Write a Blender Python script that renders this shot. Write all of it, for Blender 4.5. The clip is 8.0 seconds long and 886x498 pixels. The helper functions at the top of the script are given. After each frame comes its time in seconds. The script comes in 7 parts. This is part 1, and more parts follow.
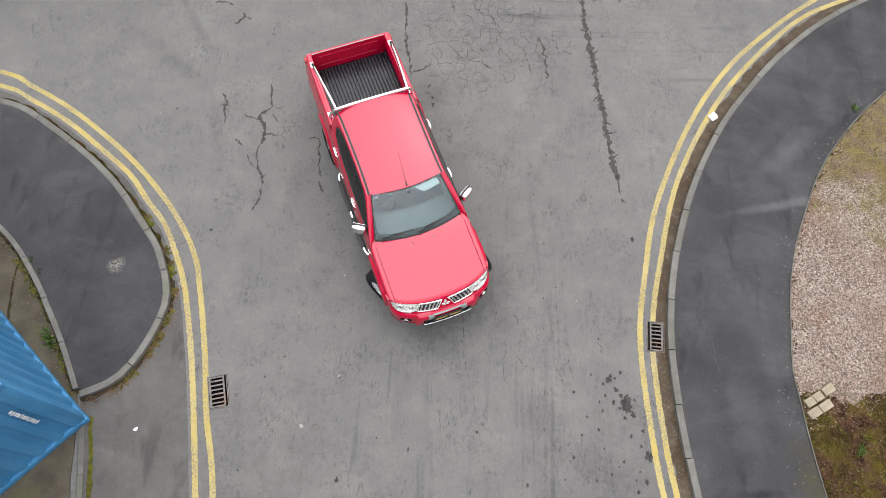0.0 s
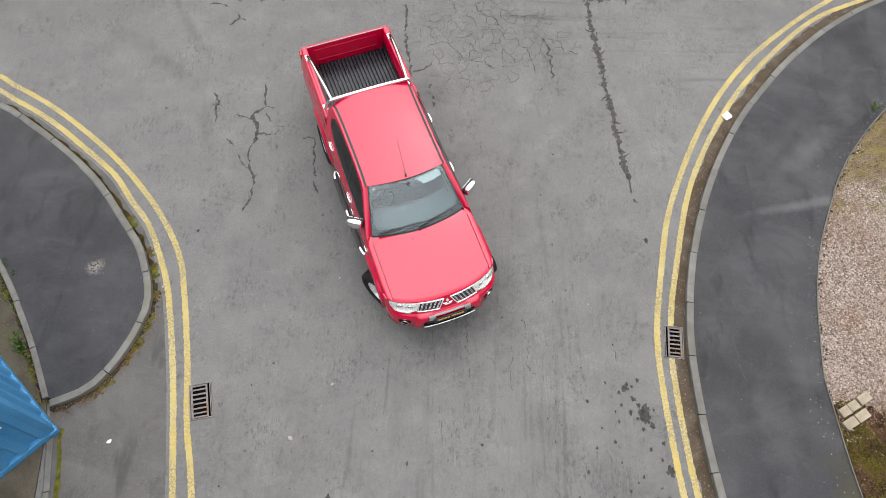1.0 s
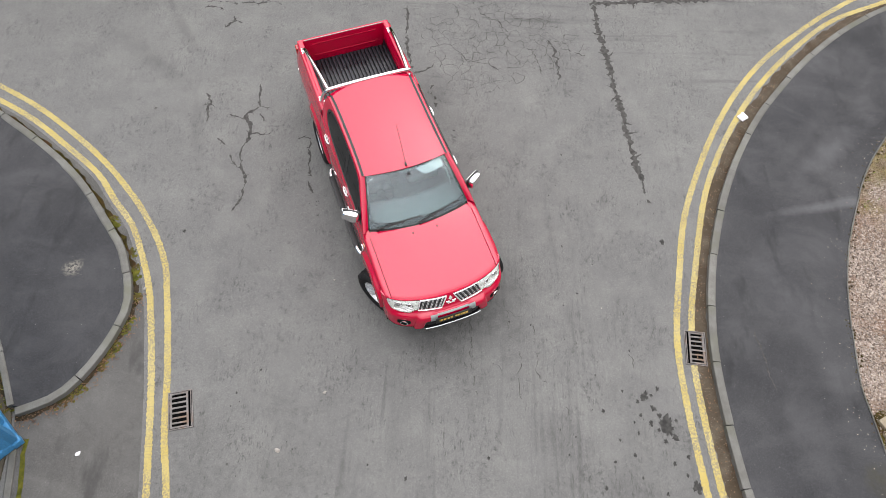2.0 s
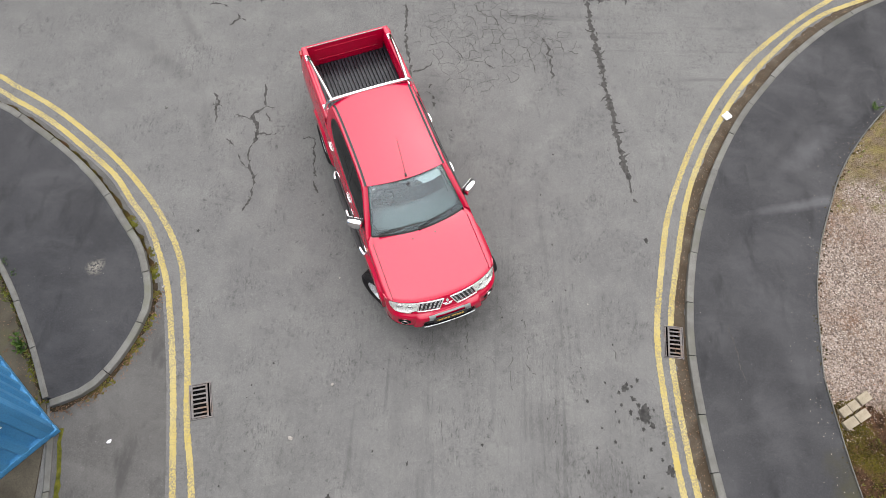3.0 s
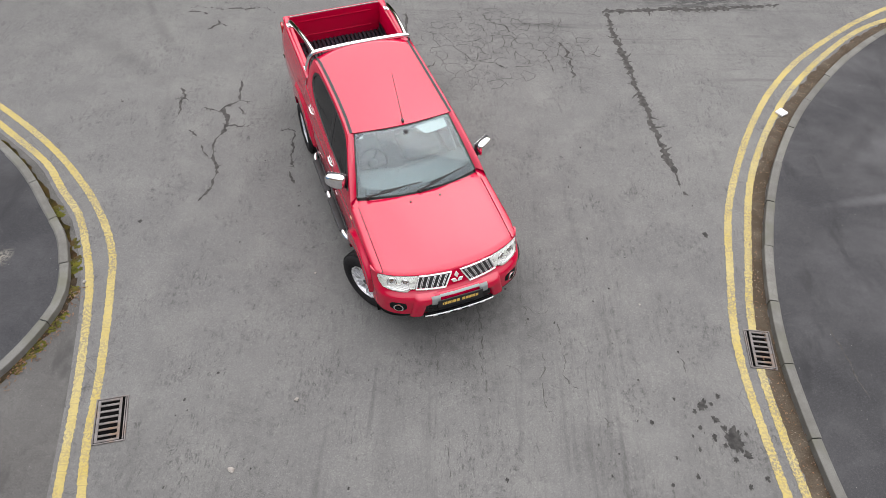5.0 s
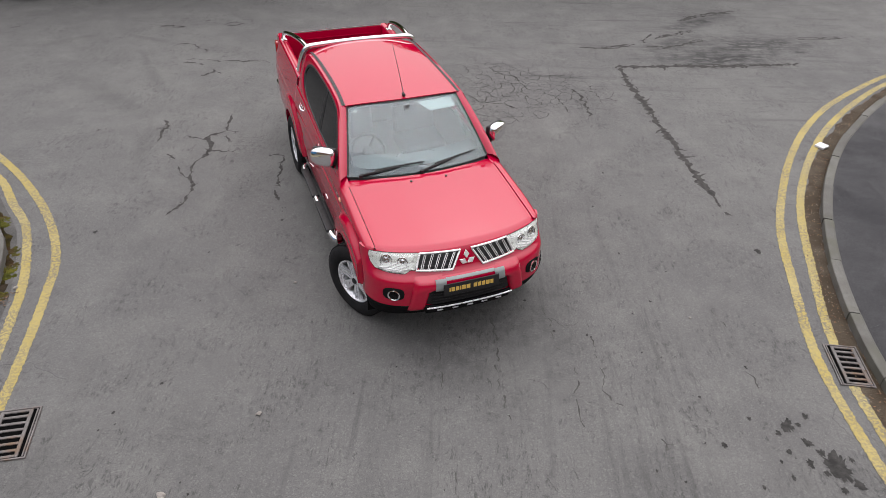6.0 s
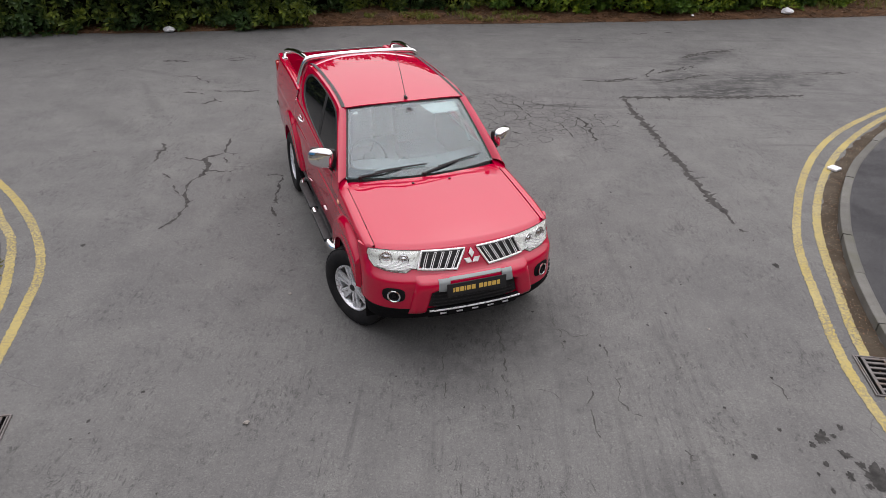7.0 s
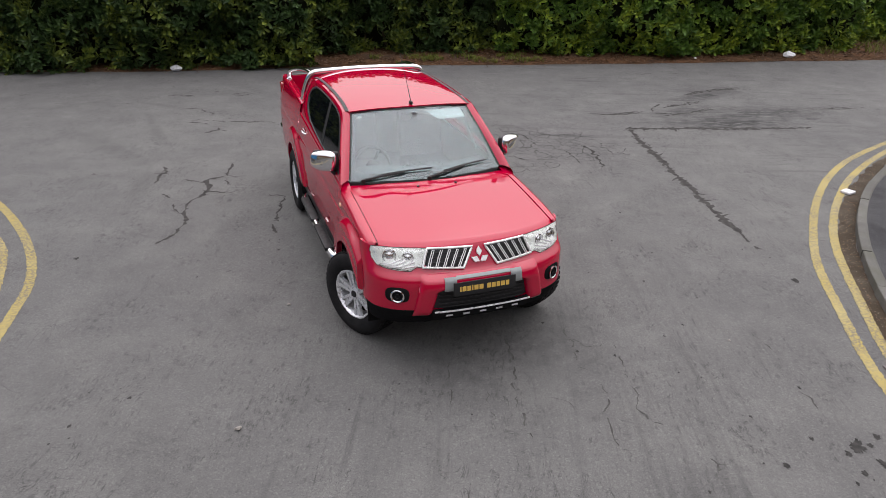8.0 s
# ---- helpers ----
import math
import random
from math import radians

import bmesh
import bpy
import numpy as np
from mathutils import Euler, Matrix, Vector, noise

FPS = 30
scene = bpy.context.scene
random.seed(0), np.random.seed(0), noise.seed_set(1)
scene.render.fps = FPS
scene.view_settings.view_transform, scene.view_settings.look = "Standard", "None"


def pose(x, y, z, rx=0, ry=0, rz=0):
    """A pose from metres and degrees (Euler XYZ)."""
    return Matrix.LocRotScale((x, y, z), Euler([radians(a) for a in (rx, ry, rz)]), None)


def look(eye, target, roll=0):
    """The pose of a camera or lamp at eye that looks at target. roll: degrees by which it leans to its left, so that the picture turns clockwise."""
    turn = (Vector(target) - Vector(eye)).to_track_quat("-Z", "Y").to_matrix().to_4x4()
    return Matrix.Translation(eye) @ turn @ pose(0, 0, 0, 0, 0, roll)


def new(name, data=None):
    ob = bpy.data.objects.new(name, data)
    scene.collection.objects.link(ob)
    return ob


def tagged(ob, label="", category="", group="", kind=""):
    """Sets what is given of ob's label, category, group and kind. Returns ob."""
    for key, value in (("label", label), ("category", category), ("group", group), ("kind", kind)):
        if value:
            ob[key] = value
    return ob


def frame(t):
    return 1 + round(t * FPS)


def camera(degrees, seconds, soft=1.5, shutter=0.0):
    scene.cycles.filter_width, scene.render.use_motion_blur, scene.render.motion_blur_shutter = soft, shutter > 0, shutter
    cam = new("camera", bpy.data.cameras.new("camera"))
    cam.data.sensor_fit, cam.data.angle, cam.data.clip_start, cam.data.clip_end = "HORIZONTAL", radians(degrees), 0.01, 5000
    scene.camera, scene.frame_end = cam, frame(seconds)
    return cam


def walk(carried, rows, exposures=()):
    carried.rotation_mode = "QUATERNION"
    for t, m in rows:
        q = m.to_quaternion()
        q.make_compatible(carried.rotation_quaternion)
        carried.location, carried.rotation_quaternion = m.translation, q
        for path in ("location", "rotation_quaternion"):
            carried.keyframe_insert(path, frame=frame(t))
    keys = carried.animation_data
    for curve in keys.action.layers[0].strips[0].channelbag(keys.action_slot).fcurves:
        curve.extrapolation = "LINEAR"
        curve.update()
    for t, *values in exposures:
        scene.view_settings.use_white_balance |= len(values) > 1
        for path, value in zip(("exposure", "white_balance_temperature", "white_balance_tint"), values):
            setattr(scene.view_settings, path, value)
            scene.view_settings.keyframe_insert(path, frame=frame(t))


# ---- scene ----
cam = camera(64.0, 8.0, soft=0.52)
PATH = [
    (0.00, (-0.081, 0.035, 11.688), (-0.073, 0.832, 9.854), 2.21),
    (0.50, (-0.074, -0.158, 11.192), (-0.068, 0.696, 9.384), 1.98),
    (1.00, (-0.077, -0.347, 10.638), (-0.074, 0.570, 8.861), 1.78),
    (1.50, (-0.100, -0.501, 10.141), (-0.095, 0.472, 8.394), 1.84),
    (1.70, (-0.091, -0.566, 9.944), (-0.090, 0.430, 8.210), 1.70),
    (2.25, (-0.083, -0.700, 9.416), (-0.086, 0.357, 7.723), 1.54),
    (2.80, (-0.096, -0.476, 10.221), (-0.092, 0.488, 8.469), 1.83),
    (3.00, (-0.077, -0.347, 10.638), (-0.074, 0.570, 8.861), 1.78),
    (3.25, (-0.075, -0.215, 11.026), (-0.070, 0.658, 9.227), 1.92),
    (3.50, (-0.077, -0.347, 10.638), (-0.074, 0.570, 8.861), 1.78),
    (4.00, (-0.081, -0.646, 9.704), (-0.083, 0.378, 7.986), 1.54),
    (4.20, (-0.092, -0.690, 9.262), (-0.092, 0.376, 7.576), 1.62),
    (5.30, (-0.108, -1.232, 6.250), (-0.118, 0.178, 4.832), 1.46),
    (5.50, (-0.100, -1.262, 5.789), (-0.115, 0.210, 4.435), 1.47),
    (6.00, (-0.094, -1.293, 4.688), (-0.122, 0.333, 3.524), 1.33),
    (6.50, (-0.096, -1.296, 4.373), (-0.130, 0.376, 3.277), 1.26),
    (7.00, (-0.098, -1.291, 4.030), (-0.136, 0.431, 3.014), 1.24),
    (7.50, (-0.098, -1.288, 3.758), (-0.144, 0.473, 2.810), 1.22),
    (8.00, (-0.110, -1.287, 3.464), (-0.163, 0.514, 2.596), 1.17),
]
EXPOSURES = [(0.0, 0.81, 6660, 11), (4.0, 0.80, 6660, 11.5), (5.4, 0.64, 6660, 13), (5.9, 0.39, 6680, 14), (6.5, 0.26, 6680, 15.5), (8.0, 0.31, 6640, 15.5)]
walk(cam, [(t, look(eye, target, roll)) for t, eye, target, roll in PATH], EXPOSURES)

# ---- daylight: an overcast sky and a very soft sun ----
SUN_ELEV, SUN_TURN = 52.0, 15.0
world = bpy.data.worlds.new("overcast_sky")
scene.world = world
world.use_nodes = True
wt = world.node_tree
sky = wt.nodes.new("ShaderNodeTexSky")
sky.sky_type, sky.sun_disc = "NISHITA", False
sky.sun_elevation, sky.sun_rotation = radians(SUN_ELEV), radians(SUN_TURN)
sky.dust_density, sky.air_density = 4.0, 1.0
grey = wt.nodes.new("ShaderNodeHueSaturation")
grey.inputs["Saturation"].default_value = 0.12
cloud = wt.nodes.new("ShaderNodeMix")
cloud.data_type = "RGBA"
cloud.inputs["Factor"].default_value = 0.85
cloud.inputs["B"].default_value = (8.45, 8.7, 9.3, 1)
wt.links.new(sky.outputs[0], grey.inputs["Color"])
wt.links.new(grey.outputs[0], cloud.inputs["A"])
background = wt.nodes["Background"]
background.inputs["Strength"].default_value = 0.128
sky_way = wt.nodes.new("ShaderNodeTexCoord")
split = wt.nodes.new("ShaderNodeSeparateXYZ")
wt.links.new(sky_way.outputs["Generated"], split.inputs[0])
rise = wt.nodes.new("ShaderNodeMapRange")
for key, value in (("From Min", 0.10), ("From Max", 1.0), ("To Min", 0.17), ("To Max", 1.66)):
    rise.inputs[key].default_value = value
wt.links.new(split.outputs["Z"], rise.inputs["Value"])
shade = wt.nodes.new("ShaderNodeMix")
shade.data_type, shade.blend_type = "RGBA", "MULTIPLY"
shade.inputs["Factor"].default_value = 1.0
rgba = [i for i in shade.inputs if i.type == "RGBA"]
wt.links.new(cloud.outputs["Result"], rgba[0])
wt.links.new(rise.outputs[0], rgba[1])
wt.links.new(next(o for o in shade.outputs if o.type == "RGBA"), background.inputs["Color"])
sun_data = bpy.data.lights.new("sun", "SUN")
sun_data.energy, sun_data.angle, sun_data.color = 1.5, radians(120), (1.0, 0.97, 0.93)
sun = new("sun", sun_data)
sun.matrix_world = pose(0, 0, 30, 90 - SUN_ELEV, 0, 180 - SUN_TURN)


# ---- materials ----
class Mat:
    """A node material: a Principled shader and short ways to noise, ramps and mixes."""

    def __init__(self, name, rough=0.7, metal=0.0, color=(0.5, 0.5, 0.5)):
        self.m = bpy.data.materials.new(name)
        self.m.use_nodes = True
        self.t = self.m.node_tree
        self.p = self.t.nodes["Principled BSDF"]
        self.put("Roughness", rough)
        self.put("Metallic", metal)
        self.put("Base Color", (*color, 1))
        self.coord = self.t.nodes.new("ShaderNodeTexCoord").outputs["Object"]

    def put(self, key, value):
        if isinstance(value, bpy.types.NodeSocket):
            self.t.links.new(value, self.p.inputs[key])
        else:
            self.p.inputs[key].default_value = value

    def stretched(self, scale, turn=0.0, shift=(0, 0, 0)):
        n = self.t.nodes.new("ShaderNodeMapping")
        n.inputs["Scale"].default_value = scale
        n.inputs["Rotation"].default_value = (0, 0, radians(turn))
        n.inputs["Location"].default_value = shift
        self.t.links.new(self.coord, n.inputs["Vector"])
        return n.outputs[0]

    def noise(self, scale, detail=4.0, at=None, rough=0.55, warp=0.0):
        n = self.t.nodes.new("ShaderNodeTexNoise")
        n.inputs["Scale"].default_value = scale
        n.inputs["Detail"].default_value = detail
        n.inputs["Roughness"].default_value = rough
        n.inputs["Distortion"].default_value = warp
        self.t.links.new(at or self.coord, n.inputs["Vector"])
        return n.outputs["Fac"]

    def cells(self, scale, feature="DISTANCE_TO_EDGE", at=None, out="Distance"):
        n = self.t.nodes.new("ShaderNodeTexVoronoi")
        n.feature = feature
        n.inputs["Scale"].default_value = scale
        self.t.links.new(at or self.coord, n.inputs["Vector"])
        return n.outputs[out]

    def ramp(self, fac, lo, hi, a=0.0, b=1.0):
        n = self.t.nodes.new("ShaderNodeMapRange")
        n.inputs["From Min"].default_value, n.inputs["From Max"].default_value = lo, hi
        n.inputs["To Min"].default_value, n.inputs["To Max"].default_value = a, b
        self.t.links.new(fac, n.inputs["Value"])
        return n.outputs[0]

    def math(self, op, a, b):
        n = self.t.nodes.new("ShaderNodeMath")
        n.operation = op
        for i, v in enumerate((a, b)):
            if isinstance(v, bpy.types.NodeSocket):
                self.t.links.new(v, n.inputs[i])
            else:
                n.inputs[i].default_value = v
        return n.outputs[0]

    def spot(self, x, y, inner, outer):
        """1 near the place (x, y), 0 past outer metres, its rim broken by noise."""
        n = self.t.nodes.new("ShaderNodeVectorMath")
        n.operation = "DISTANCE"
        self.t.links.new(self.coord, n.inputs[0])
        n.inputs[1].default_value = (x, y, 0)
        d = self.math("ADD", n.outputs["Value"], self.ramp(self.noise(1.6, 5), 0.2, 0.8, -0.6 * outer, 0.6 * outer))
        return self.ramp(d, inner, outer, 1, 0)

    def smear(self, x, y, turn, long, wide):
        """1 along the middle of a long soft ellipse, 0 outside it."""
        n = self.t.nodes.new("ShaderNodeMapping")
        n.vector_type = "TEXTURE"
        n.inputs["Location"].default_value = (x, y, 0)
        n.inputs["Rotation"].default_value = (0, 0, radians(turn))
        n.inputs["Scale"].default_value = (long, wide, 1)
        self.t.links.new(self.coord, n.inputs["Vector"])
        d = self.t.nodes.new("ShaderNodeVectorMath")
        d.operation = "LENGTH"
        self.t.links.new(n.outputs[0], d.inputs[0])
        return self.ramp(self.math("ADD", d.outputs["Value"], self.ramp(self.noise(3.0, 5), 0.25, 0.75, -0.35, 0.35)), 0.25, 1.05, 1, 0)

    def mix(self, fac, a, b, blend="MIX"):
        n = self.t.nodes.new("ShaderNodeMix")
        n.data_type, n.blend_type = "RGBA", blend
        for key, v in (("Factor", fac), ("A", a), ("B", b)):
            socket = n.inputs[key] if key == "Factor" else next(s for s in n.inputs if s.name == key and s.type == "RGBA")
            if isinstance(v, bpy.types.NodeSocket):
                self.t.links.new(v, socket)
            else:
                socket.default_value = v if key == "Factor" else (*v, 1)
        return next(s for s in n.outputs if s.type == "RGBA")

    def random(self):
        return self.t.nodes.new("ShaderNodeObjectInfo").outputs["Random"]

    def island(self):
        return self.t.nodes.new("ShaderNodeNewGeometry").outputs["Random Per Island"]

    def bump(self, height, strength=0.3, distance=0.01):
        n = self.t.nodes.new("ShaderNodeBump")
        n.inputs["Strength"].default_value, n.inputs["Distance"].default_value = strength, distance
        self.t.links.new(height, n.inputs["Height"])
        self.put("Normal", n.outputs[0])


def asphalt(name, base, dark, pale, cracked=False):
    k = Mat(name, 0.85)
    grain = k.noise(110, 4, rough=0.7)
    chips = k.cells(80, "F1", out="Color")
    c = k.mix(k.ramp(k.noise(0.33, 5, warp=0.4), 0.32, 0.68), dark, base)
    c = k.mix(k.ramp(k.noise(1.7, 6), 0.48, 0.75, 0, 0.6), c, pale)
    c = k.mix(k.ramp(k.noise(5.5, 6, rough=0.65), 0.52, 0.72, 0, 0.30), c, tuple(v * 0.8 for v in dark))
    c = k.mix(k.ramp(k.noise(17, 6, rough=0.7), 0.55, 0.75, 0, 0.42), c, tuple(v * 0.65 for v in dark))
    sep = k.t.nodes.new("ShaderNodeSeparateColor")
    k.t.links.new(chips, sep.inputs[0])
    c = k.mix(k.ramp(sep.outputs[0], 0.72, 1.0, 0, 0.20), c, tuple(min(1, v * 1.8) for v in pale))
    c = k.mix(k.ramp(k.noise(38, 3, rough=0.6), 0.54, 0.68, 0, 0.32), c, tuple(v * 0.5 for v in dark))
    c = k.mix(k.ramp(k.noise(46, 3, k.stretched((1, 1, 1), 0, (5, 3, 0)), 0.6), 0.58, 0.72, 0, 0.36), c, tuple(min(1, v * 1.4) for v in pale))
    c = k.mix(k.ramp(grain, 0.49, 0.66, 0, 0.58), c, tuple(v * 0.35 for v in dark))
    height = grain
    if cracked:
        # small dark scuffs and pits, mostly along the side road
        for sc, turn, lo in (((34, 7, 1), 5, 0.60), ((15, 5, 1), -12, 0.63), ((9, 26, 1), 8, 0.66)):
            fleck = k.noise(1.0, 4, k.stretched(sc, turn), 0.6)
            c = k.mix(k.math("MULTIPLY", k.ramp(fleck, lo, lo + 0.05, 0, 0.5), k.ramp(k.noise(0.9, 4), 0.42, 0.6)), c, tuple(v * 0.4 for v in dark))
        # wrinkled scuffs: thin crooked lines along the way that wheels roll
        for sc, turn, seed, thin, most, gate in (((11, 2.4, 1), 6, 0, 0.022, 0.75, 0.48), ((6, 1.6, 1), -16, 7, 0.016, 0.8, 0.50), ((3.4, 4.6, 1), 20, 13, 0.012, 0.7, 0.53), ((2.0, 8.0, 1), -8, 19, 0.013, 0.7, 0.54)):
            wander = k.noise(1.0, 6, k.stretched(sc, turn, (seed, seed, 0)), 0.62, warp=0.7)
            thread = k.ramp(k.math("ABSOLUTE", k.math("SUBTRACT", wander, 0.5), 0.0), 0.0, thin, 1, 0)
            here = k.ramp(k.noise(1.3, 5, k.stretched((1, 1, 1), 0, (seed, 2, 0))), gate, gate + 0.1, 0, most)
            broken = k.ramp(k.noise(13, 4), 0.42, 0.56)
            c = k.mix(k.math("MULTIPLY", k.math("MULTIPLY", thread, broken), here), c, tuple(v * 0.35 for v in dark))
        # tyre marks that run up the side road and sweep round in front of the truck
        for sc, turn, x, y, r0, r1, lo, most in (((7.0, 0.35, 1), 4, 0.3, 2.6, 1.2, 3.2, 0.56, 0.46), ((11.0, 0.5, 1), -7, 1.2, 3.0, 1.2, 3.4, 0.57, 0.42), ((3.2, 0.22, 1), 8, 0.6, 2.6, 1.6, 5.0, 0.55, 0.22), ((5.0, 0.4, 1), -14, 2.2, 6.4, 1.0, 3.0, 0.58, 0.4)):
            run = k.noise(1.0, 7, k.stretched(sc, turn), 0.65, warp=0.35)
            c = k.mix(k.math("MULTIPLY", k.ramp(run, lo, lo + 0.13, 0, most), k.spot(x, y, r0, r1)), c, tuple(v * 0.45 for v in dark))
        along = k.noise(1.0, 7, k.stretched((0.35, 4.5, 1), -10), 0.65, warp=0.4)
        c = k.mix(k.math("MULTIPLY", k.ramp(along, 0.55, 0.68, 0, 0.5), k.spot(3.6, 13.4, 3.0, 7.0)), c, tuple(v * 0.45 for v in dark))
        # single tyre sweeps, and the scraped patch behind the straight joint
        for x, y, turn, long, wide, most in ((-7.42, 11.6, 44, 0.7, 0.16, 0.5), (-5.72, 10.85, -62, 0.6, 0.09, 0.5), (-5.2, 9.93, -59, 0.75, 0.14, 0.42), (-5.6, 9.1, -39, 1.4, 0.24, 0.4), (-4.5, 7.6, -77, 0.9, 0.15, 0.4), (-6.0, 11.8, -23, 0.75, 0.10, 0.4), (5.9, 10.35, 34, 0.6, 0.18, 0.35)):
            c = k.mix(k.math("MULTIPLY", k.smear(x, y, turn, long, wide), most * 0.6), c, tuple(v * 0.4 for v in dark))
        for x, y, turn, long, wide, most in ((4.7, 11.6, 7, 1.5, 0.55, 1.0), (5.6, 12.4, 17, 1.7, 0.55, 0.85), (4.8, 13.65, 30, 1.2, 0.28, 0.9), (4.2, 12.4, 27, 1.1, 0.45, 0.65), (6.4, 12.1, 10, 0.25, 0.10, 0.9)):
            scraped = k.ramp(k.noise(1.0, 7, k.stretched((4, 11, 1), -15, (x, 0, 0)), 0.7, warp=0.5), 0.39, 0.53, 0, most)
            c = k.mix(k.math("MULTIPLY", k.smear(x, y, turn, long, wide), scraped), c, tuple(v * 0.3 for v in dark))
        # worn crazing of the old surface
        wide = k.ramp(k.cells(3.6, at=warped(k, 2.2, 0.22)), 0.0, 0.038, 1, 0)
        craze = k.math("MULTIPLY", k.math("MULTIPLY", wide, 0.35), k.math("MULTIPLY", k.spot(1.1, 10.1, 1.3, 2.9), k.ramp(k.noise(3.2, 5), 0.36, 0.52)))
        fine = k.ramp(k.cells(2.3, at=warped(k, 1.1, 0.5)), 0.0, 0.010, 1, 0)
        stray = k.math("MULTIPLY", fine, k.ramp(k.noise(0.55, 3), 0.57, 0.66))
        craze = k.math("MAXIMUM", craze, k.math("MULTIPLY", stray, 0.6))
        c = k.mix(k.math("MULTIPLY", craze, 0.85), c, tuple(v * 0.25 for v in dark))
        for x, y, r0, r1, most in ((3.07, 2.4, 0.02, 0.16, 0.5), (3.0, 0.6, 0.6, 2.2, 0.30), (-3.0, 0.8, 0.6, 2.4, 0.28), (0.3, 3.9, 0.3, 1.1, 0.4), (-0.38, 8.5, 0.1, 0.5, 0.4), (5.2, 14.2, 0.2, 0.9, 0.3)):
            c = k.mix(k.math("MULTIPLY", k.spot(x, y, r0, r1), k.ramp(k.noise(7, 6, rough=0.7), 0.35, 0.6, most * 0.4, most)), c, tuple(v * 0.3 for v in dark))
        height = k.math("SUBTRACT", grain, k.math("MULTIPLY", craze, 3.0))
    else:
        # rubbed smears, their faint sheen put into the colour as a paler tone
        smear = k.noise(0.8, 7, k.stretched((1.0, 1.6, 1), 30), 0.62, warp=0.8)
        c = k.mix(k.ramp(smear, 0.48, 0.72, 0, 0.5), c, tuple(v * 1.2 for v in pale))
        c = k.mix(k.ramp(k.noise(1.1, 5, k.stretched((3, 1, 1), 20, (3, 1, 0))), 0.56, 0.7, 0, 0.7), c, tuple(v * 0.6 for v in dark))
        c = k.mix(k.ramp(k.cells(9, "F1"), 0.028, 0.05, 0.55, 0), c, (0.32, 0.31, 0.29))
        # faint dull smears, a wet dark streak and algae beside the planted end of the path
        for x, y, turn, long, wide, most in ((6.4, 6.2, 12, 1.5, 0.12, 0.5), (5.3, 4.0, -70, 1.6, 0.35, 0.14), (5.0, 2.2, -80, 1.2, 0.3, 0.10), (6.6, 7.4, 40, 1.2, 0.25, 0.35)):
            c = k.mix(k.math("MULTIPLY", k.smear(x, y, turn, long, wide), most), c, tuple(v * 1.9 for v in pale))
        c = k.mix(k.math("MULTIPLY", k.smear(5.05, 1.05, 6, 0.5, 0.10), 0.8), c, tuple(v * 0.45 for v in dark))
        c = k.mix(k.math("MULTIPLY", k.smear(6.05, 0.75, 100, 1.3, 0.42), k.ramp(k.noise(9, 6, rough=0.7), 0.3, 0.6, 0.25, 0.7)), c, (0.042, 0.038, 0.012))
        pale_rub = k.math("MULTIPLY", k.spot(-5.74, 4.62, 0.10, 0.20), k.ramp(k.noise(22, 6, rough=0.7), 0.42, 0.55, 0, 0.85))
        c = k.mix(pale_rub, c, (0.20, 0.185, 0.155))
    k.put("Base Color", c)
    k.put("Specular IOR Level", 0.32 if cracked else 0.24)
    k.put("Roughness", k.ramp(k.noise(2.0, 4), 0.3, 0.7, 0.72, 0.95) if cracked else k.ramp(k.noise(0.7, 6, warp=0.5), 0.34, 0.66, 0.52, 0.85))
    k.bump(height, 0.45, 0.006)
    return k.m


def warped(k, scale, amount):
    """The place, shaken by a slow noise, so that cells get crooked sides."""
    n = k.t.nodes.new("ShaderNodeTexNoise")
    n.inputs["Scale"].default_value, n.inputs["Detail"].default_value = scale, 4
    k.t.links.new(k.coord, n.inputs["Vector"])
    m = k.t.nodes.new("ShaderNodeVectorMath")
    m.operation = "MULTIPLY_ADD"
    k.t.links.new(n.outputs["Color"], m.inputs[0])
    m.inputs[1].default_value = (amount,) * 3
    k.t.links.new(k.coord, m.inputs[2])
    return m.outputs[0]


def grained(name, a, b, scale=6.0, rough=0.8, fine=90.0, bump=0.3, spread=(0.35, 0.65), distance=0.004, vary=0.0, third=None):
    """A plain material in two tones with grain, and a third tone in patches."""
    k = Mat(name, rough)
    c = k.mix(k.ramp(k.noise(scale, 6), *spread), a, b)
    c = k.mix(k.ramp(k.noise(fine, 3), 0.4, 0.75, 0, 0.45), c, tuple(v * 0.45 for v in a))
    if third:
        c = k.mix(k.ramp(k.noise(scale * 0.37, 5), 0.52, 0.66), c, third)
    if vary:
        c = k.mix(k.ramp(k.random(), 0, 1, 0, vary), c, tuple(v * 0.4 for v in b))
    k.put("Base Color", c)
    k.put("Roughness", k.ramp(k.noise(scale * 2, 3), 0.3, 0.7, max(0.05, rough - 0.12), min(1, rough + 0.1)))
    k.put("Specular IOR Level", 0.15 if rough > 0.7 else 0.35)
    k.bump(k.noise(fine, 4), bump, distance)
    return k.m


def plain(name, color, rough=0.5, metal=0.0, coat=0.0, fleck=0.12):
    """Small fittings: one colour with faint dirt."""
    k = Mat(name, rough, metal)
    c = k.mix(k.ramp(k.noise(14, 5), 0.45, 0.8, 0, fleck), color, tuple(v * 0.4 for v in color))
    k.put("Base Color", c)
    k.put("Roughness", k.ramp(k.noise(30, 4), 0.3, 0.7, max(0.02, rough * 0.8), min(1, rough * 1.2)))
    k.put("Coat Weight", coat)
    k.put("Specular IOR Level", 0.02 if rough > 0.8 else 0.25 if rough < 0.05 else 0.4)
    return k.m


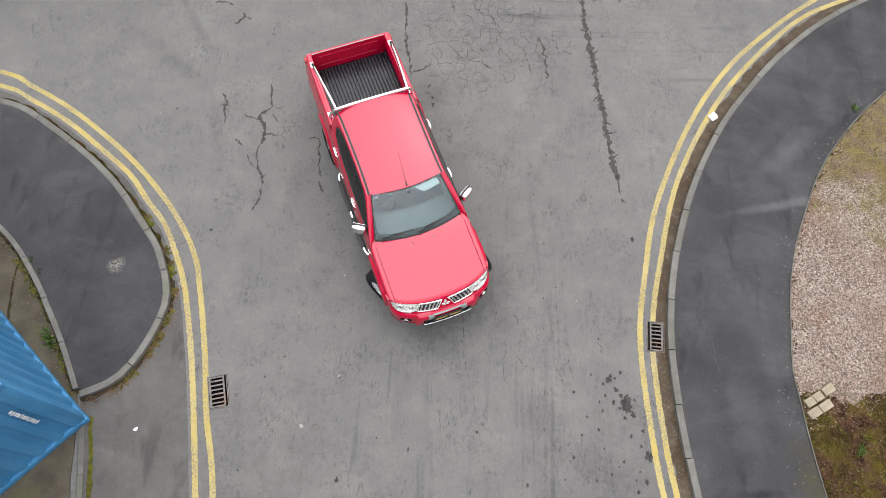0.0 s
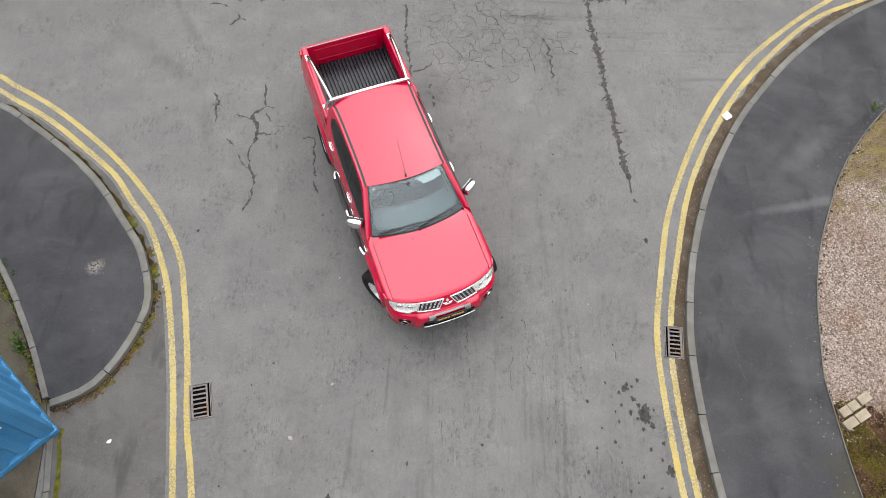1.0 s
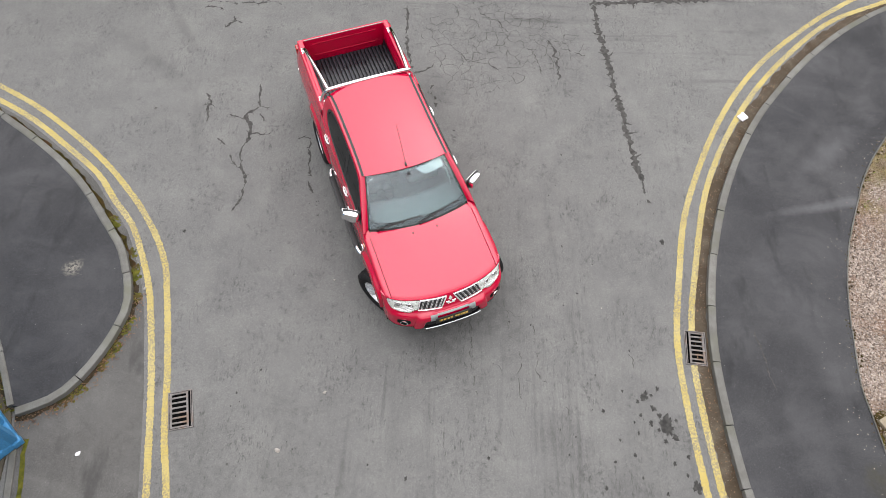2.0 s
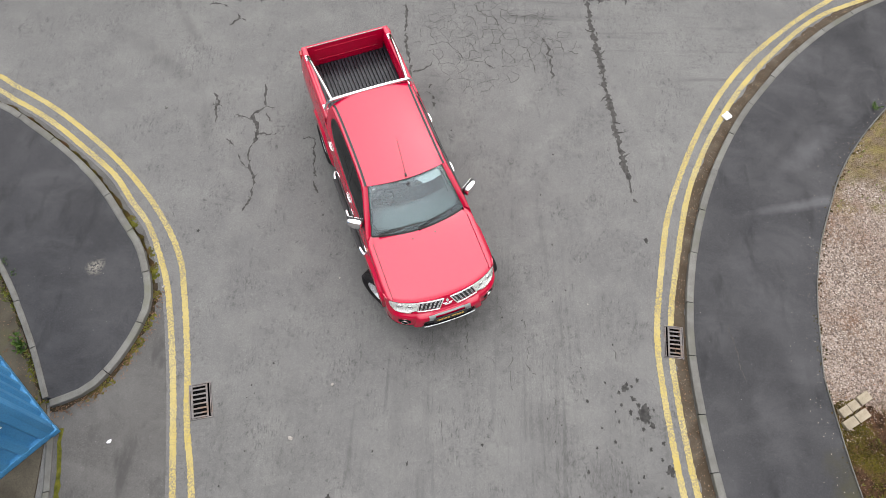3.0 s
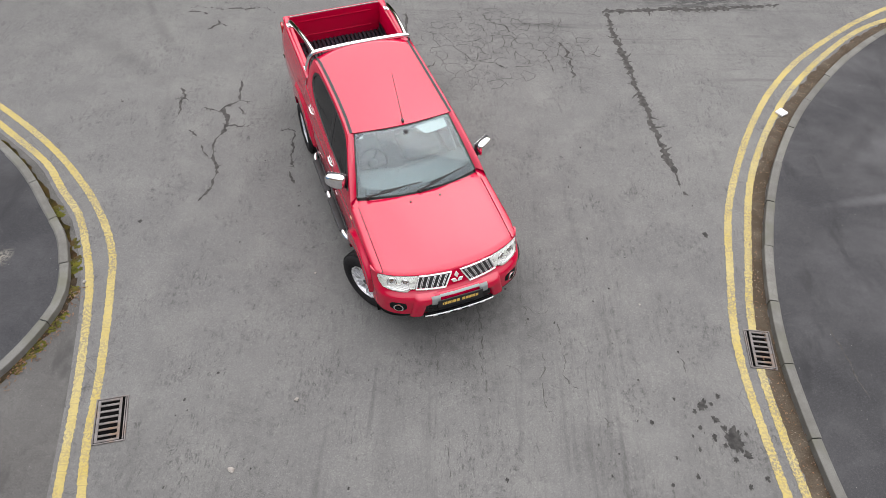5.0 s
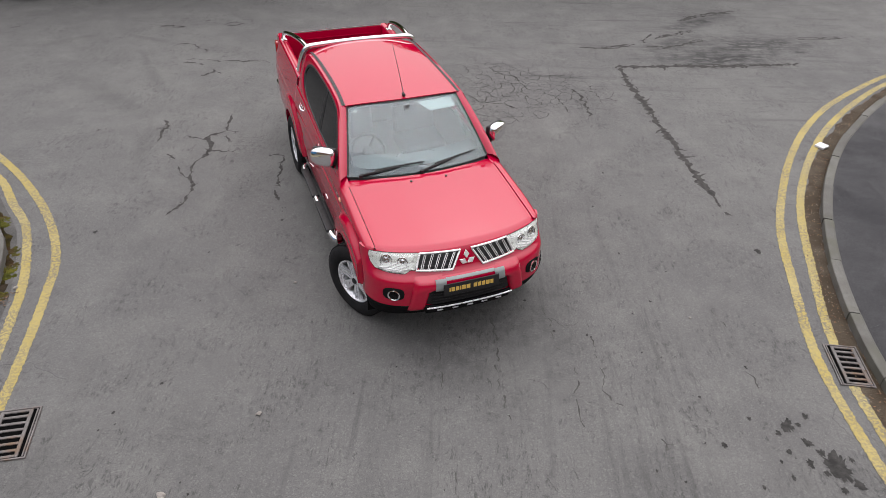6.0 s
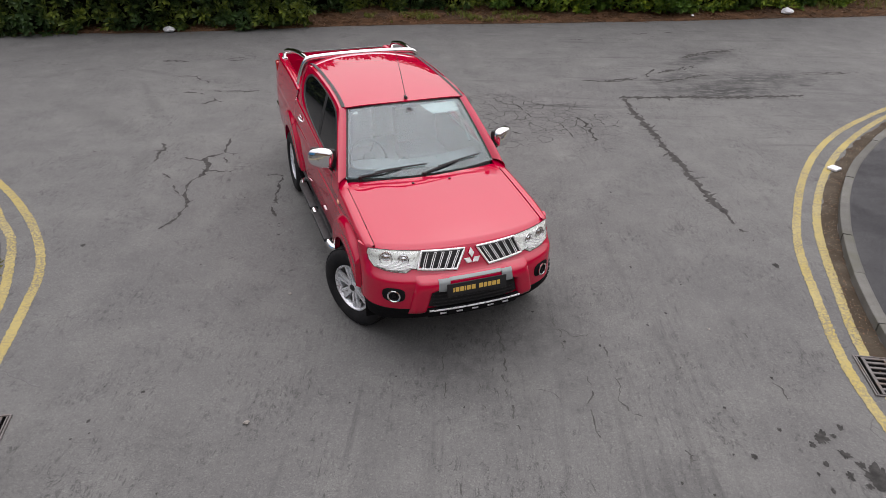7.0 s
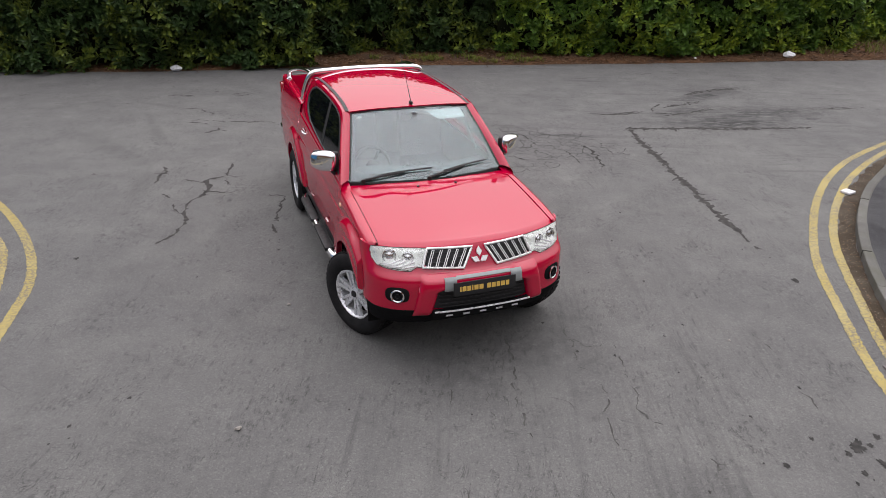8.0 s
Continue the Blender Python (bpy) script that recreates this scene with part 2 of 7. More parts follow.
def car_paint():
    k = Mat("red_car_paint", 0.42)
    c = k.mix(k.ramp(k.noise(3, 5), 0.4, 0.75, 0, 0.12), (0.40, 0.0006, 0.027), (0.345, 0.0006, 0.022))
    c = k.mix(k.ramp(k.noise(45, 4), 0.70, 0.8, 0, 0.06), c, (0.36, 0.04, 0.05))
    k.put("Base Color", c)
    k.put("Coat Weight", 1.0)
    k.put("Specular IOR Level", 0.0)
    k.put("Coat IOR", 1.64)
    k.put("Coat Roughness", k.ramp(k.noise(8, 5), 0.3, 0.75, 0.01, 0.03))
    return k.m


def worn_yellow():
    k = Mat("worn_yellow_line_paint", 0.7)
    c = k.mix(k.ramp(k.noise(2.0, 5), 0.35, 0.7), (0.318, 0.242, 0.052), (0.335, 0.275, 0.105))
    c = k.mix(k.ramp(k.noise(40, 4), 0.5, 0.8, 0, 0.4), c, (0.27, 0.22, 0.09))
    worn = k.math("MULTIPLY", k.ramp(k.noise(34, 6, rough=0.75), 0.455, 0.545), k.ramp(k.noise(1.3, 4), 0.34, 0.58))
    bands = k.ramp(k.noise(60, 3, k.stretched((0.05, 1, 1), 20)), 0.62, 0.68, 0, 0.45)
    c = k.mix(k.math("MAXIMUM", k.math("MULTIPLY", worn, 0.85), bands), c, (0.11, 0.10, 0.085))
    k.put("Base Color", c)
    k.bump(k.noise(70, 4), 0.4, 0.004)
    return k.m


def glass(name, color, rough=0.0, ior=1.5):
    k = Mat(name, rough, 0, color)
    k.put("Transmission Weight", 1.0)
    k.put("IOR", ior)
    return k.m


def screen_glass():
    """Thin laminated glass: light goes straight through, both faces mirror the sky."""
    k = Mat("windscreen_glass", 0.0, 0, (0.70, 0.86, 0.88))
    k.put("Transmission Weight", 1.0)
    k.put("IOR", 1.001)
    k.put("Specular IOR Level", 0.0)
    k.put("Coat Weight", 1.0)
    k.put("Coat IOR", 1.72)
    k.put("Coat Roughness", 0.0)
    return k.m


def leafy(name, a, b, young):
    k = Mat(name, 0.5)
    c = k.mix(k.island(), a, b)
    c = k.mix(k.math("MULTIPLY", k.ramp(k.noise(1.3, 5), 0.47, 0.64), k.ramp(k.island(), 0.15, 0.8, 0.1, 0.95)), c, young)
    c = k.mix(k.ramp(k.noise(60, 3), 0.5, 0.8, 0, 0.3), c, tuple(v * 0.5 for v in a))
    k.put("Base Color", c)
    k.put("Subsurface Weight", 0.0)
    k.put("Specular IOR Level", 0.28)
    return k.m


ROAD = asphalt("old_road_asphalt", (0.129, 0.127, 0.122), (0.103, 0.101, 0.099), (0.159, 0.157, 0.148), True)
PAVE = asphalt("dark_pavement_asphalt", (0.033, 0.033, 0.036), (0.022, 0.022, 0.024), (0.050, 0.050, 0.052))
KERB = grained("concrete_kerb", (0.114, 0.110, 0.099), (0.166, 0.163, 0.151), 5, 0.85, 110, 0.4, vary=0.35, third=(0.114, 0.114, 0.091))
CONCRETE = grained("mossy_concrete", (0.056, 0.048, 0.035), (0.096, 0.084, 0.062), 2.6, 0.9, 60, 0.4, third=(0.084, 0.081, 0.035))
MARGIN = asphalt("dark_road_margin", (0.076, 0.073, 0.069), (0.057, 0.055, 0.052), (0.099, 0.096, 0.090))
EARTH = grained("brown_leaf_mould", (0.065, 0.034, 0.018), (0.15, 0.080, 0.042), 2.5, 0.95, 45, 0.8, distance=0.02, third=(0.07, 0.045, 0.03))


def gravel_ground():
    k = Mat("pinkish_gravel_bed", 0.92)
    tone = k.t.nodes.new("ShaderNodeSeparateColor")
    k.t.links.new(k.cells(38, "F1", at=k.stretched((1, 1, 1)), out="Color"), tone.inputs[0])
    c = k.mix(tone.outputs[0], (0.085, 0.06, 0.045), (0.25, 0.20, 0.165))
    c = k.mix(k.ramp(tone.outputs[1], 0.8, 1.0, 0, 0.7), c, (0.42, 0.38, 0.34))
    c = k.mix(k.ramp(k.noise(1.1, 6), 0.46, 0.62, 0, 0.7), c, (0.13, 0.075, 0.045))
    c = k.mix(k.math("MULTIPLY", k.ramp(k.noise(2.6, 6), 0.45, 0.6), k.math("MAXIMUM", k.spot(7.0, 0.8, 0.7, 2.0), k.math("MULTIPLY", k.spot(8.3, 6.9, 0.5, 1.6), 0.8))), c, (0.105, 0.09, 0.018))
    c = k.mix(k.math("MULTIPLY", k.ramp(k.noise(4.0, 6), 0.48, 0.6), k.spot(7.2, 1.0, 0.6, 2.1)), c, (0.05, 0.032, 0.02))
    way = k.t.nodes.new("ShaderNodeSeparateXYZ")
    k.t.links.new(k.coord, way.inputs[0])
    south = k.ramp(k.math("ADD", way.outputs["Y"], k.ramp(k.noise(1.5, 6), 0.2, 0.8, -0.8, 0.8)), 1.9, 2.5, 0.92, 0)
    soil = k.mix(k.ramp(k.noise(3.2, 6, rough=0.65), 0.42, 0.58), (0.022, 0.013, 0.007), (0.038, 0.033, 0.007))
    soil = k.mix(k.ramp(k.noise(9, 5, rough=0.7), 0.52, 0.66), soil, (0.075, 0.063, 0.011))
    north = k.ramp(k.math("SUBTRACT", way.outputs["Y"], k.ramp(k.noise(1.2, 6), 0.2, 0.8, -1.3, 1.3)), 6.2, 7.2, 0, 0.8)
    c = k.mix(north, c, k.mix(k.ramp(k.noise(5, 6, rough=0.7), 0.44, 0.6), (0.085, 0.058, 0.026), (0.13, 0.10, 0.024)))
    c = k.mix(south, c, soil)
    k.put("Base Color", c)
    k.bump(k.cells(38, "F1"), 1.0, 0.02)
    return k.m


def moss_soil():
    k = Mat("mossy_brown_soil", 0.95)
    c = k.mix(k.ramp(k.noise(7, 6, rough=0.7), 0.38, 0.62), (0.020, 0.011, 0.006), (0.075, 0.040, 0.022))
    c = k.mix(k.ramp(k.noise(1.9, 6, rough=0.65), 0.46, 0.60, 0, 0.9), c, k.mix(k.noise(16, 5, rough=0.7), (0.028, 0.026, 0.004), (0.105, 0.085, 0.010)))
    c = k.mix(k.ramp(k.noise(60, 4), 0.5, 0.7, 0, 0.6), c, (0.010, 0.007, 0.004))
    k.put("Base Color", c)
    k.put("Specular IOR Level", 0.1)
    k.bump(k.noise(30, 6, rough=0.7), 1.0, 0.03)
    return k.m


MOSSBED = moss_soil()
GRAVEL_BED = gravel_ground()
FIELD = grained("rough_grass_ground", (0.05, 0.07, 0.025), (0.09, 0.09, 0.04), 0.5, 0.95, 30, 0.6)
SOIL = grained("dark_soil", (0.020, 0.014, 0.009), (0.048, 0.036, 0.022), 9, 0.95, 60, 0.8, distance=0.01, third=(0.035, 0.032, 0.010))
SILT = grained("gutter_silt", (0.050, 0.037, 0.024), (0.092, 0.075, 0.056), 4, 0.95, 60, 0.8, distance=0.01, third=(0.052, 0.039, 0.026))
MOSS = grained("moss", (0.016, 0.012, 0.004), (0.055, 0.042, 0.006), 9, 0.95, 120, 1.0, distance=0.02, third=(0.050, 0.026, 0.012))
GREENMOSS = grained("green_moss", (0.050, 0.055, 0.008), (0.13, 0.125, 0.018), 9, 0.95, 120, 1.0, distance=0.02, third=(0.07, 0.042, 0.02))
CRACK = grained("tar_in_cracks", (0.035, 0.033, 0.031), (0.075, 0.072, 0.068), 14, 0.95, 80)
SCUFF = grained("tyre_scuff", (0.050, 0.048, 0.046), (0.090, 0.088, 0.084), 14, 0.95, 80)
STAIN = grained("oil_stain", (0.024, 0.023, 0.022), (0.055, 0.053, 0.050), 16, 0.8, 90)
YELLOW = worn_yellow()
IRON = grained("worn_cast_iron", (0.10, 0.09, 0.085), (0.17, 0.155, 0.15), 9, 0.65, 90, 0.3, third=(0.14, 0.09, 0.06))
PIT = plain("drain_pit_shade", (0.003, 0.003, 0.003), 1.0)
CONT_BLUE = grained("blue_container_paint", (0.035, 0.178, 0.364), (0.059, 0.232, 0.434), 1.5, 0.5, 40, 0.12, third=(0.047, 0.170, 0.325))
WHITE = grained("off_white", (0.62, 0.62, 0.62), (0.78, 0.78, 0.78), 12, 0.6, 60, 0.1)
BRICK = grained("buff_block_paver", (0.224, 0.189, 0.138), (0.310, 0.267, 0.198), 9, 0.9, 90, 0.4, vary=0.3)
PAINT = car_paint()
CHROME = plain("chrome", (0.86, 0.86, 0.87), 0.08, 1.0, fleck=0.05)
SILVER = plain("silver_alloy", (0.74, 0.75, 0.77), 0.30, 0.55, fleck=0.08)
GREYTRIM = plain("silver_grey_trim", (0.24, 0.26, 0.26), 0.45, 0.2)
BLACK = plain("black_plastic", (0.014, 0.014, 0.015), 0.5)
RUBBER = grained("tyre_rubber", (0.013, 0.013, 0.014), (0.022, 0.021, 0.021), 12, 0.85, 120, 0.4)
LINER = grained("black_bed_liner", (0.008, 0.008, 0.011), (0.015, 0.015, 0.020), 3, 0.34, 90, 0.25)
FRIT = plain("printed_glass_band", (0.020, 0.024, 0.026), 1.0)
VISOR = plain("pale_grey_visor", (0.36, 0.37, 0.36), 0.8)
DULLBLACK = plain("dull_black_plastic", (0.012, 0.012, 0.013), 0.82)
UNDER = plain("underbody_black", (0.008, 0.008, 0.008), 0.9)
CABIN = grained("grey_cabin_trim", (0.12, 0.125, 0.125), (0.17, 0.175, 0.175), 10, 0.8, 200, 0.2)
DARKCABIN = grained("dark_cabin_trim", (0.03, 0.031, 0.033), (0.05, 0.05, 0.052), 10, 0.7, 200, 0.2)
SCREEN = screen_glass()
TINT = plain("tinted_side_glass", (0.004, 0.005, 0.006), 0.03, fleck=0.0)
LENS = glass("clear_lamp_lens", (0.96, 0.97, 0.97), 0.02)
LAMPBOWL = plain("lamp_reflector", (0.70, 0.72, 0.68), 0.3, 0.35, fleck=0.04)
BRIGHT = plain("bright_trim", (0.84, 0.84, 0.84), 0.24, 0.55, fleck=0.04)
REDLENS = plain("red_lamp_lens", (0.35, 0.01, 0.01), 0.1, coat=1.0)
AMBER = plain("pale_amber_lens", (0.75, 0.45, 0.28), 0.15, coat=1.0)
GOLD = plain("gold_lettering", (0.62, 0.40, 0.09), 0.4, fleck=0.0)
# left bushes' shade is in this darker leaf colour; the right copy is lit, yellower
LAUREL = leafy("laurel_leaf", (0.018, 0.040, 0.012), (0.050, 0.092, 0.024), (0.19, 0.23, 0.03))
LIT_FRESH_LAUREL = leafy("laurel_leaf_lit_new_growth", (0.036, 0.082, 0.014), (0.11, 0.20, 0.028), (0.31, 0.39, 0.035))
SHADE_CORE = plain("hedge_inner_shade", (0.012, 0.014, 0.007), 1.0)
BARK = grained("laurel_bark", (0.06, 0.045, 0.03), (0.10, 0.08, 0.06), 12, 0.9, 80, 0.6)
MOSSTUFT = leafy("olive_moss_tuft", (0.030, 0.022, 0.004), (0.100, 0.078, 0.010), (0.15, 0.14, 0.018))
GRASS = leafy("grass_blade", (0.09, 0.12, 0.018), (0.17, 0.19, 0.028), (0.20, 0.17, 0.04))
DEADLEAF = leafy("dead_leaf", (0.06, 0.028, 0.014), (0.19, 0.115, 0.062), (0.15, 0.065, 0.026))
STONE = leafy("gravel_stone", (0.055, 0.039, 0.031), (0.40, 0.335, 0.285), (0.24, 0.17, 0.14))
WEED = leafy("weed_leaf", (0.035, 0.070, 0.014), (0.07, 0.12, 0.022), (0.09, 0.14, 0.022))
PEBBLE = grained("pale_pebble", (0.22, 0.20, 0.18), (0.32, 0.30, 0.27), 30, 0.85, 90, 0.3)
PAPER = grained("white_paper_litter", (0.66, 0.66, 0.68), (0.82, 0.82, 0.83), 20, 0.7, 60, 0.2)


# ---- mesh helpers ----
def finish(name, bm, material, parent=None, label="", smooth=True, sharp=38, normals=True):
    if normals:
        bmesh.ops.recalc_face_normals(bm, faces=bm.faces)
    me = bpy.data.meshes.new(name)
    bm.to_mesh(me)
    bm.free()
    me.materials.append(material)
    if smooth:
        me.polygons.foreach_set("use_smooth", [True] * len(me.polygons))
        me.set_sharp_from_angle(angle=radians(sharp))
    ob = new(name, me)
    ob.parent = parent
    if label:
        ob["label"] = label
    return ob


def part(name, bm, material, parent, label="", **kw):
    return finish(name, bm, material, parent, label, **kw)


def raw(name, verts, faces, material, parent=None, smooth=False):
    me = bpy.data.meshes.new(name)
    me.from_pydata(verts, [], faces)
    me.materials.append(material)
    if smooth:
        me.polygons.foreach_set("use_smooth", [True] * len(me.polygons))
    ob = new(name, me)
    ob.parent = parent
    return ob


def shell(bm, fs, thick, inside):
    """Gives faces a thickness towards the place inside."""
    for f in fs:
        f.normal_update()
    if sum(f.normal.dot(f.calc_center_median() - Vector(inside)) * f.calc_area() for f in fs) < 0:
        bmesh.ops.reverse_faces(bm, faces=fs)
    old = list({v for f in fs for v in f.verts})
    for v in old:
        v.normal_update()
    twin = {v: bm.verts.new(v.co - v.normal * thick) for v in old}
    rim = [(e, e.link_loops[0]) for e in {e for f in fs for e in f.edges} if len(e.link_faces) == 1]
    for f in fs:
        bm.faces.new([twin[v] for v in reversed(f.verts)])
    for e, loop in rim:
        a, b = loop.vert, loop.link_loop_next.vert
        bm.faces.new((b, a, twin[a], twin[b]))


def sheet(nu, nv, place, thick=0.0, bm=None, closed=False, inside=(-1.7, 0, 0.7)):
    """A surface of nu by nv quads through place(u, v), with a thickness inwards if given."""
    bm = bm or bmesh.new()
    vs = [[bm.verts.new(place(i / nu, j / nv)) for j in range(nv + 1)] for i in range(nu + (0 if closed else 1))]
    fs = []
    for i in range(nu):
        a, b = vs[i], vs[(i + 1) % len(vs)]
        for j in range(nv):
            fs.append(bm.faces.new((a[j], b[j], b[j + 1], a[j + 1])))
    if thick:
        shell(bm, fs, abs(thick), inside)
    return bm


def tube(points, radius, sides=12, bm=None, caps=True):
    """A round bar along points; radius may be a list."""
    bm = bm or bmesh.new()
    pts = [Vector(p) for p in points]
    rings = []
    side = None
    for i, p in enumerate(pts):
        d = (pts[min(i + 1, len(pts) - 1)] - pts[max(i - 1, 0)]).normalized()
        if side is None:
            side = d.orthogonal().normalized()
        side = (side - d * side.dot(d)).normalized()
        up = d.cross(side)
        r = radius[i] if isinstance(radius, (list, tuple)) else radius
        rings.append([bm.verts.new(p + (side * math.cos(a) + up * math.sin(a)) * r) for a in (2 * math.pi * k / sides for k in range(sides))])
    for a, b in zip(rings, rings[1:]):
        for k in range(sides):
            bm.faces.new((a[k], a[(k + 1) % sides], b[(k + 1) % sides], b[k]))
    if caps:
        bm.faces.new(rings[0][::-1])
        bm.faces.new(rings[-1])
    return bm


def box(cx, cy, cz, sx, sy, sz, bevel=0.0, bm=None, turn=None, segments=2):
    bm = bm or bmesh.new()
    m = Matrix.Translation((cx, cy, cz)) @ (turn or Matrix.Identity(4)) @ Matrix.Diagonal((sx, sy, sz, 1))
    made = bmesh.ops.create_cube(bm, size=1, matrix=m)["verts"]
    if bevel:
        es = list({e for v in made for e in v.link_edges})
        bmesh.ops.bevel(bm, geom=es, offset=bevel, segments=segments, affect="EDGES", profile=0.6)
    return bm


def lathe(profile, sides=40, axis="y", bm=None):
    """Turns (radius, along) round an axis through the origin."""
    bm = bm or bmesh.new()
    rings = []
    for r, h in profile:
        ring = []
        for k in range(sides):
            a = 2 * math.pi * k / sides
            ring.append(bm.verts.new((r * math.cos(a), h, r * math.sin(a)) if axis == "y" else (r * math.cos(a), r * math.sin(a), h)))
        rings.append(ring)
    for a, b in zip(rings, rings[1:]):
        for k in range(sides):
            bm.faces.new((a[k], a[(k + 1) % sides], b[(k + 1) % sides], b[k]))
    return bm


def curve_through(points, step=0.1):
    """Points at even steps on a smooth line through a few given ones."""
    p = [np.array(q, float) for q in points]
    p = [2 * p[0] - p[1]] + p + [2 * p[-1] - p[-2]]
    dense = []
    for a, b, c, d in zip(p, p[1:], p[2:], p[3:]):
        for u in np.linspace(0, 1, 40, endpoint=False):
            dense.append(0.5 * (2 * b + (c - a) * u + (2 * a - 5 * b + 4 * c - d) * u * u + (3 * b - a - 3 * c + d) * u ** 3))
    dense.append(p[-2])
    dense = np.array(dense)
    run = np.concatenate([[0], np.cumsum(np.linalg.norm(np.diff(dense, axis=0), axis=1))])
    at = np.linspace(0, run[-1], max(2, int(run[-1] / step)) + 1)
    return np.stack([np.interp(at, run, dense[:, k]) for k in range(dense.shape[1])], axis=1)


def normals_of(line):
    d = np.gradient(line, axis=0)
    d /= np.linalg.norm(d, axis=1)[:, None]
    return np.stack([-d[:, 1], d[:, 0]], axis=1)


def lerp_table(table, x):
    xs, ys = zip(*table)
    return float(np.interp(x, xs, ys))


def smooth(a, b, x):
    t = min(1.0, max(0.0, (x - a) / (b - a)))
    return t * t * (3 - 2 * t)

# ---- ground, road and pavements ----
KERB_TOP = 0.10
R_KERB = [(30, 17.6), (16, 13.6), (11, 12.1), (8.82, 11.15), (7.28, 10.11), (5.88, 8.62), (4.96, 7.21), (4.31, 5.67), (3.96, 4.16), (3.89, 2.97), (4.01, 1.37), (4.35, -0.8), (5.2, -4.0), (6.5, -8.0)]
R_BORDER = [(30, 15.4), (16, 11.6), (11, 10.2), (8.73, 8.79), (7.32, 7.29), (6.60, 6.0), (6.17, 4.83), (5.90, 3.27), (5.91, 2.65), (6.08, 1.04), (6.6, -1.2), (7.6, -4.3), (8.9, -8.0)]
R_OUTER = [(30, 18.3), (16, 14.1), (11, 12.55), (8.6, 11.65), (7.59, 11.05), (6.70, 10.34), (5.86, 9.54), (5.17, 8.66), (4.59, 7.68), (4.13, 6.69), (3.81, 5.83), (3.59, 4.83), (3.41, 3.85), (3.38, 3.03), (3.44, 1.95), (3.54, 0.98), (3.9, -1.2), (4.7, -4.2), (6.0, -8.4)]
R_INNER = [(30, 18.0), (16, 13.85), (11, 12.3), (8.32, 11.16), (7.34, 10.62), (6.41, 9.76), (5.64, 8.87), (5.11, 8.10), (4.60, 7.19), (4.20, 6.23), (3.83, 4.83), (3.66, 4.05), (3.58, 3.23), (3.64, 1.91), (3.75, 0.98), (4.1, -1.2), (4.9, -4.2), (6.2, -8.4)]
L_KERB = [(-30, 4.6), (-16, 7.6), (-11.5, 8.25), (-8.69, 7.94), (-7.57, 7.37), (-6.28, 6.37), (-5.48, 5.43), (-5.08, 4.90), (-4.80, 4.12), (-4.83, 3.67), (-4.99, 3.18), (-5.22, 2.76), (-5.46, 2.52), (-5.91, 2.31)]
L_BACK = [(-5.94, 2.40), (-6.43, 3.29), (-7.20, 4.43), (-7.95, 5.23), (-9.2, 6.0), (-11.5, 6.4), (-16, 5.8), (-30, 2.8)]
L_OUTER = [(-30, 5.5), (-16, 8.5), (-11.5, 9.15), (-8.95, 8.69), (-8.19, 8.34), (-7.41, 7.90), (-6.63, 7.34), (-5.85, 6.68), (-5.20, 5.99), (-4.74, 5.38), (-4.42, 4.79), (-4.25, 4.22), (-4.09, 3.56), (-3.94, 2.87), (-3.81, 2.12), (-3.62, 1.40), (-3.50, 0.81), (-3.2, -1.0), (-2.7, -4.0), (-1.9, -8.4)]
L_INNER = [(-30, 5.2), (-16, 8.2), (-11.5, 8.82), (-8.86, 8.35), (-8.10, 8.01), (-7.34, 7.57), (-6.55, 6.97), (-5.91, 6.44), (-5.50, 5.93), (-5.08, 5.43), (-4.74, 4.78), (-4.51, 4.21), (-4.29, 3.39), (-4.11, 2.61), (-3.92, 1.63), (-3.77, 0.80), (-3.45, -1.0), (-2.95, -4.0), (-2.15, -8.4)]
FAR_EDGE = [(-40, 9.9), (-22, 12.5), (-10.4, 14.15), (-6.9, 14.7), (-4.46, 15.35), (-1.86, 16.0), (1.45, 16.55), (5.24, 17.25), (8.37, 17.95), (11.1, 18.5), (22, 21.5), (40, 26)]


def flat(name, outline, z, material, parent=None, base=None, cell=None):
    """A level surface inside an outline, with a skirt down to base."""
    bm = bmesh.new()
    top = [bm.verts.new((x, y, z)) for x, y in outline]
    face = bm.faces.new(top)
    if base is not None:
        low = [bm.verts.new((x, y, base)) for x, y in outline]
        for i in range(len(top)):
            j = (i + 1) % len(top)
            bm.faces.new((top[i], low[i], low[j], top[j]))
    bmesh.ops.triangulate(bm, faces=[face])
    return finish(name, bm, material, parent, smooth=False)


def ribbon(line, lo, hi, z, name, material, parent=None, wobble=0.0, seed=0, height=None):
    """A strip beside a line, between the offsets lo and hi, with ragged edges if asked."""
    n = normals_of(line)
    rnd = np.random.RandomState(seed)
    bm = bmesh.new()
    rows = []
    for i, (p, q) in enumerate(zip(line, n)):
        w = wobble * rnd.uniform(-1, 1, 2)
        a, b = p + q * (lo + w[0]), p + q * (hi + w[1])
        rows.append((bm.verts.new((a[0], a[1], z)), bm.verts.new((b[0], b[1], z))))
    for a, b in zip(rows, rows[1:]):
        bm.faces.new((a[0], b[0], b[1], a[1]))
    return finish(name, bm, material, parent, smooth=False)


ground = tagged(finish("ground", sheet(40, 40, lambda u, v: (1600 * (u - 0.5), 1600 * (v - 0.5), -0.06)), FIELD), "rough grassy ground out to the horizon", "ground", kind="structure")
road = tagged(finish("road", sheet(60, 50, lambda u, v: (-45 + 90 * u, -30 + 64 * v, 0.0)), ROAD, smooth=False), "worn grey cracked asphalt road at a junction", "road", kind="structure")

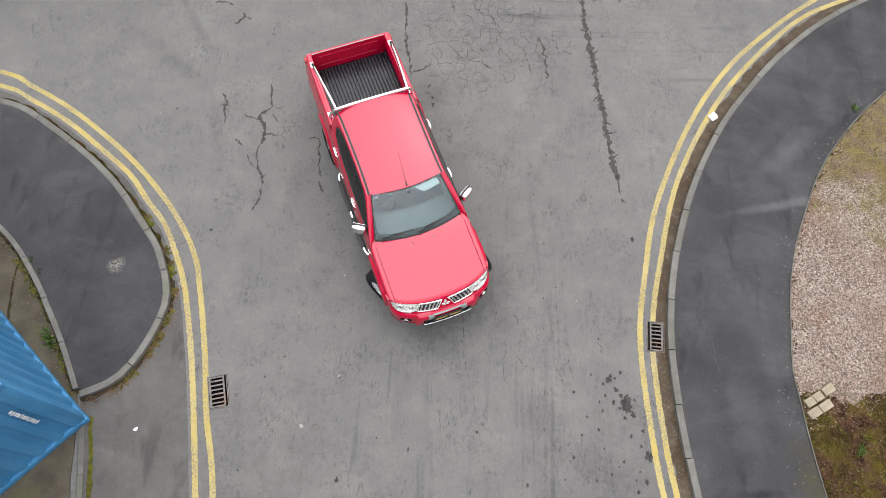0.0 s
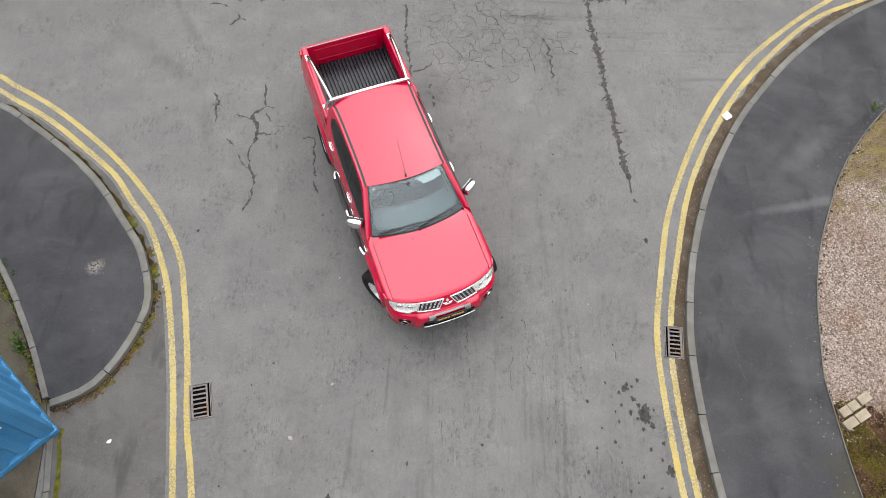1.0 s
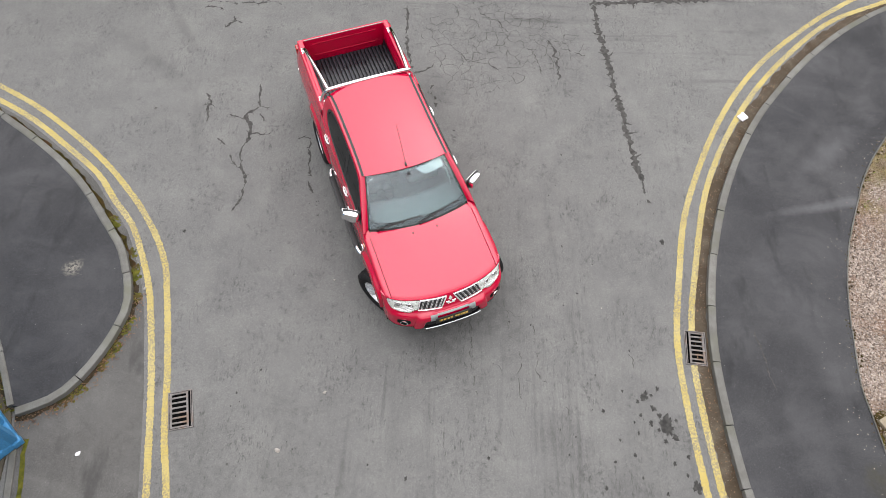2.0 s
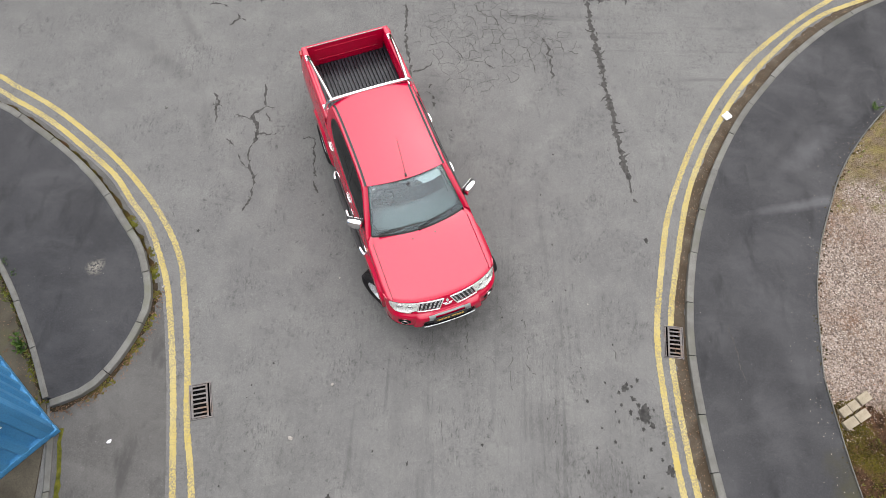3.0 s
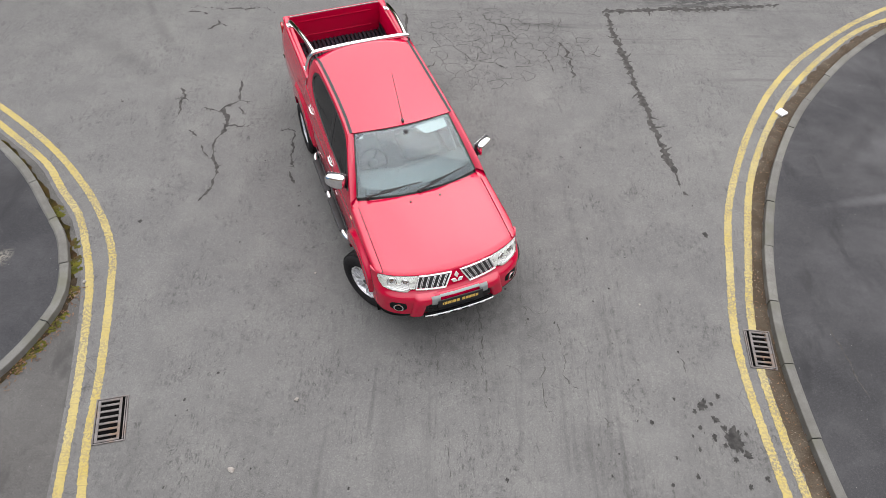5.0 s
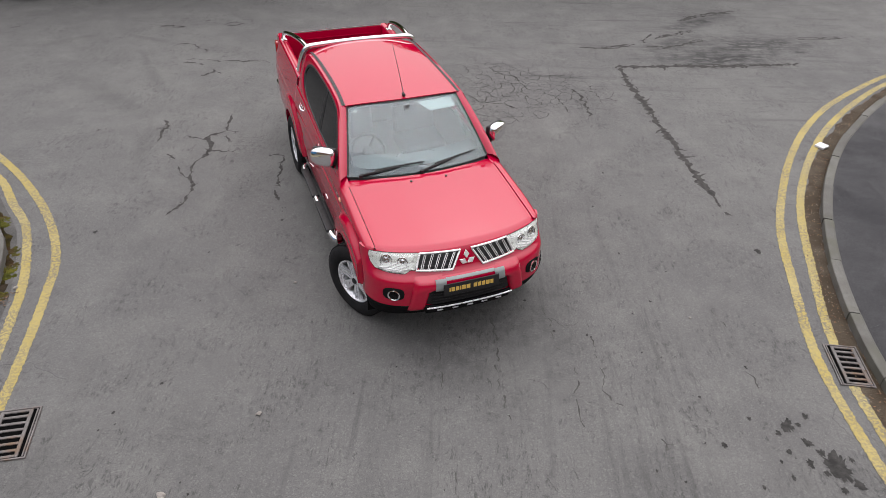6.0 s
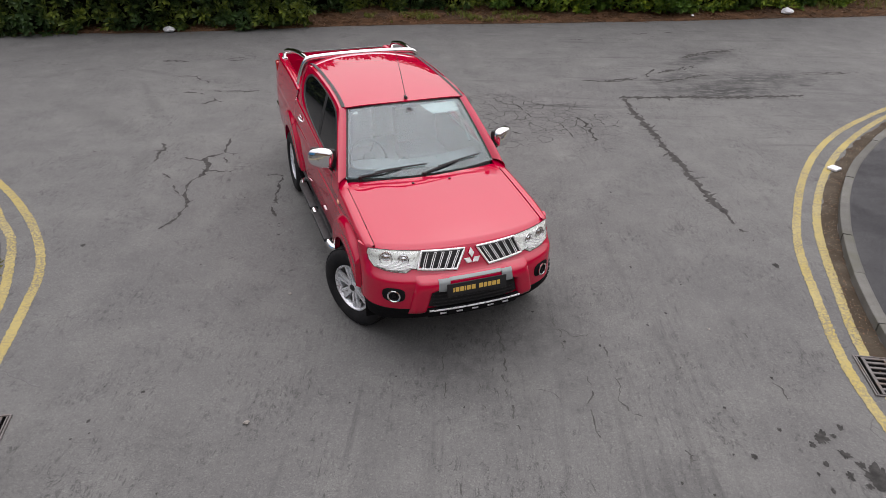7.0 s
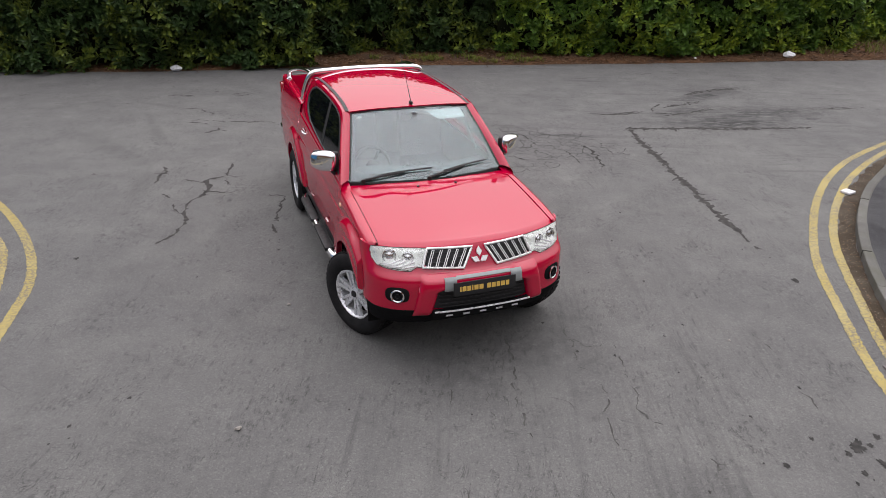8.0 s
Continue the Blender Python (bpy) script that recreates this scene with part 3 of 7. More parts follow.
r_kerb, r_border = curve_through(R_KERB), curve_through(R_BORDER)
l_kerb, l_back = curve_through(L_KERB), curve_through(L_BACK)
pavement_r = tagged(flat("pavement", [tuple(p) for p in r_kerb[::3]] + [tuple(p) for p in r_border[::-3]], KERB_TOP - 0.012, PAVE, base=-0.05), "dark smooth asphalt pavement behind a concrete kerb", "pavement", kind="structure")
pavement_l = tagged(flat("pavement", [tuple(p) for p in l_kerb[::3]] + [tuple(p) for p in l_back[::3]], KERB_TOP - 0.012, PAVE, base=-0.05), "dark asphalt pavement with a pale scuff, ringed by kerbs", "pavement", kind="structure")


def kerb(name, line, label, width=0.125, length=0.9, top=KERB_TOP, near=None):
    """A run of kerb stones: each stone within the near stretch is a part, the rest one part."""
    holder = tagged(new(name), label, "kerb", kind="structure")
    n = normals_of(line)
    run = np.concatenate([[0], np.cumsum(np.linalg.norm(np.diff(line, axis=0), axis=1))])
    rnd = random.Random(len(line))
    s = 0.0
    while s < run[-1] - 0.3:
        e = min(run[-1], s + length * rnd.uniform(0.94, 1.04))
        steps = 4
        bm = bmesh.new()
        rings = []
        lift, push = rnd.uniform(-0.006, 0.006), rnd.uniform(-0.008, 0.008)
        for i in range(steps + 1):
            at = s + 0.007 + (e - s - 0.014) * i / steps
            p = np.array([np.interp(at, run, line[:, 0]), np.interp(at, run, line[:, 1])])
            q = np.array([np.interp(at, run, n[:, 0]), np.interp(at, run, n[:, 1])])
            w, t = width / 2, top + lift
            ring = []
            for off, z in ((-w, -0.04), (-w, t - 0.006), (-w + 0.008, t), (w - 0.03, t), (w - 0.01, t - 0.012), (w, t - 0.035), (w + 0.008, -0.04)):
                c = p + q * (-(off) + push)
                ring.append(bm.verts.new((c[0], c[1], z)))
            rings.append(ring)
        for a, b in zip(rings, rings[1:]):
            for k in range(len(a) - 1):
                bm.faces.new((a[k], b[k], b[k + 1], a[k + 1]))
        bm.faces.new(rings[0])
        bm.faces.new(rings[-1][::-1])
        part("kerb_stone", bm, KERB, holder, smooth=False)
        s = e
    return holder


def within(line, lo, hi):
    return line[(line[:, 0] > lo) & (line[:, 0] < hi)]


kerb("kerb", within(r_kerb, 0, 13)[::-1], "grey concrete kerb curving round a corner")
kerb("kerb", within(l_kerb, -13, 0), "grey concrete kerb round a pavement tip")
kerb("edging_kerb", within(l_back, -13, 0), "low concrete edging between pavement and mossy slab", 0.09, 0.9, KERB_TOP + 0.015)
kerb("edging_kerb", curve_through([(-5.80, 1.98), (-5.71, 1.52), (-5.60, 0.98), (-5.48, 0.4), (-5.1, -1.2), (-4.7, -3)]), "low worn concrete edging flush with the road", 0.11, 0.9, 0.03)
kerb("edging_kerb", within(r_border, 5, 12)[::-1], "thin concrete path edging beside gravel", 0.03, 0.9, KERB_TOP + 0.004)

# double yellow lines, one object each
for pts, seed in ((R_OUTER, 1), (R_INNER, 2), (L_OUTER, 3), (L_INNER, 4)):
    line = curve_through(pts, 0.022)
    line = line[(np.abs(line[:, 0]) < 14)]
    tagged(ribbon(line, -0.048, 0.048, 0.004, "yellow_line", YELLOW, wobble=0.0065, seed=seed), "worn pale yellow no-parking line on asphalt", "road marking", "double yellow lines", "structure")

# dirt in the gutters
g = within(r_kerb, 0, 12)
tagged(ribbon(g, -0.26, -0.05, 0.003, "gutter_dirt", SILT, wobble=0.03, seed=5), "brown silt and dead leaves along a gutter", "dirt", kind="stuff")
g = within(l_kerb, -12, 0)
tagged(ribbon(g, 0.055, 0.115, 0.003, "gutter_dirt", MOSS, wobble=0.035, seed=6), "green moss and dirt along a kerb", "moss", kind="stuff")
tip = g[g[:, 1] < 4.4]
tagged(ribbon(tip, 0.05, 0.12, 0.006, "gutter_moss", SOIL, wobble=0.05, seed=7), "dark damp dirt under a kerb tip", "dirt", kind="stuff")
tagged(ribbon(curve_through([(-5.74, 1.95), (-5.65, 1.55), (-5.56, 1.1), (-5.46, 0.6), (-5.3, 0)]), 0.058, 0.125, 0.005, "edging_moss", GREENMOSS, wobble=0.02, seed=8), "strip of bright moss beside a concrete edging", "moss", kind="stuff")

# darker old surface between the left lines and the kerb
inner_l = curve_through(L_INNER)
inner_l = inner_l[inner_l[:, 0] > -13]
edge_l = [tuple(p) for p in within(l_kerb, -13, 0)[::-3]]
margin = [tuple(p) for p in (inner_l + normals_of(inner_l) * -0.10)[::3] if p[1] > -8.4] + [(-4.5, -8.4), (-4.75, -3.9), (-5.18, -1.2), (-5.52, 0.4), (-5.78, 1.9)] + edge_l
tagged(flat("road_margin", margin, 0.0018, MARGIN), "darker worn asphalt strip beside double yellow lines", "road", kind="structure")

# slabs behind the left pavement, the bed on the right, the far verge
slab_outline = [(-5.86, 2.05), (-5.99, 2.42)] + [tuple(p) for p in (l_back + normals_of(l_back) * 0.05)[2::4]] + [(-30, -25), (-4.6, -25), (-4.85, -3), (-5.25, -1.2), (-5.62, 0.4), (-5.75, 1.0)]
tagged(flat("slab", slab_outline, 0.028, CONCRETE, base=-0.05), "stained mossy concrete yard slab", "paving", kind="structure")
for i, pts in enumerate([[(-7.46, 4.62), (-7.50, 4.42), (-7.45, 3.90), (-7.35, 3.3)], [(-7.93, 4.90), (-8.2, 4.6), (-8.6, 4.3)]]):
    line = curve_through(pts)
    tagged(ribbon(line, -0.022, 0.022, 0.032, "slab_joint", SOIL, wobble=0.012, seed=30 + i), "dark dirt-filled joint in a concrete slab", "joint", kind="structure")
edge_run = within(l_back, -9.5, 0)
tagged(ribbon(edge_run, 0.05, 0.11, 0.031, "edging_dirt", SOIL, wobble=0.03, seed=33), "dark soil along a concrete edging", "dirt", kind="stuff")
bed_outline = [tuple(p) for p in (r_border - normals_of(r_border) * 0.0)[::3]] + [(45, -25), (45, 19)]
bed = tagged(flat("gravel_bed", bed_outline, KERB_TOP - 0.03, GRAVEL_BED, base=-0.05), "bed of pinkish gravel, moss and dead leaves", "ground", kind="structure")
mossy_edge = curve_through([(6.0, 2.62), (6.22, 2.72), (6.5, 2.62), (6.8, 2.50), (7.1, 2.66), (7.3, 2.72), (7.7, 2.9), (8.2, 3.3), (8.9, 3.5), (9.6, 4.2)], 0.06)
wander = np.random.RandomState(5).uniform(-0.05, 0.05, mossy_edge.shape)
south_border = [tuple(p + (0.012, 0)) for p in r_border[::-2] if p[1] < 2.58 and p[1] > -7.5]
tagged(flat("mossy_soil", [tuple(p) for p in (mossy_edge + wander)] + [(12, -2), (12, -7.5)] + south_border, KERB_TOP - 0.024, MOSSBED), "damp brown soil under moss and weeds", "soil", kind="structure")
far = curve_through(FAR_EDGE, 0.25)


def verge():
    """The bank behind the far edge of the road: leaf mould that rises a little."""
    n = normals_of(far)
    offs = [0.0, 0.12, 0.4, 0.9, 1.6, 3.0, 8.0, 30.0]
    def place(u, v):
        i = min(len(far) - 1, round(u * (len(far) - 1)))
        o = offs[round(v * (len(offs) - 1))]
        p = far[i] + n[i] * (o + 0.06 * noise.noise((i * 0.35, o * 3, 3)))
        z = 0.004 + 0.05 * smooth(0, 0.3, o) + 0.10 * smooth(0.3, 2, o) + 0.05 * noise.noise((p[0] * 1.7, p[1] * 1.7, 0)) * smooth(0, 0.3, o)
        return (p[0], p[1], z)
    return finish("verge", sheet(len(far) - 1, len(offs) - 1, place), EARTH)


tagged(verge(), "bank of brown leaf mould below a hedge", "verge", kind="structure")


# ---- cracks and joints in the road ----
def crack(points, width, seed, name="crack", parent=road, jitter=0.05, gaps=0.0, material=None):
    """A ragged dark line: it wanders about its course and swells and thins."""
    rnd = np.random.RandomState(seed)
    high = 0.0021 + 0.00005 * (seed % 17)
    line = curve_through(points, 0.025)
    n = normals_of(line)
    k = len(line)
    wander = np.zeros(k)
    jitter = max(jitter, 0.022)
    for wave, amp in ((0.34, 0.9), (0.13, 0.7), (0.06, 0.45)):
        m = max(2, int(k * 0.035 / wave) + 2)
        wander += np.interp(np.linspace(0, m - 1, k), np.arange(m), rnd.uniform(-1, 1, m)) * amp * jitter
    m = max(3, int(k / 2))
    swell = np.interp(np.linspace(0, m - 1, k), np.arange(m), rnd.uniform(0.1, 1.25, m))
    ends = np.minimum(1, np.minimum(np.arange(k), np.arange(k)[::-1]) / max(1, min(4, k * 0.12))) * 0.7 + 0.3
    keep = np.interp(np.linspace(0, m - 1, k), np.arange(m), rnd.uniform(0, 1, m)) >= gaps
    bm = bmesh.new()
    rows = []
    for i in range(k):
        c = line[i] + n[i] * wander[i]
        w = width * swell[i] * ends[i] / 2
        rows.append([bm.verts.new((*(c + n[i] * w * rnd.uniform(0.6, 1.3)), high)), bm.verts.new((*(c - n[i] * w * rnd.uniform(0.6, 1.3)), high))])
    for i in range(k - 1):
        if keep[i] and keep[i + 1]:
            bm.faces.new((rows[i][0], rows[i + 1][0], rows[i + 1][1], rows[i][1]))
    # short spurs to both sides
    for _ in range(max(2, int(k * 0.035 * 2.5))):
        i = rnd.randint(k)
        if not keep[i]:
            continue
        c = line[i] + n[i] * wander[i]
        d = n[i] * rnd.choice((-1, 1)) + rnd.uniform(-1, 1) * np.array([n[i][1], -n[i][0]])
        d = d / np.linalg.norm(d) * rnd.uniform(0.5, 1.5) * (width + 0.02)
        q = np.array([-d[1], d[0]]) / np.linalg.norm(d) * width * 0.18
        e = c + d * 0.5 + q * rnd.uniform(-1.5, 1.5)
        vs = [bm.verts.new((*p, high - 0.00002)) for p in (c + q, e + q * 0.7, c + d, e - q * 0.7, c - q)]
        bm.faces.new(vs)
    return part(name, bm, material or CRACK, parent, smooth=False)


crack([(2.76, 11.0), (2.85, 10.1), (2.94, 9.23), (2.98, 8.67), (3.06, 8.14), (3.13, 7.24), (3.24, 6.62)], 0.125, 1, jitter=0.012)
crack([(3.24, 6.65), (3.29, 6.27), (3.36, 5.95)], 0.05, 2, jitter=0.03, gaps=0.4)
crack([(2.80, 10.9), (2.90, 9.9), (2.99, 8.8), (3.07, 7.9)], 0.03, 31, jitter=0.05, gaps=0.35)
crack([(2.70, 11.05), (3.35, 11.1), (3.89, 11.17), (4.5, 11.21), (5.31, 11.32), (6.14, 11.46)], 0.15, 3, jitter=0.004)
crack([(4.1, 11.19), (4.7, 11.3), (5.94, 11.38)], 0.05, 4, jitter=0.02, gaps=0.4)
crack([(2.18, 11.98), (2.72, 12.04), (3.19, 12.26)], 0.06, 5, jitter=0.03)
crack([(3.39, 12.19), (3.92, 12.17), (4.72, 12.68)], 0.06, 6, jitter=0.04, gaps=0.2)
crack([(3.72, 12.66), (4.64, 13.17)], 0.07, 7, jitter=0.06, gaps=0.2)
crack([(4.46, 13.77), (5.2, 14.27), (5.9, 14.57)], 0.09, 38, jitter=0.05, gaps=0.1)
crack([(6.56, 12.88), (7.0, 12.93), (7.51, 13.03)], 0.06, 39, jitter=0.03)
for i, pts in enumerate([[(3.72, 12.64), (4.19, 12.86), (4.6, 13.12)], [(3.58, 11.98), (4.04, 12.24), (4.74, 12.59)], [(6.63, 12.81), (7.13, 12.86), (7.86, 13.1)], [(2.36, 11.97), (2.8, 12.01), (3.31, 12.26)], [(3.83, 15.76), (4.05, 15.8), (4.25, 15.86)], [(4.64, 15.95), (4.76, 15.97), (4.88, 15.97)], [(2.35, 15.06), (2.5, 15.08), (2.61, 15.08)], [(4.5, 13.75), (5.12, 14.16), (5.88, 14.46)], [(3.45, 12.27), (3.56, 12.62), (3.72, 12.91)]]):
    crack(pts, 0.06, 40 + i, jitter=0.03, gaps=0.1)
for i, pts in enumerate([[(-6.01, 12.49), (-5.77, 12.51), (-5.53, 12.48)], [(-5.31, 12.95), (-5.2, 12.93), (-5.11, 12.92)], [(-4.83, 12.72), (-4.59, 12.66), (-4.42, 12.83)], [(-5.44, 11.49), (-5.17, 11.6), (-4.7, 11.25)], [(-4.95, 10.65), (-4.75, 10.62), (-4.56, 10.55)], [(-4.5, 10.76), (-4.27, 10.78), (-3.74, 10.82)], [(-4.45, 10.05), (-4.36, 10.16), (-4.28, 10.28)], [(-5.33, 7.93), (-5.26, 7.96), (-5.19, 7.98)], [(-8.85, 12.17), (-8.78, 12.2), (-8.71, 12.27)]]):
    crack(pts, 0.045, 140 + i, jitter=0.03, gaps=0.15)
crack([(-0.99, 10.84), (-0.90, 9.94), (-0.79, 9.09), (-0.76, 8.88)], 0.055, 8, jitter=0.03, gaps=0.12)
crack([(-0.77, 8.98), (-0.52, 9.13), (-0.35, 9.22)], 0.04, 60, jitter=0.05)
crack([(-0.40, 8.82), (-0.36, 8.5), (-0.32, 8.15)], 0.06, 61, jitter=0.08, gaps=0.3)
crack([(1.85, 9.98), (1.92, 9.47), (1.99, 8.91)], 0.055, 62, jitter=0.06, gaps=0.1)
# the branching crack beside the truck, and its smaller kin
crack([(-3.50, 8.60), (-3.49, 8.30), (-3.45, 8.04)], 0.045, 9, jitter=0.025)
crack([(-3.45, 8.04), (-3.53, 7.98), (-3.61, 7.90), (-3.64, 7.81), (-3.55, 7.58), (-3.52, 7.38), (-3.54, 7.19)], 0.075, 63, jitter=0.02)
crack([(-3.54, 7.21), (-3.61, 7.06), (-3.60, 6.86), (-3.57, 6.70), (-3.50, 6.58), (-3.44, 6.45)], 0.045, 64, jitter=0.03)
crack([(-3.77, 6.97), (-3.70, 6.82), (-3.62, 6.66)], 0.035, 65, jitter=0.03)
crack([(-3.51, 6.61), (-3.42, 6.42), (-3.44, 6.04), (-3.55, 5.77)], 0.05, 66, jitter=0.025)
crack([(-3.64, 7.77), (-3.79, 7.75), (-3.98, 7.85)], 0.045, 10, jitter=0.03)
crack([(-3.53, 7.41), (-3.40, 7.45), (-3.18, 7.40)], 0.045, 11, jitter=0.03)
crack([(-3.45, 8.04), (-3.36, 8.03), (-3.27, 8.02)], 0.03, 67, jitter=0.02)
crack([(-3.41, 7.91), (-3.36, 7.82), (-3.31, 7.71)], 0.025, 68, jitter=0.03)
crack([(-4.47, 8.33), (-4.35, 8.11), (-4.36, 7.87), (-4.31, 7.59)], 0.055, 12, jitter=0.03)
crack([(-4.47, 8.07), (-4.36, 8.05), (-4.26, 8.01)], 0.03, 69, jitter=0.03)
crack([(-4.09, 7.25), (-4.0, 7.2), (-3.90, 7.16)], 0.04, 13, jitter=0.03)
crack([(-4.32, 10.38), (-4.33, 10.23), (-4.45, 10.10)], 0.05, 18, jitter=0.03)
crack([(-4.33, 10.23), (-4.23, 10.22), (-4.13, 10.19)], 0.035, 70, jitter=0.03)
crack([(-2.68, 7.35), (-2.55, 7.36), (-2.43, 7.32)], 0.03, 17, jitter=0.02)
crack([(-2.43, 7.30), (-2.43, 6.98), (-2.37, 6.68), (-2.31, 6.52)], 0.045, 16, jitter=0.04)
crack([(-2.38, 6.43), (-2.35, 6.3), (-2.30, 6.17)], 0.04, 71, jitter=0.03)
crack([(-6.03, 12.56), (-5.8, 12.55), (-5.51, 12.53)], 0.05, 19, jitter=0.02)
crack([(-4.80, 12.80), (-4.65, 12.85), (-4.48, 12.89)], 0.05, 72, jitter=0.03)
crack([(-5.01, 10.72), (-4.70, 10.82), (-4.31, 10.72)], 0.04, 73, jitter=0.06, gaps=0.3)
crack([(-4.0, 10.75), (-3.6, 10.8), (-3.2, 10.7)], 0.03, 74, jitter=0.06, gaps=0.4)
# crooked scuffs and hairline cracks ahead of the truck
for i, (pts, w, gap) in enumerate([
        ([(0.26, 4.13), (0.32, 3.97), (0.34, 3.72), (0.36, 3.49), (0.34, 3.34), (0.37, 3.16), (0.41, 2.99), (0.45, 2.79)], 0.030, 0.22),
        ([(0.87, 4.25), (0.90, 4.03), (0.89, 3.83), (0.93, 3.67), (1.01, 3.52), (1.07, 3.34), (1.05, 3.02), (1.08, 2.75), (1.13, 2.69)], 0.026, 0.25),
        ([(0.87, 4.12), (0.96, 4.08), (1.05, 4.02), (1.21, 4.06)], 0.018, 0.1),
        ([(1.25, 4.18), (1.27, 3.93), (1.28, 3.69), (1.28, 3.46), (1.30, 3.24), (1.36, 3.03), (1.44, 2.97)], 0.026, 0.3),
        ([(-0.22, 3.90), (-0.18, 3.70), (-0.20, 3.32), (-0.16, 3.11)], 0.020, 0.4), ([(0.09, 3.33), (0.13, 3.15), (0.15, 2.98)], 0.016, 0.3),
        ([(-0.05, 2.28), (0.0, 2.11), (0.04, 1.89)], 0.018, 0.25), ([(0.61, 3.28), (0.73, 3.25), (0.81, 3.13)], 0.014, 0.0),
        ([(2.65, 3.48), (2.68, 3.37), (2.74, 3.26)], 0.022, 0.2), ([(2.55, 4.37), (2.61, 4.20), (2.66, 4.07)], 0.016, 0.2), ([(1.71, 2.65), (1.73, 2.59), (1.74, 2.53)], 0.05, 0.0)]):
    crack(pts, w * 0.62, 200 + i, jitter=0.032, gaps=gap, material=SCUFF)


def crazing():
    """Map cracking of the old surface: the crooked sides of many small cells, thinning out towards its rim."""
    rnd = np.random.RandomState(77)
    size = 0.215
    bm = bmesh.new()
    knot = {}

    def at(key):
        if key not in knot:
            knot[key] = np.array(key) * size * np.array([0.5, 0.2887]) + rnd.uniform(-0.33, 0.33, 2) * size
        return knot[key]

    for i in range(-8, 16):
        for j in range(0, 18):
            # the two kinds of knots of a honeycomb, each joined to its three neighbours once
            cx, cy = 2 * i + (j % 2), 3 * j
            a = (cx, cy + 2)
            for b in ((cx, cy + 4), (cx - 1, cy + 1), (cx + 1, cy + 1)):
                p, q = at(a) + (0, 8.35), at((b[0], b[1])) + (0, 8.35)
                m = (p + q) / 2
                d = ((m[0] - 0.75) / 1.75) ** 2 + ((m[1] - 9.85) / 1.35) ** 2
                w = noise.noise((m[0] * 1.1, m[1] * 1.1, 5.0)) * 0.8 + noise.noise((m[0] * 3.0, m[1] * 3.0, 1.0)) * 0.5
                if d + 0.9 * w > 0.72 or rnd.uniform() < 0.2 or np.linalg.norm(q - p) < 0.01:
                    continue
                wide = 0.0045 * rnd.uniform(0.5, 1.7) * (1.3 - 0.5 * d)
                n = np.array([-(q - p)[1], (q - p)[0]])
                n = n / np.linalg.norm(n)
                bend = m + n * rnd.uniform(-0.22, 0.22) * np.linalg.norm(q - p)
                rows = [[bm.verts.new((*(c + n * e * wide * k), 0.0023)) for k in (-1, 1)] for c, e in ((p, 0.8), (bend, 1.0), (q, 0.8))]
                for u, v in zip(rows, rows[1:]):
                    bm.faces.new((u[0], v[0], v[1], u[1]))
    ob = part("crazing", bm, SCUFF, road, smooth=False)
    return tagged(ob, kind="stuff")


crazing()
for i, pts in enumerate([[(1.10, 10.62), (1.35, 10.50), (1.62, 10.58), (1.86, 10.45)], [(1.30, 9.75), (1.52, 9.60), (1.60, 9.30), (1.66, 9.02)], [(0.10, 9.55), (0.28, 9.35), (0.62, 9.30), (0.85, 9.12)], [(1.86, 9.98), (2.10, 9.86), (2.30, 9.60), (2.62, 9.55)], [(0.45, 10.85), (0.62, 10.55), (0.85, 10.40), (1.05, 10.1)]]):
    crack(pts, 0.022, 230 + i, jitter=0.035, gaps=0.12)
crack([(4.5, 3.9), (4.58, 3.4), (4.66, 2.9)], 0.02, 24, parent=road, jitter=0.03).location.z = 0.086


def blotch(x, y, r, seed, parent=road):
    """A lobed patch of spilt oil or tar."""
    bm = bmesh.new()
    vs = []
    z = 0.0031 + 0.00004 * (seed % 19)
    n = 64 if r > 0.02 else 10
    for k in range(n):
        a = 2 * math.pi * k / n
        u = (math.cos(a) * 1.3, math.sin(a) * 1.3, seed * 3.7)
        q = r * (0.85 + 0.55 * noise.noise(u) + 0.40 * noise.noise([c * 3.1 for c in u]) + 0.35 * noise.noise([c * 8 for c in u]))
        q = max(q, 0.25 * r)
        vs.append(bm.verts.new((x + q * math.cos(a) * 0.8, y + q * math.sin(a) * 1.1, z)))
    bm.faces.new(vs)
    return part("stain", bm, STAIN, parent, smooth=False)


for i, (x, y, r) in enumerate([(3.07, 2.41, 0.14), (2.80, 2.83, 0.07), (2.91, 2.66, 0.05), (2.98, 2.56, 0.04), (3.36, 1.60, 0.075), (2.58, 2.0, 0.03), (2.66, 2.3, 0.025), (3.16, 2.25, 0.05), (2.9, 2.85, 0.03), (2.72, 2.55, 0.03), (3.02, 2.2, 0.035), (2.62, 2.45, 0.02), (3.4, 5.42, 0.055), (3.23, 6.7, 0.07), (3.3, 1.2, 0.04), (3.2, 1.35, 0.025), (2.5, 1.2, 0.03), (2.75, 1.3, 0.03), (2.2, 2.6, 0.03), (2.15, 1.55, 0.03), (-2.64, 3.06, 0.02), (-4.23, 5.36, 0.03), (0.6, 1.9, 0.025), (-0.5, 1.6, 0.03), (1.4, 1.1, 0.03), (-1.6, 1.1, 0.04), (3.0, 2.95, 0.035), (2.85, 2.45, 0.04), (2.95, 2.35, 0.03), (3.2, 2.5, 0.03), (2.7, 2.75, 0.03), (2.5, 2.9, 0.025), (2.4, 2.2, 0.02), (3.1, 1.9, 0.03), (3.25, 1.75, 0.025), (2.95, 1.5, 0.03), (2.65, 1.7, 0.02), (3.3, 2.0, 0.03), (2.3, 1.9, 0.025), (3.15, 1.05, 0.035), (2.0, 1.2, 0.02)]):
    blotch(x, y, r, i)
rnd = random.Random(21)
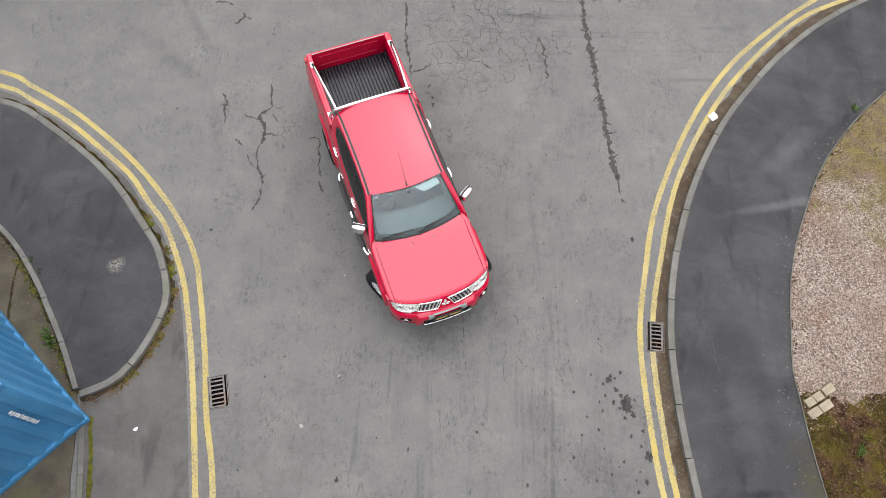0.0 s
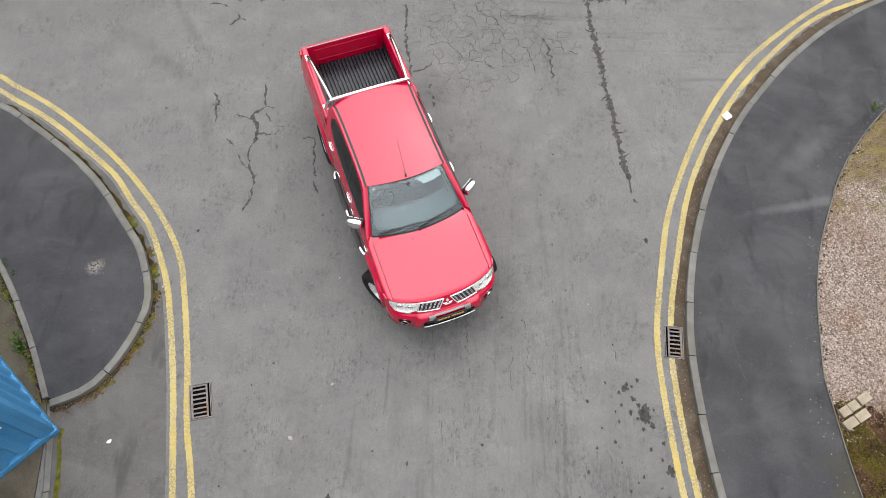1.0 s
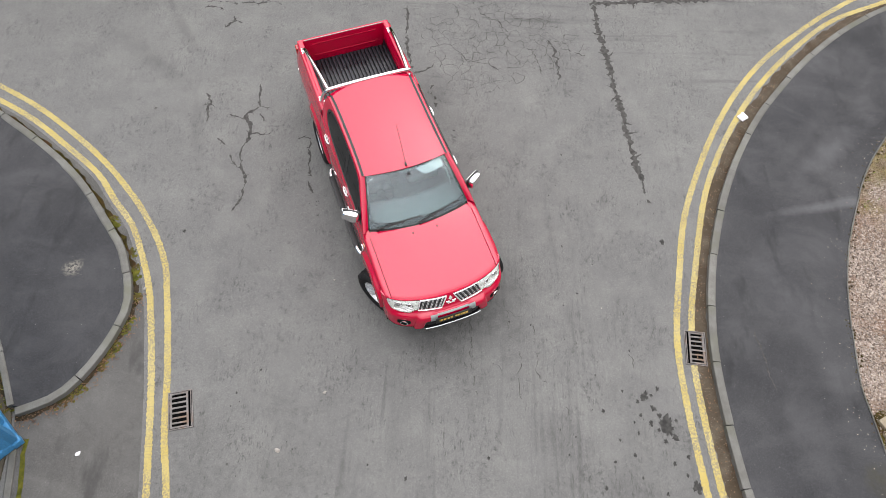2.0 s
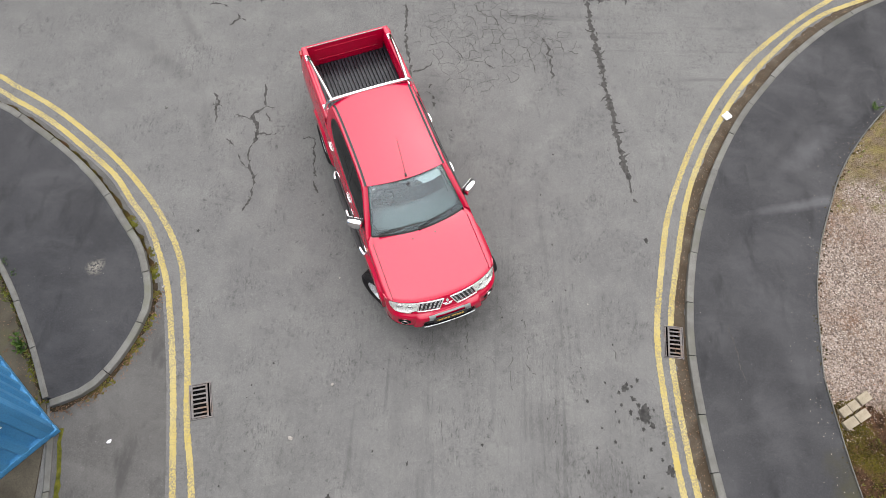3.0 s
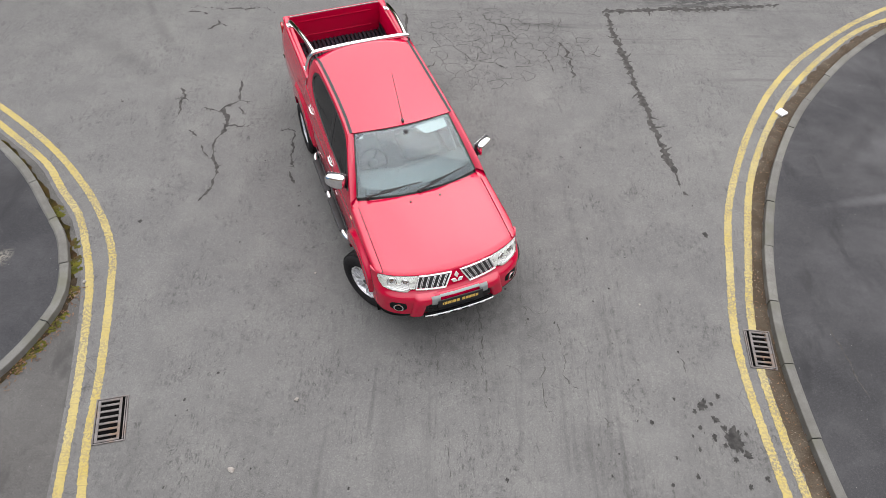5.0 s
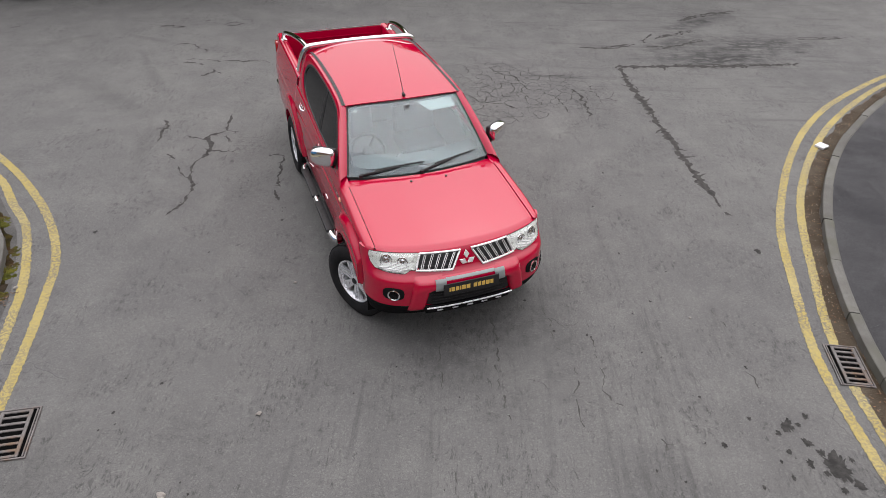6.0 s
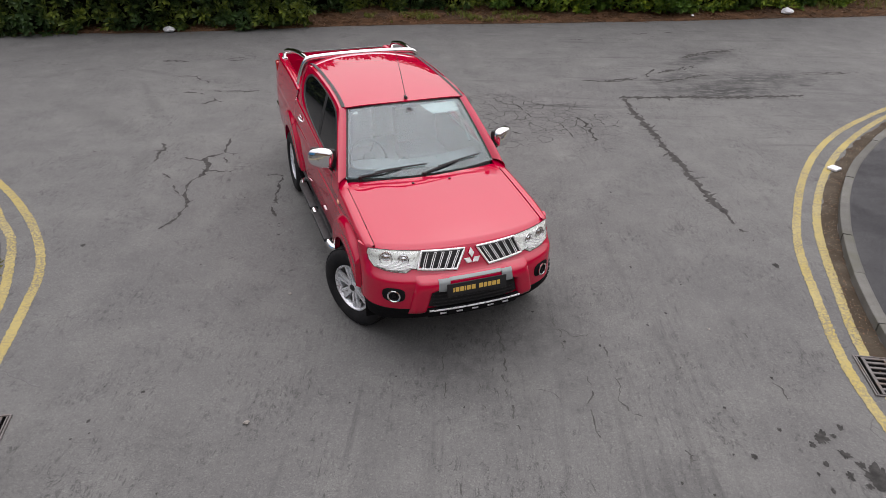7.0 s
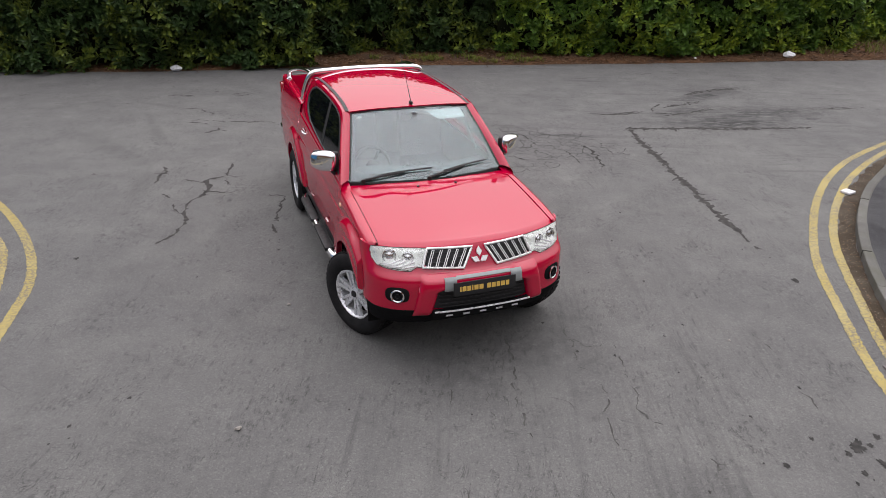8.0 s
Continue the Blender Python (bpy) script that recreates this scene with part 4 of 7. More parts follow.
for i in range(90):
    blotch(rnd.uniform(-3.2, 3.2), rnd.uniform(0.7, 8.0), rnd.choice((0.008, 0.012, 0.018)), 100 + i)


# ---- drain gratings ----
def grate(x, y, turn, w, d, label, slot_side):
    """A cast plate with seven wide slots and one along its side, over a shallow plate coloured as dark as a shaded pit.
    """
    holder = tagged(new("drain_grating"), label, "drain cover", "gully gratings")
    holder.matrix_world = pose(x, y, 0.002, 0, 0, turn)
    # shallow near-black plate: the shade of a deep pit put into colour
    part("pit_shade", box(0, 0, 0.001, w - 0.03, d - 0.03, 0.003), PIT, holder)
    bm = bmesh.new()
    for sx, sy, a, b in ((-(w - 0.014) / 2, 0, 0.014, d), ((w - 0.014) / 2, 0, 0.014, d), (0, -(d - 0.014) / 2, w - 0.03, 0.014), (0, (d - 0.014) / 2, w - 0.03, 0.014)):
        box(sx, sy, 0.006, a, b, 0.016, 0.003, bm)
    part("rim", bm, IRON, holder, "rusty cast-iron rim")
    inner_w, inner_d = w - 0.044, d - 0.044
    side = 0.050
    x0 = -slot_side * 0.018
    sw = inner_w - 0.10
    for sx, a in ((-(inner_w + sw) / 4 + x0 / 2, (inner_w - sw) / 2 + x0), ((inner_w + sw) / 4 + x0 / 2, (inner_w - sw) / 2 - x0)):
        if (sx > 0) == (slot_side > 0):
            part("side_bar", box(sx - slot_side * a * 0.30, 0, 0.007, a * 0.40, inner_d, 0.014, 0.003), IRON, holder)
            part("side_bar", box(sx + slot_side * a * 0.42, 0, 0.007, a * 0.16, inner_d, 0.014, 0.002), IRON, holder)
        else:
            part("side_bar", box(sx, 0, 0.007, a, inner_d, 0.014, 0.003), IRON, holder)
    n = 7
    pitch = inner_d / (n + 0.1)
    for i in range(n + 1):
        yy = -inner_d / 2 + inner_d * i / n
        b = pitch * 0.34
        part("bar", box(x0, max(-inner_d / 2 + b / 2, min(inner_d / 2 - b / 2, yy)), 0.007, sw, b, 0.0135, 0.003), IRON, holder)
    return holder


grate(-3.655, 2.44, 13, 0.34, 0.55, "cast-iron gully grating on a yellow line", 1)
grate(3.645, 3.59, -5, 0.31, 0.54, "cast-iron gully grating half under gutter silt", -1)


# ---- shipping container ----
def container():
    c = tagged(new("shipping_container"), "blue corrugated steel shipping container on a concrete slab", "container")
    c.matrix_world = pose(-5.64, 1.92, 0.03, 0, 0, 137)
    # along x the long side, along y the end wall
    long, wide, tall = 6.06, 2.44, 2.59

    def wave(s, pitch, depth, flat_part, flank):
        """0 on the proud ribs, depth in the recessed bands between them."""
        t = (s / pitch) % 1.0
        return depth * smooth(flat_part, flat_part + flank, t) * (1 - smooth(1 - flank, 1.0, t))

    def wall(length, pitch, depth, flat_part, flank, place):
        n = int(length / pitch * 20)
        tall_in = tall - 0.26
        levels = [0, 0.02, 0.06, 0.10, 0.5, 0.9, 0.97, 1.0]
        return sheet(n, 7, lambda u, v: place(0.09 + (length - 0.18) * u, 0.14 + tall_in * levels[round(v * 7)], 0.002 + wave((length - 0.18) * u, pitch, depth, flat_part, flank)), 0.003, inside=(long / 2, wide / 2, 1.3))

    part("side_wall", wall(long, 0.28, 0.050, 0.26, 0.24, lambda s, z, d: (s, d, z)), CONT_BLUE, c, sharp=20)
    part("side_wall", wall(long, 0.28, 0.050, 0.26, 0.24, lambda s, z, d: (s, wide - d, z)), CONT_BLUE, c, sharp=20)
    part("end_wall", wall(wide, 0.32, 0.055, 0.36, 0.14, lambda s, z, d: (d, s, z)), CONT_BLUE, c, sharp=20)
    part("end_wall", wall(wide, 0.32, 0.055, 0.36, 0.14, lambda s, z, d: (long - d, s, z)), CONT_BLUE, c, sharp=20)
    part("roof", box(long / 2, wide / 2, tall - 0.02, long - 0.02, wide - 0.02, 0.03), CONT_BLUE, c)
    for x in (0.05, long - 0.05):
        for y in (0.05, wide - 0.05):
            part("corner_post", box(x, y, tall / 2, 0.1, 0.1, tall - 0.3, 0.01), CONT_BLUE, c)
            for z in (0.06, tall - 0.06):
                part("corner_casting", box(x, y, z, 0.13, 0.13, 0.125, 0.012), CONT_BLUE, c)
    for z, h in ((0.08, 0.14), (tall - 0.06, 0.1)):
        for y in (0.03, wide - 0.03):
            part("rail", box(long / 2, y, z, long - 0.2, 0.066, h, 0.006), CONT_BLUE, c)
        for x in (0.03, long - 0.03):
            part("rail", box(x, wide / 2, z, 0.066, wide - 0.2, h, 0.006), CONT_BLUE, c)
    for i in range(11):
        part("marking", box(0.0005, 0.315 + 0.008 * (i % 2), 1.12 + 0.072 * i, 0.004, 0.060 if i % 3 else 0.072, 0.030 + 0.018 * (i * 7 % 3) / 2), WHITE, c, "white painted mark, illegible")
    return c


container()


# ---- unseen plain walls added behind the camera to darken low reflections ----
UNSEEN_WALL = grained("unseen_wall_brown", (0.10, 0.060, 0.042), (0.17, 0.105, 0.075), 1.2, 0.9, 40, 0.3)
for name, x, y, w, d, h in (("wall_south", 0, -19.0, 70, 0.4, 9.0), ("wall_east", 34.8, -2.0, 0.4, 33.6, 9.0)):
    tagged(finish(name, box(x, y, h / 2 - 0.08, w, d, h), UNSEEN_WALL, smooth=False), "plain brown wall, unseen, added to darken low reflections", "wall", kind="structure")


# ---- hedge ----
def leaf_cloud(shoots, rnd, size, per=13):
    """Leaves in tufts: each shoot is a place, a direction and a scale."""
    verts, faces = [], []
    for p, d, sc in shoots:
        d = d / np.linalg.norm(d)
        a = np.cross(d, rnd.normal(size=3))
        a /= np.linalg.norm(a)
        b = np.cross(d, a)
        for k in range(per):
            ang = 2.4 * k + rnd.uniform(-0.4, 0.4)
            along = k / per
            spread = (1.15 - 0.95 * along) + rnd.uniform(-0.2, 0.2)
            out = (a * math.cos(ang) + b * math.sin(ang)) * math.sin(spread) + d * math.cos(spread)
            out[2] -= 0.12
            out /= np.linalg.norm(out)
            side = np.cross(out, d)
            q = np.linalg.norm(side)
            side = side / q if q > 1e-3 else a
            up = np.cross(side, out)
            L = size * sc * rnd.uniform(0.7, 1.2)
            W = L * 0.155
            root = p + d * (along - 0.6) * 0.16 * sc
            i = len(verts)
            low, high = root + out * L * 0.38 + up * L * 0.03, root + out * L * 0.78 + up * L * 0.01
            verts += [root, low + side * W * 0.8 + up * L * 0.03, high + side * W + up * L * 0.04, root + out * L - up * L * 0.06, high - side * W + up * L * 0.04, low - side * W * 0.8 + up * L * 0.03, root + out * L * 0.6]
            faces += [(i, i + 1, i + 6), (i + 1, i + 2, i + 6), (i + 2, i + 3, i + 6), (i + 3, i + 4, i + 6), (i + 4, i + 5, i + 6), (i + 5, i, i + 6)]
    return verts, faces


def bush(s0, s1, base_off, depth, height, seed, overhang, leaves):
    """One laurel along the far edge between two distances, with stems, a near-black sheet for its inner shade, and leaf
    tufts.
    """
    rnd = np.random.RandomState(seed)
    n = normals_of(far)
    run = np.concatenate([[0], np.cumsum(np.linalg.norm(np.diff(far, axis=0), axis=1))])

    def at(s, o):
        p = np.array([np.interp(s, run, far[:, k]) for k in (0, 1)])
        q = np.array([np.interp(s, run, n[:, k]) for k in (0, 1)])
        return p + q * o

    holder = tagged(new("laurel_bush"), "dense glossy dark green laurel bush in a roadside hedge", "bush", "laurel hedge")
    base = at((s0 + s1) / 2, base_off + depth / 2)
    holder.location = (base[0], base[1], 0.0)
    holder_at = np.array([base[0], base[1], 0.0])
    lump = lambda s, z: 0.55 * noise.noise((s * 0.9, z * 1.0, 3.7)) + 0.34 * noise.noise((s * 2.3, z * 2.4, 9.1))

    def face(s, z):
        """The hedge's front at a distance along it and a height, in metres from the road's edge."""
        t = z / height
        return base_off + 0.12 * (1 - smooth(0, 0.08, t)) + 0.35 * t * t - overhang * smooth(0.05, 0.25, t) * (1 - t) + lump(s, z)

    # near-black sheet behind the leaves: the hedge's inner shade put into colour
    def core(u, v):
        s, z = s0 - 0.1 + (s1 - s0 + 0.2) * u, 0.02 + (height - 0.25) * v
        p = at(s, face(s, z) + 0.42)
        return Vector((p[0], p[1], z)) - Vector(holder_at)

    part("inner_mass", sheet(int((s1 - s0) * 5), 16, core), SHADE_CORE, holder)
    for k in range(4):
        s = s0 + (s1 - s0) * (k + 0.5) / 4
        p, q = at(s, base_off + 0.45), at(s + rnd.uniform(-0.3, 0.3), base_off + 0.75)
        pts = [Vector((*p, -0.02)) - Vector(holder_at), Vector((*((p + q) / 2), 0.6)) - Vector(holder_at), Vector((*q, 1.5)) - Vector(holder_at)]
        part("stem", tube(pts, [0.04, 0.03, 0.02], 7), BARK, holder)
    shoots = []
    count = int((s1 - s0) * 200)
    for _ in range(count):
        s = rnd.uniform(s0 - 0.15, s1 + 0.15)
        z = 2.3 * rnd.uniform(0.01, 1.0) if rnd.uniform() < 0.72 else 2.3 + (height - 2.3) * rnd.uniform(0, 1)
        o = face(s, z) + abs(rnd.normal(0, 0.16))
        p = at(s, o)
        out = at(s, o - 1) - p
        d = np.array([out[0] + rnd.normal(0, 0.5), out[1] + rnd.normal(0, 0.5), rnd.uniform(-0.25, 1.25)])
        shoots.append((np.array([p[0], p[1], z]) - holder_at, d, rnd.uniform(0.75, 1.2)))
    for _ in range(int((s1 - s0) * 40)):
        s, o = rnd.uniform(s0, s1), base_off + 0.35 + rnd.uniform(0, depth)
        p = at(s, o)
        shoots.append((np.array([p[0], p[1], height + 0.3 * noise.noise((s, o, seed)) + rnd.uniform(-0.25, 0.2)]) - holder_at, np.array([rnd.normal(0, 0.5), rnd.normal(0, 0.5), 1.0]), 1.1))
    v, f = leaf_cloud(shoots, rnd, 0.18, 12)
    raw("crown", v, f, leaves, holder)
    return holder


run_far = np.concatenate([[0], np.cumsum(np.linalg.norm(np.diff(far, axis=0), axis=1))])
s_at = lambda x: float(np.interp(x, far[:, 0], run_far))
for i, (xa, xb, off, h, hang) in enumerate([
        (-15.5, -12.6, -0.1, 3.6, 0.1), (-12.6, -10.2, -0.15, 3.8, 0.1), (-10.2, -7.9, -0.12, 4.3, 0.1), (-7.9, -5.7, -0.05, 3.8, 0.1), (-5.7, -3.8, 0.0, 4.1, 0.1),
        (-3.8, -1.6, 1.05, 3.6, 0.35), (-1.6, 0.9, 1.25, 3.8, 0.35), (0.9, 3.0, 0.75, 4.1, 0.25), (3.0, 5.0, 0.75, 3.6, 0.2), (5.0, 7.0, 0.62, 4.1, 0.2), (7.0, 8.9, 0.55, 3.8, 0.15), (8.9, 10.9, 1.0, 3.3, 0.1), (10.9, 12.8, 2.1, 3.4, 0.1), (12.6, 15.5, 2.4, 3.6, 0.1)]):
    bush(s_at(xa), s_at(xb), off, 1.6, h, 11 + i, hang, LIT_FRESH_LAUREL if xa > 0 else LAUREL)


# ---- the pickup truck: x ahead, y to its left, z up, from the ground below the front axle ----
truck = tagged(new("pickup_truck"), "glossy red double-cab pickup truck, chrome trim, front wheels turned", "truck")
truck.matrix_world = pose(-0.262, 4.496, 0.0, 0, 0, -68.15)
REAR_AXLE, TAIL = -3.0, -4.33
ARCH_R, ARCH_Z, TYRE_R = 0.455, 0.395, 0.382
NOSE_W = 0.868
NOSE_P = [(0.85, 2.6), (1.0, 2.1), (1.1, 2.0)]
NOSE_BACK = [(0.85, 0.43), (1.0, 0.38)]
NOSE = [(0.38, 0.79), (0.50, 0.85), (0.60, 0.88), (0.70, 0.88), (0.80, 0.88), (0.86, 0.865), (0.90, 0.815), (1.0, 0.765), (1.06, 0.735), (1.12, 0.68)]


def nose_x(y, z):
    q = min(1.0, abs(y) / NOSE_W)
    p, x0 = lerp_table(NOSE_P, z), lerp_table(NOSE_BACK, z)
    return x0 + (lerp_table(NOSE, z) - x0) * (1 - q ** p) ** (1 / p)


def on_nose(y, z, out=0.0):
    e = 0.01
    s = (nose_x(y + e, z) - nose_x(y - e, z)) / (2 * e) if abs(y) < NOSE_W - 0.02 else -1.5 * math.copysign(1, y)
    k = math.hypot(1, s)
    return Vector((nose_x(y, z) + out / k, y - out * s / k, z))


def half_width(x, z):
    """The body's side: plan taper, tumblehome above and below the shoulder, and the wheel-arch bulges."""
    w = lerp_table([(-4.40, 0.835), (-4.1, 0.862), (-3.0, 0.868), (-1.5, 0.866), (-0.3, 0.866), (0.2, 0.862), (0.45, 0.85)], x)
    w += lerp_table([(0.40, -0.045), (0.55, -0.012), (0.75, 0.0), (0.95, 0.0), (1.08, -0.008), (1.2, -0.030), (1.30, -0.052), (1.42, -0.082)], z)
    w -= 0.008 * smooth(0.06, 0.0, abs(z - 1.02))
    if x > 0.40:
        p, x0 = lerp_table(NOSE_P, z), lerp_table(NOSE_BACK, z)
        t = min(1.0, max(0.0, (x - x0) / (lerp_table(NOSE, z) - x0)))
        return min(w, NOSE_W * (1 - t ** p) ** (1 / p) + 0.004)
    for xa in (0.0, REAR_AXLE):
        r = math.hypot(x - xa, (z - ARCH_Z) * (0.94 if z > ARCH_Z else 1.0))
        w += (0.050 if xa == 0.0 else 0.034) * smooth(0.635, 0.575, r) + 0.006 * smooth(0.50, 0.46, r)
    return w


def low_edge(x):
    z = 0.50
    for xa in (0.0, REAR_AXLE):
        d = abs(x - xa)
        if d < ARCH_R:
            z = max(z, ARCH_Z + math.sqrt(ARCH_R ** 2 - d * d))
    return max(z, 0.50 + 0.47 * smooth(0.44, 0.46, x))


def columns(x0, x1):
    """Places along the side: even steps, closer at the ends of the arches."""
    xs = set(np.round(np.linspace(x0, x1, max(3, int(abs(x1 - x0) / 0.035))), 4))
    for xa in (0.0, REAR_AXLE):
        for r in (ARCH_R, 0.622, 0.604, 0.585):
            for a in np.linspace(-90, 90, 41 if r == ARCH_R else 31):
                x = round(xa + r * math.sin(radians(a)), 3)
                if min(x0, x1) + 0.004 < x < max(x0, x1) - 0.004:
                    xs.add(x)
    return sorted(xs)


def hood_z(x, y):
    u = min(1.0, max(0.0, (0.74 - x) / 1.16))
    z = 1.078 + 0.125 * (1 - (1 - u) ** 1.28) - 0.018 * (abs(y) / 0.75) ** 2.4
    inner = 0.50 - 0.22 * (1 - u)
    return z + 0.008 * smooth(inner + 0.14, inner - 0.12, abs(y)) * smooth(0.0, 0.25, u)


BELT = [(-2.75, 1.285), (-2.3, 1.272), (-1.5, 1.245), (-0.9, 1.225), (-0.45, 1.20), (-0.40, 1.185)]
belt = lambda x: lerp_table(BELT, x)


def side_panel(name, x0, x1, top, s, label="", curl=None, rows=44):
    """A piece of body side between two places along the truck, up to top(x), folded inwards by curl(x) if given."""
    xs = columns(x0, x1)
    bm = bmesh.new()
    grid = []
    for x in xs:
        lo, hi = low_edge(x), top(x)
        col = [bm.verts.new((x, s * half_width(x, lo + (hi - lo) * k / rows), lo + (hi - lo) * k / rows)) for k in range(rows + 1)]
        inner = bm.verts.new((x, s * (half_width(x, lo) - 0.05), lo + 0.006))
        col.insert(0, inner)
        for p in (curl(x) if curl else ()):
            col.append(bm.verts.new((p[0], s * p[1], p[2])))
        grid.append(col)
    for a, b in zip(grid, grid[1:]):
        for k in range(len(a) - 1):
            bm.faces.new((a[k], b[k], b[k + 1], a[k + 1]))
    return part(name, bm, PAINT, truck, label, sharp=50)


GH_TOP = [(-2.72, 1.655), (-2.66, 1.688), (-2.5, 1.710), (-2.2, 1.726), (-1.7, 1.735), (-1.35, 1.727), (-1.09, 1.70)]
roof_line = lambda x: lerp_table(GH_TOP, x)


def gh_y(z):
    """The glasshouse leans in from the belt to the roof."""
    t = max(0.0, (z - 1.20) / 0.53)
    return 0.832 - 0.185 * t ** 1.15


OUTER = [(-0.47, 1.205), (-0.60, 1.325), (-0.78, 1.47), (-0.95, 1.60), (-1.09, 1.70), (-1.35, 1.727), (-1.7, 1.735), (-2.2, 1.726), (-2.5, 1.710), (-2.66, 1.688), (-2.72, 1.655), (-2.75, 1.55), (-2.735, 1.43), (-2.70, 1.34), (-2.6, 1.285), (-2.3, 1.272), (-1.5, 1.245), (-0.9, 1.225)]
WINDOW = [(-0.60, 1.262), (-0.66, 1.325), (-0.83, 1.47), (-1.00, 1.60), (-1.13, 1.665), (-1.35, 1.694), (-1.7, 1.702), (-2.1, 1.695), (-2.35, 1.672), (-2.5, 1.62), (-2.56, 1.54), (-2.52, 1.46), (-2.42, 1.40), (-2.2, 1.345), (-1.9, 1.315), (-1.5, 1.29), (-1.0, 1.275)]


def polar(outline, c, a):
    """Where a ray at the angle a from c meets an outline."""
    d = (math.cos(a), math.sin(a))
    best = None
    for (x0, z0), (x1, z1) in zip(outline, outline[1:] + outline[:1]):
        ex, ez = x1 - x0, z1 - z0
        det = d[0] * -ez + d[1] * ex
        if abs(det) < 1e-9:
            continue
        bx, bz = x0 - c[0], z0 - c[1]
        r, t = (bx * -ez + bz * ex) / det, (d[0] * bz - d[1] * bx) / det
        if r > 0 and -1e-6 <= t <= 1 + 1e-6 and (best is None or r > best):
            best = r
    return (c[0] + d[0] * best, c[1] + d[1] * best)


def glasshouse(s):
    c = (-1.62, 1.47)
    n = 120
    # even spread along the outline rather than by angle
    ring = curve_through([(x, z) for x, z in OUTER + OUTER[:1]], 0.05)[:-1]
    angles = [math.atan2(z - c[1], x - c[0]) for x, z in ring]
    ring_in = [polar(WINDOW, c, a) for a in angles]
    bm = bmesh.new()
    rows = []
    for (x0, z0), (x1, z1) in zip(ring, ring_in):
        col = []
        for k, dy in ((0, 0), (0.25, 0.004), (0.6, 0.006), (0.94, 0.003), (1.0, -0.004), (1.0, -0.03)):
            x, z = x0 + (x1 - x0) * k, z0 + (z1 - z0) * k
            col.append(bm.verts.new((x, s * (gh_y(z) + dy), z)))
        rows.append(col)
    for i in range(len(rows)):
        a, b = rows[i], rows[(i + 1) % len(rows)]
        for k in range(5):
            bm.faces.new((a[k], b[k], b[k + 1], a[k + 1]))
    part("cab_side", bm, PAINT, truck, sharp=35)
    # black seal round the window
    bm = bmesh.new()
    rows = []
    for (x1, z1) in ring_in:
        col = []
        for k, dy in ((1.012, 0.0045), (0.985, 0.009), (0.95, 0.006), (0.945, -0.01)):
            x, z = c[0] + (x1 - c[0]) * k, c[1] + (z1 - c[1]) * k
            col.append(bm.verts.new((x, s * (gh_y(z) + dy), z)))
        rows.append(col)
    for i in range(len(rows)):
        a, b = rows[i], rows[(i + 1) % len(rows)]
        for k in range(3):
            bm.faces.new((a[k], b[k], b[k + 1], a[k + 1]))
    part("window_seal", bm, BLACK, truck)
    # two panes, split by the black middle pillar
    for xa, xb in ((-2.62, -1.535), (-1.525, -0.5)):
        bm = bmesh.new()
        hub = bm.verts.new((max(xa, min(xb, c[0])), s * (gh_y(c[1]) - 0.002), c[1]))
        for k0, k1 in ((0.5, 0.96),):
            inner, outer_ring = [], []
            for (x1, z1) in ring_in:
                for lst, k in ((inner, k0), (outer_ring, k1)):
                    x, z = c[0] + (x1 - c[0]) * k, c[1] + (z1 - c[1]) * k
                    lst.append(bm.verts.new((max(xa, min(xb, x)), s * (gh_y(z) - 0.002), z)))
            m = len(inner)
            for i in range(m):
                j = (i + 1) % m
                bm.faces.new((inner[i], inner[j], outer_ring[j], outer_ring[i]))
                bm.faces.new((hub, inner[j], inner[i]))
        bmesh.ops.remove_doubles(bm, verts=bm.verts, dist=0.0005)
        bmesh.ops.dissolve_degenerate(bm, edges=bm.edges, dist=0.0005)
        part("side_window", bm, TINT, truck, "dark tinted glass")
    lean = [Vector((-1.46 - 0.13 * (z - 1.27) / 0.415, s * (gh_y(z) + 0.001), z)) for z in (1.27, 1.38, 1.48, 1.58, 1.70)]
    part("door_pillar", sheet(4, 1, lambda u, v: lean[round(u * 4)] + Vector((0.045 * (v - 0.5) * 2, 0, 0)), 0.006), BLACK, truck)


for s in (1, -1):
    fender_top = lambda x: hood_z(x, 0.75) - 0.035
    side_panel("front_fender", -0.425, 0.528, fender_top, s,
               curl=lambda x: [(x, half_width(x, fender_top(x)) - 0.010, fender_top(x) + 0.018), (x, half_width(x, fender_top(x)) - 0.030, fender_top(x) + 0.029), (x, 0.792, hood_z(x, 0.75) - 0.002), (x, 0.765, hood_z(x, 0.75) - 0.001), (x, 0.755, hood_z(x, 0.75) - 0.05)])
    door_curl = lambda x: [(x, half_width(x, belt(x)) - 0.006, belt(x) + 0.008), (x, gh_y(belt(x)) - 0.004, belt(x) + 0.012)]
    side_panel("front_door", -1.565, -0.432, belt, s, curl=door_curl)
    side_panel("rear_door", -2.735, -1.572, belt, s, curl=door_curl)
    rail = lambda x: 1.392 - 0.012 * smooth(-3.0, -2.7, x)
    bed_rail = lambda x: [(x, half_width(x, 1.39) - 0.010, rail(x) + 0.014), (x, half_width(x, 1.39) - 0.035, rail(x) + 0.018), (x, 0.695, rail(x) + 0.016), (x, 0.685, rail(x) + 0.004), (x, 0.68, 0.95)]
    side_panel("bed_side", TAIL + 0.02, -2.747, rail, s, curl=bed_rail)
    part("cab_gap", sheet(2, 24, lambda u, v: (-2.785 + 0.075 * u, s * (half_width(-2.75, 0.52 + 0.87 * v) - 0.016), 0.52 + 0.87 * v), 0.004), PAINT, truck)
    glasshouse(s)

# hood, with its shut line along the fenders
front_edge = lambda y: nose_x(y, 1.075) + 0.004
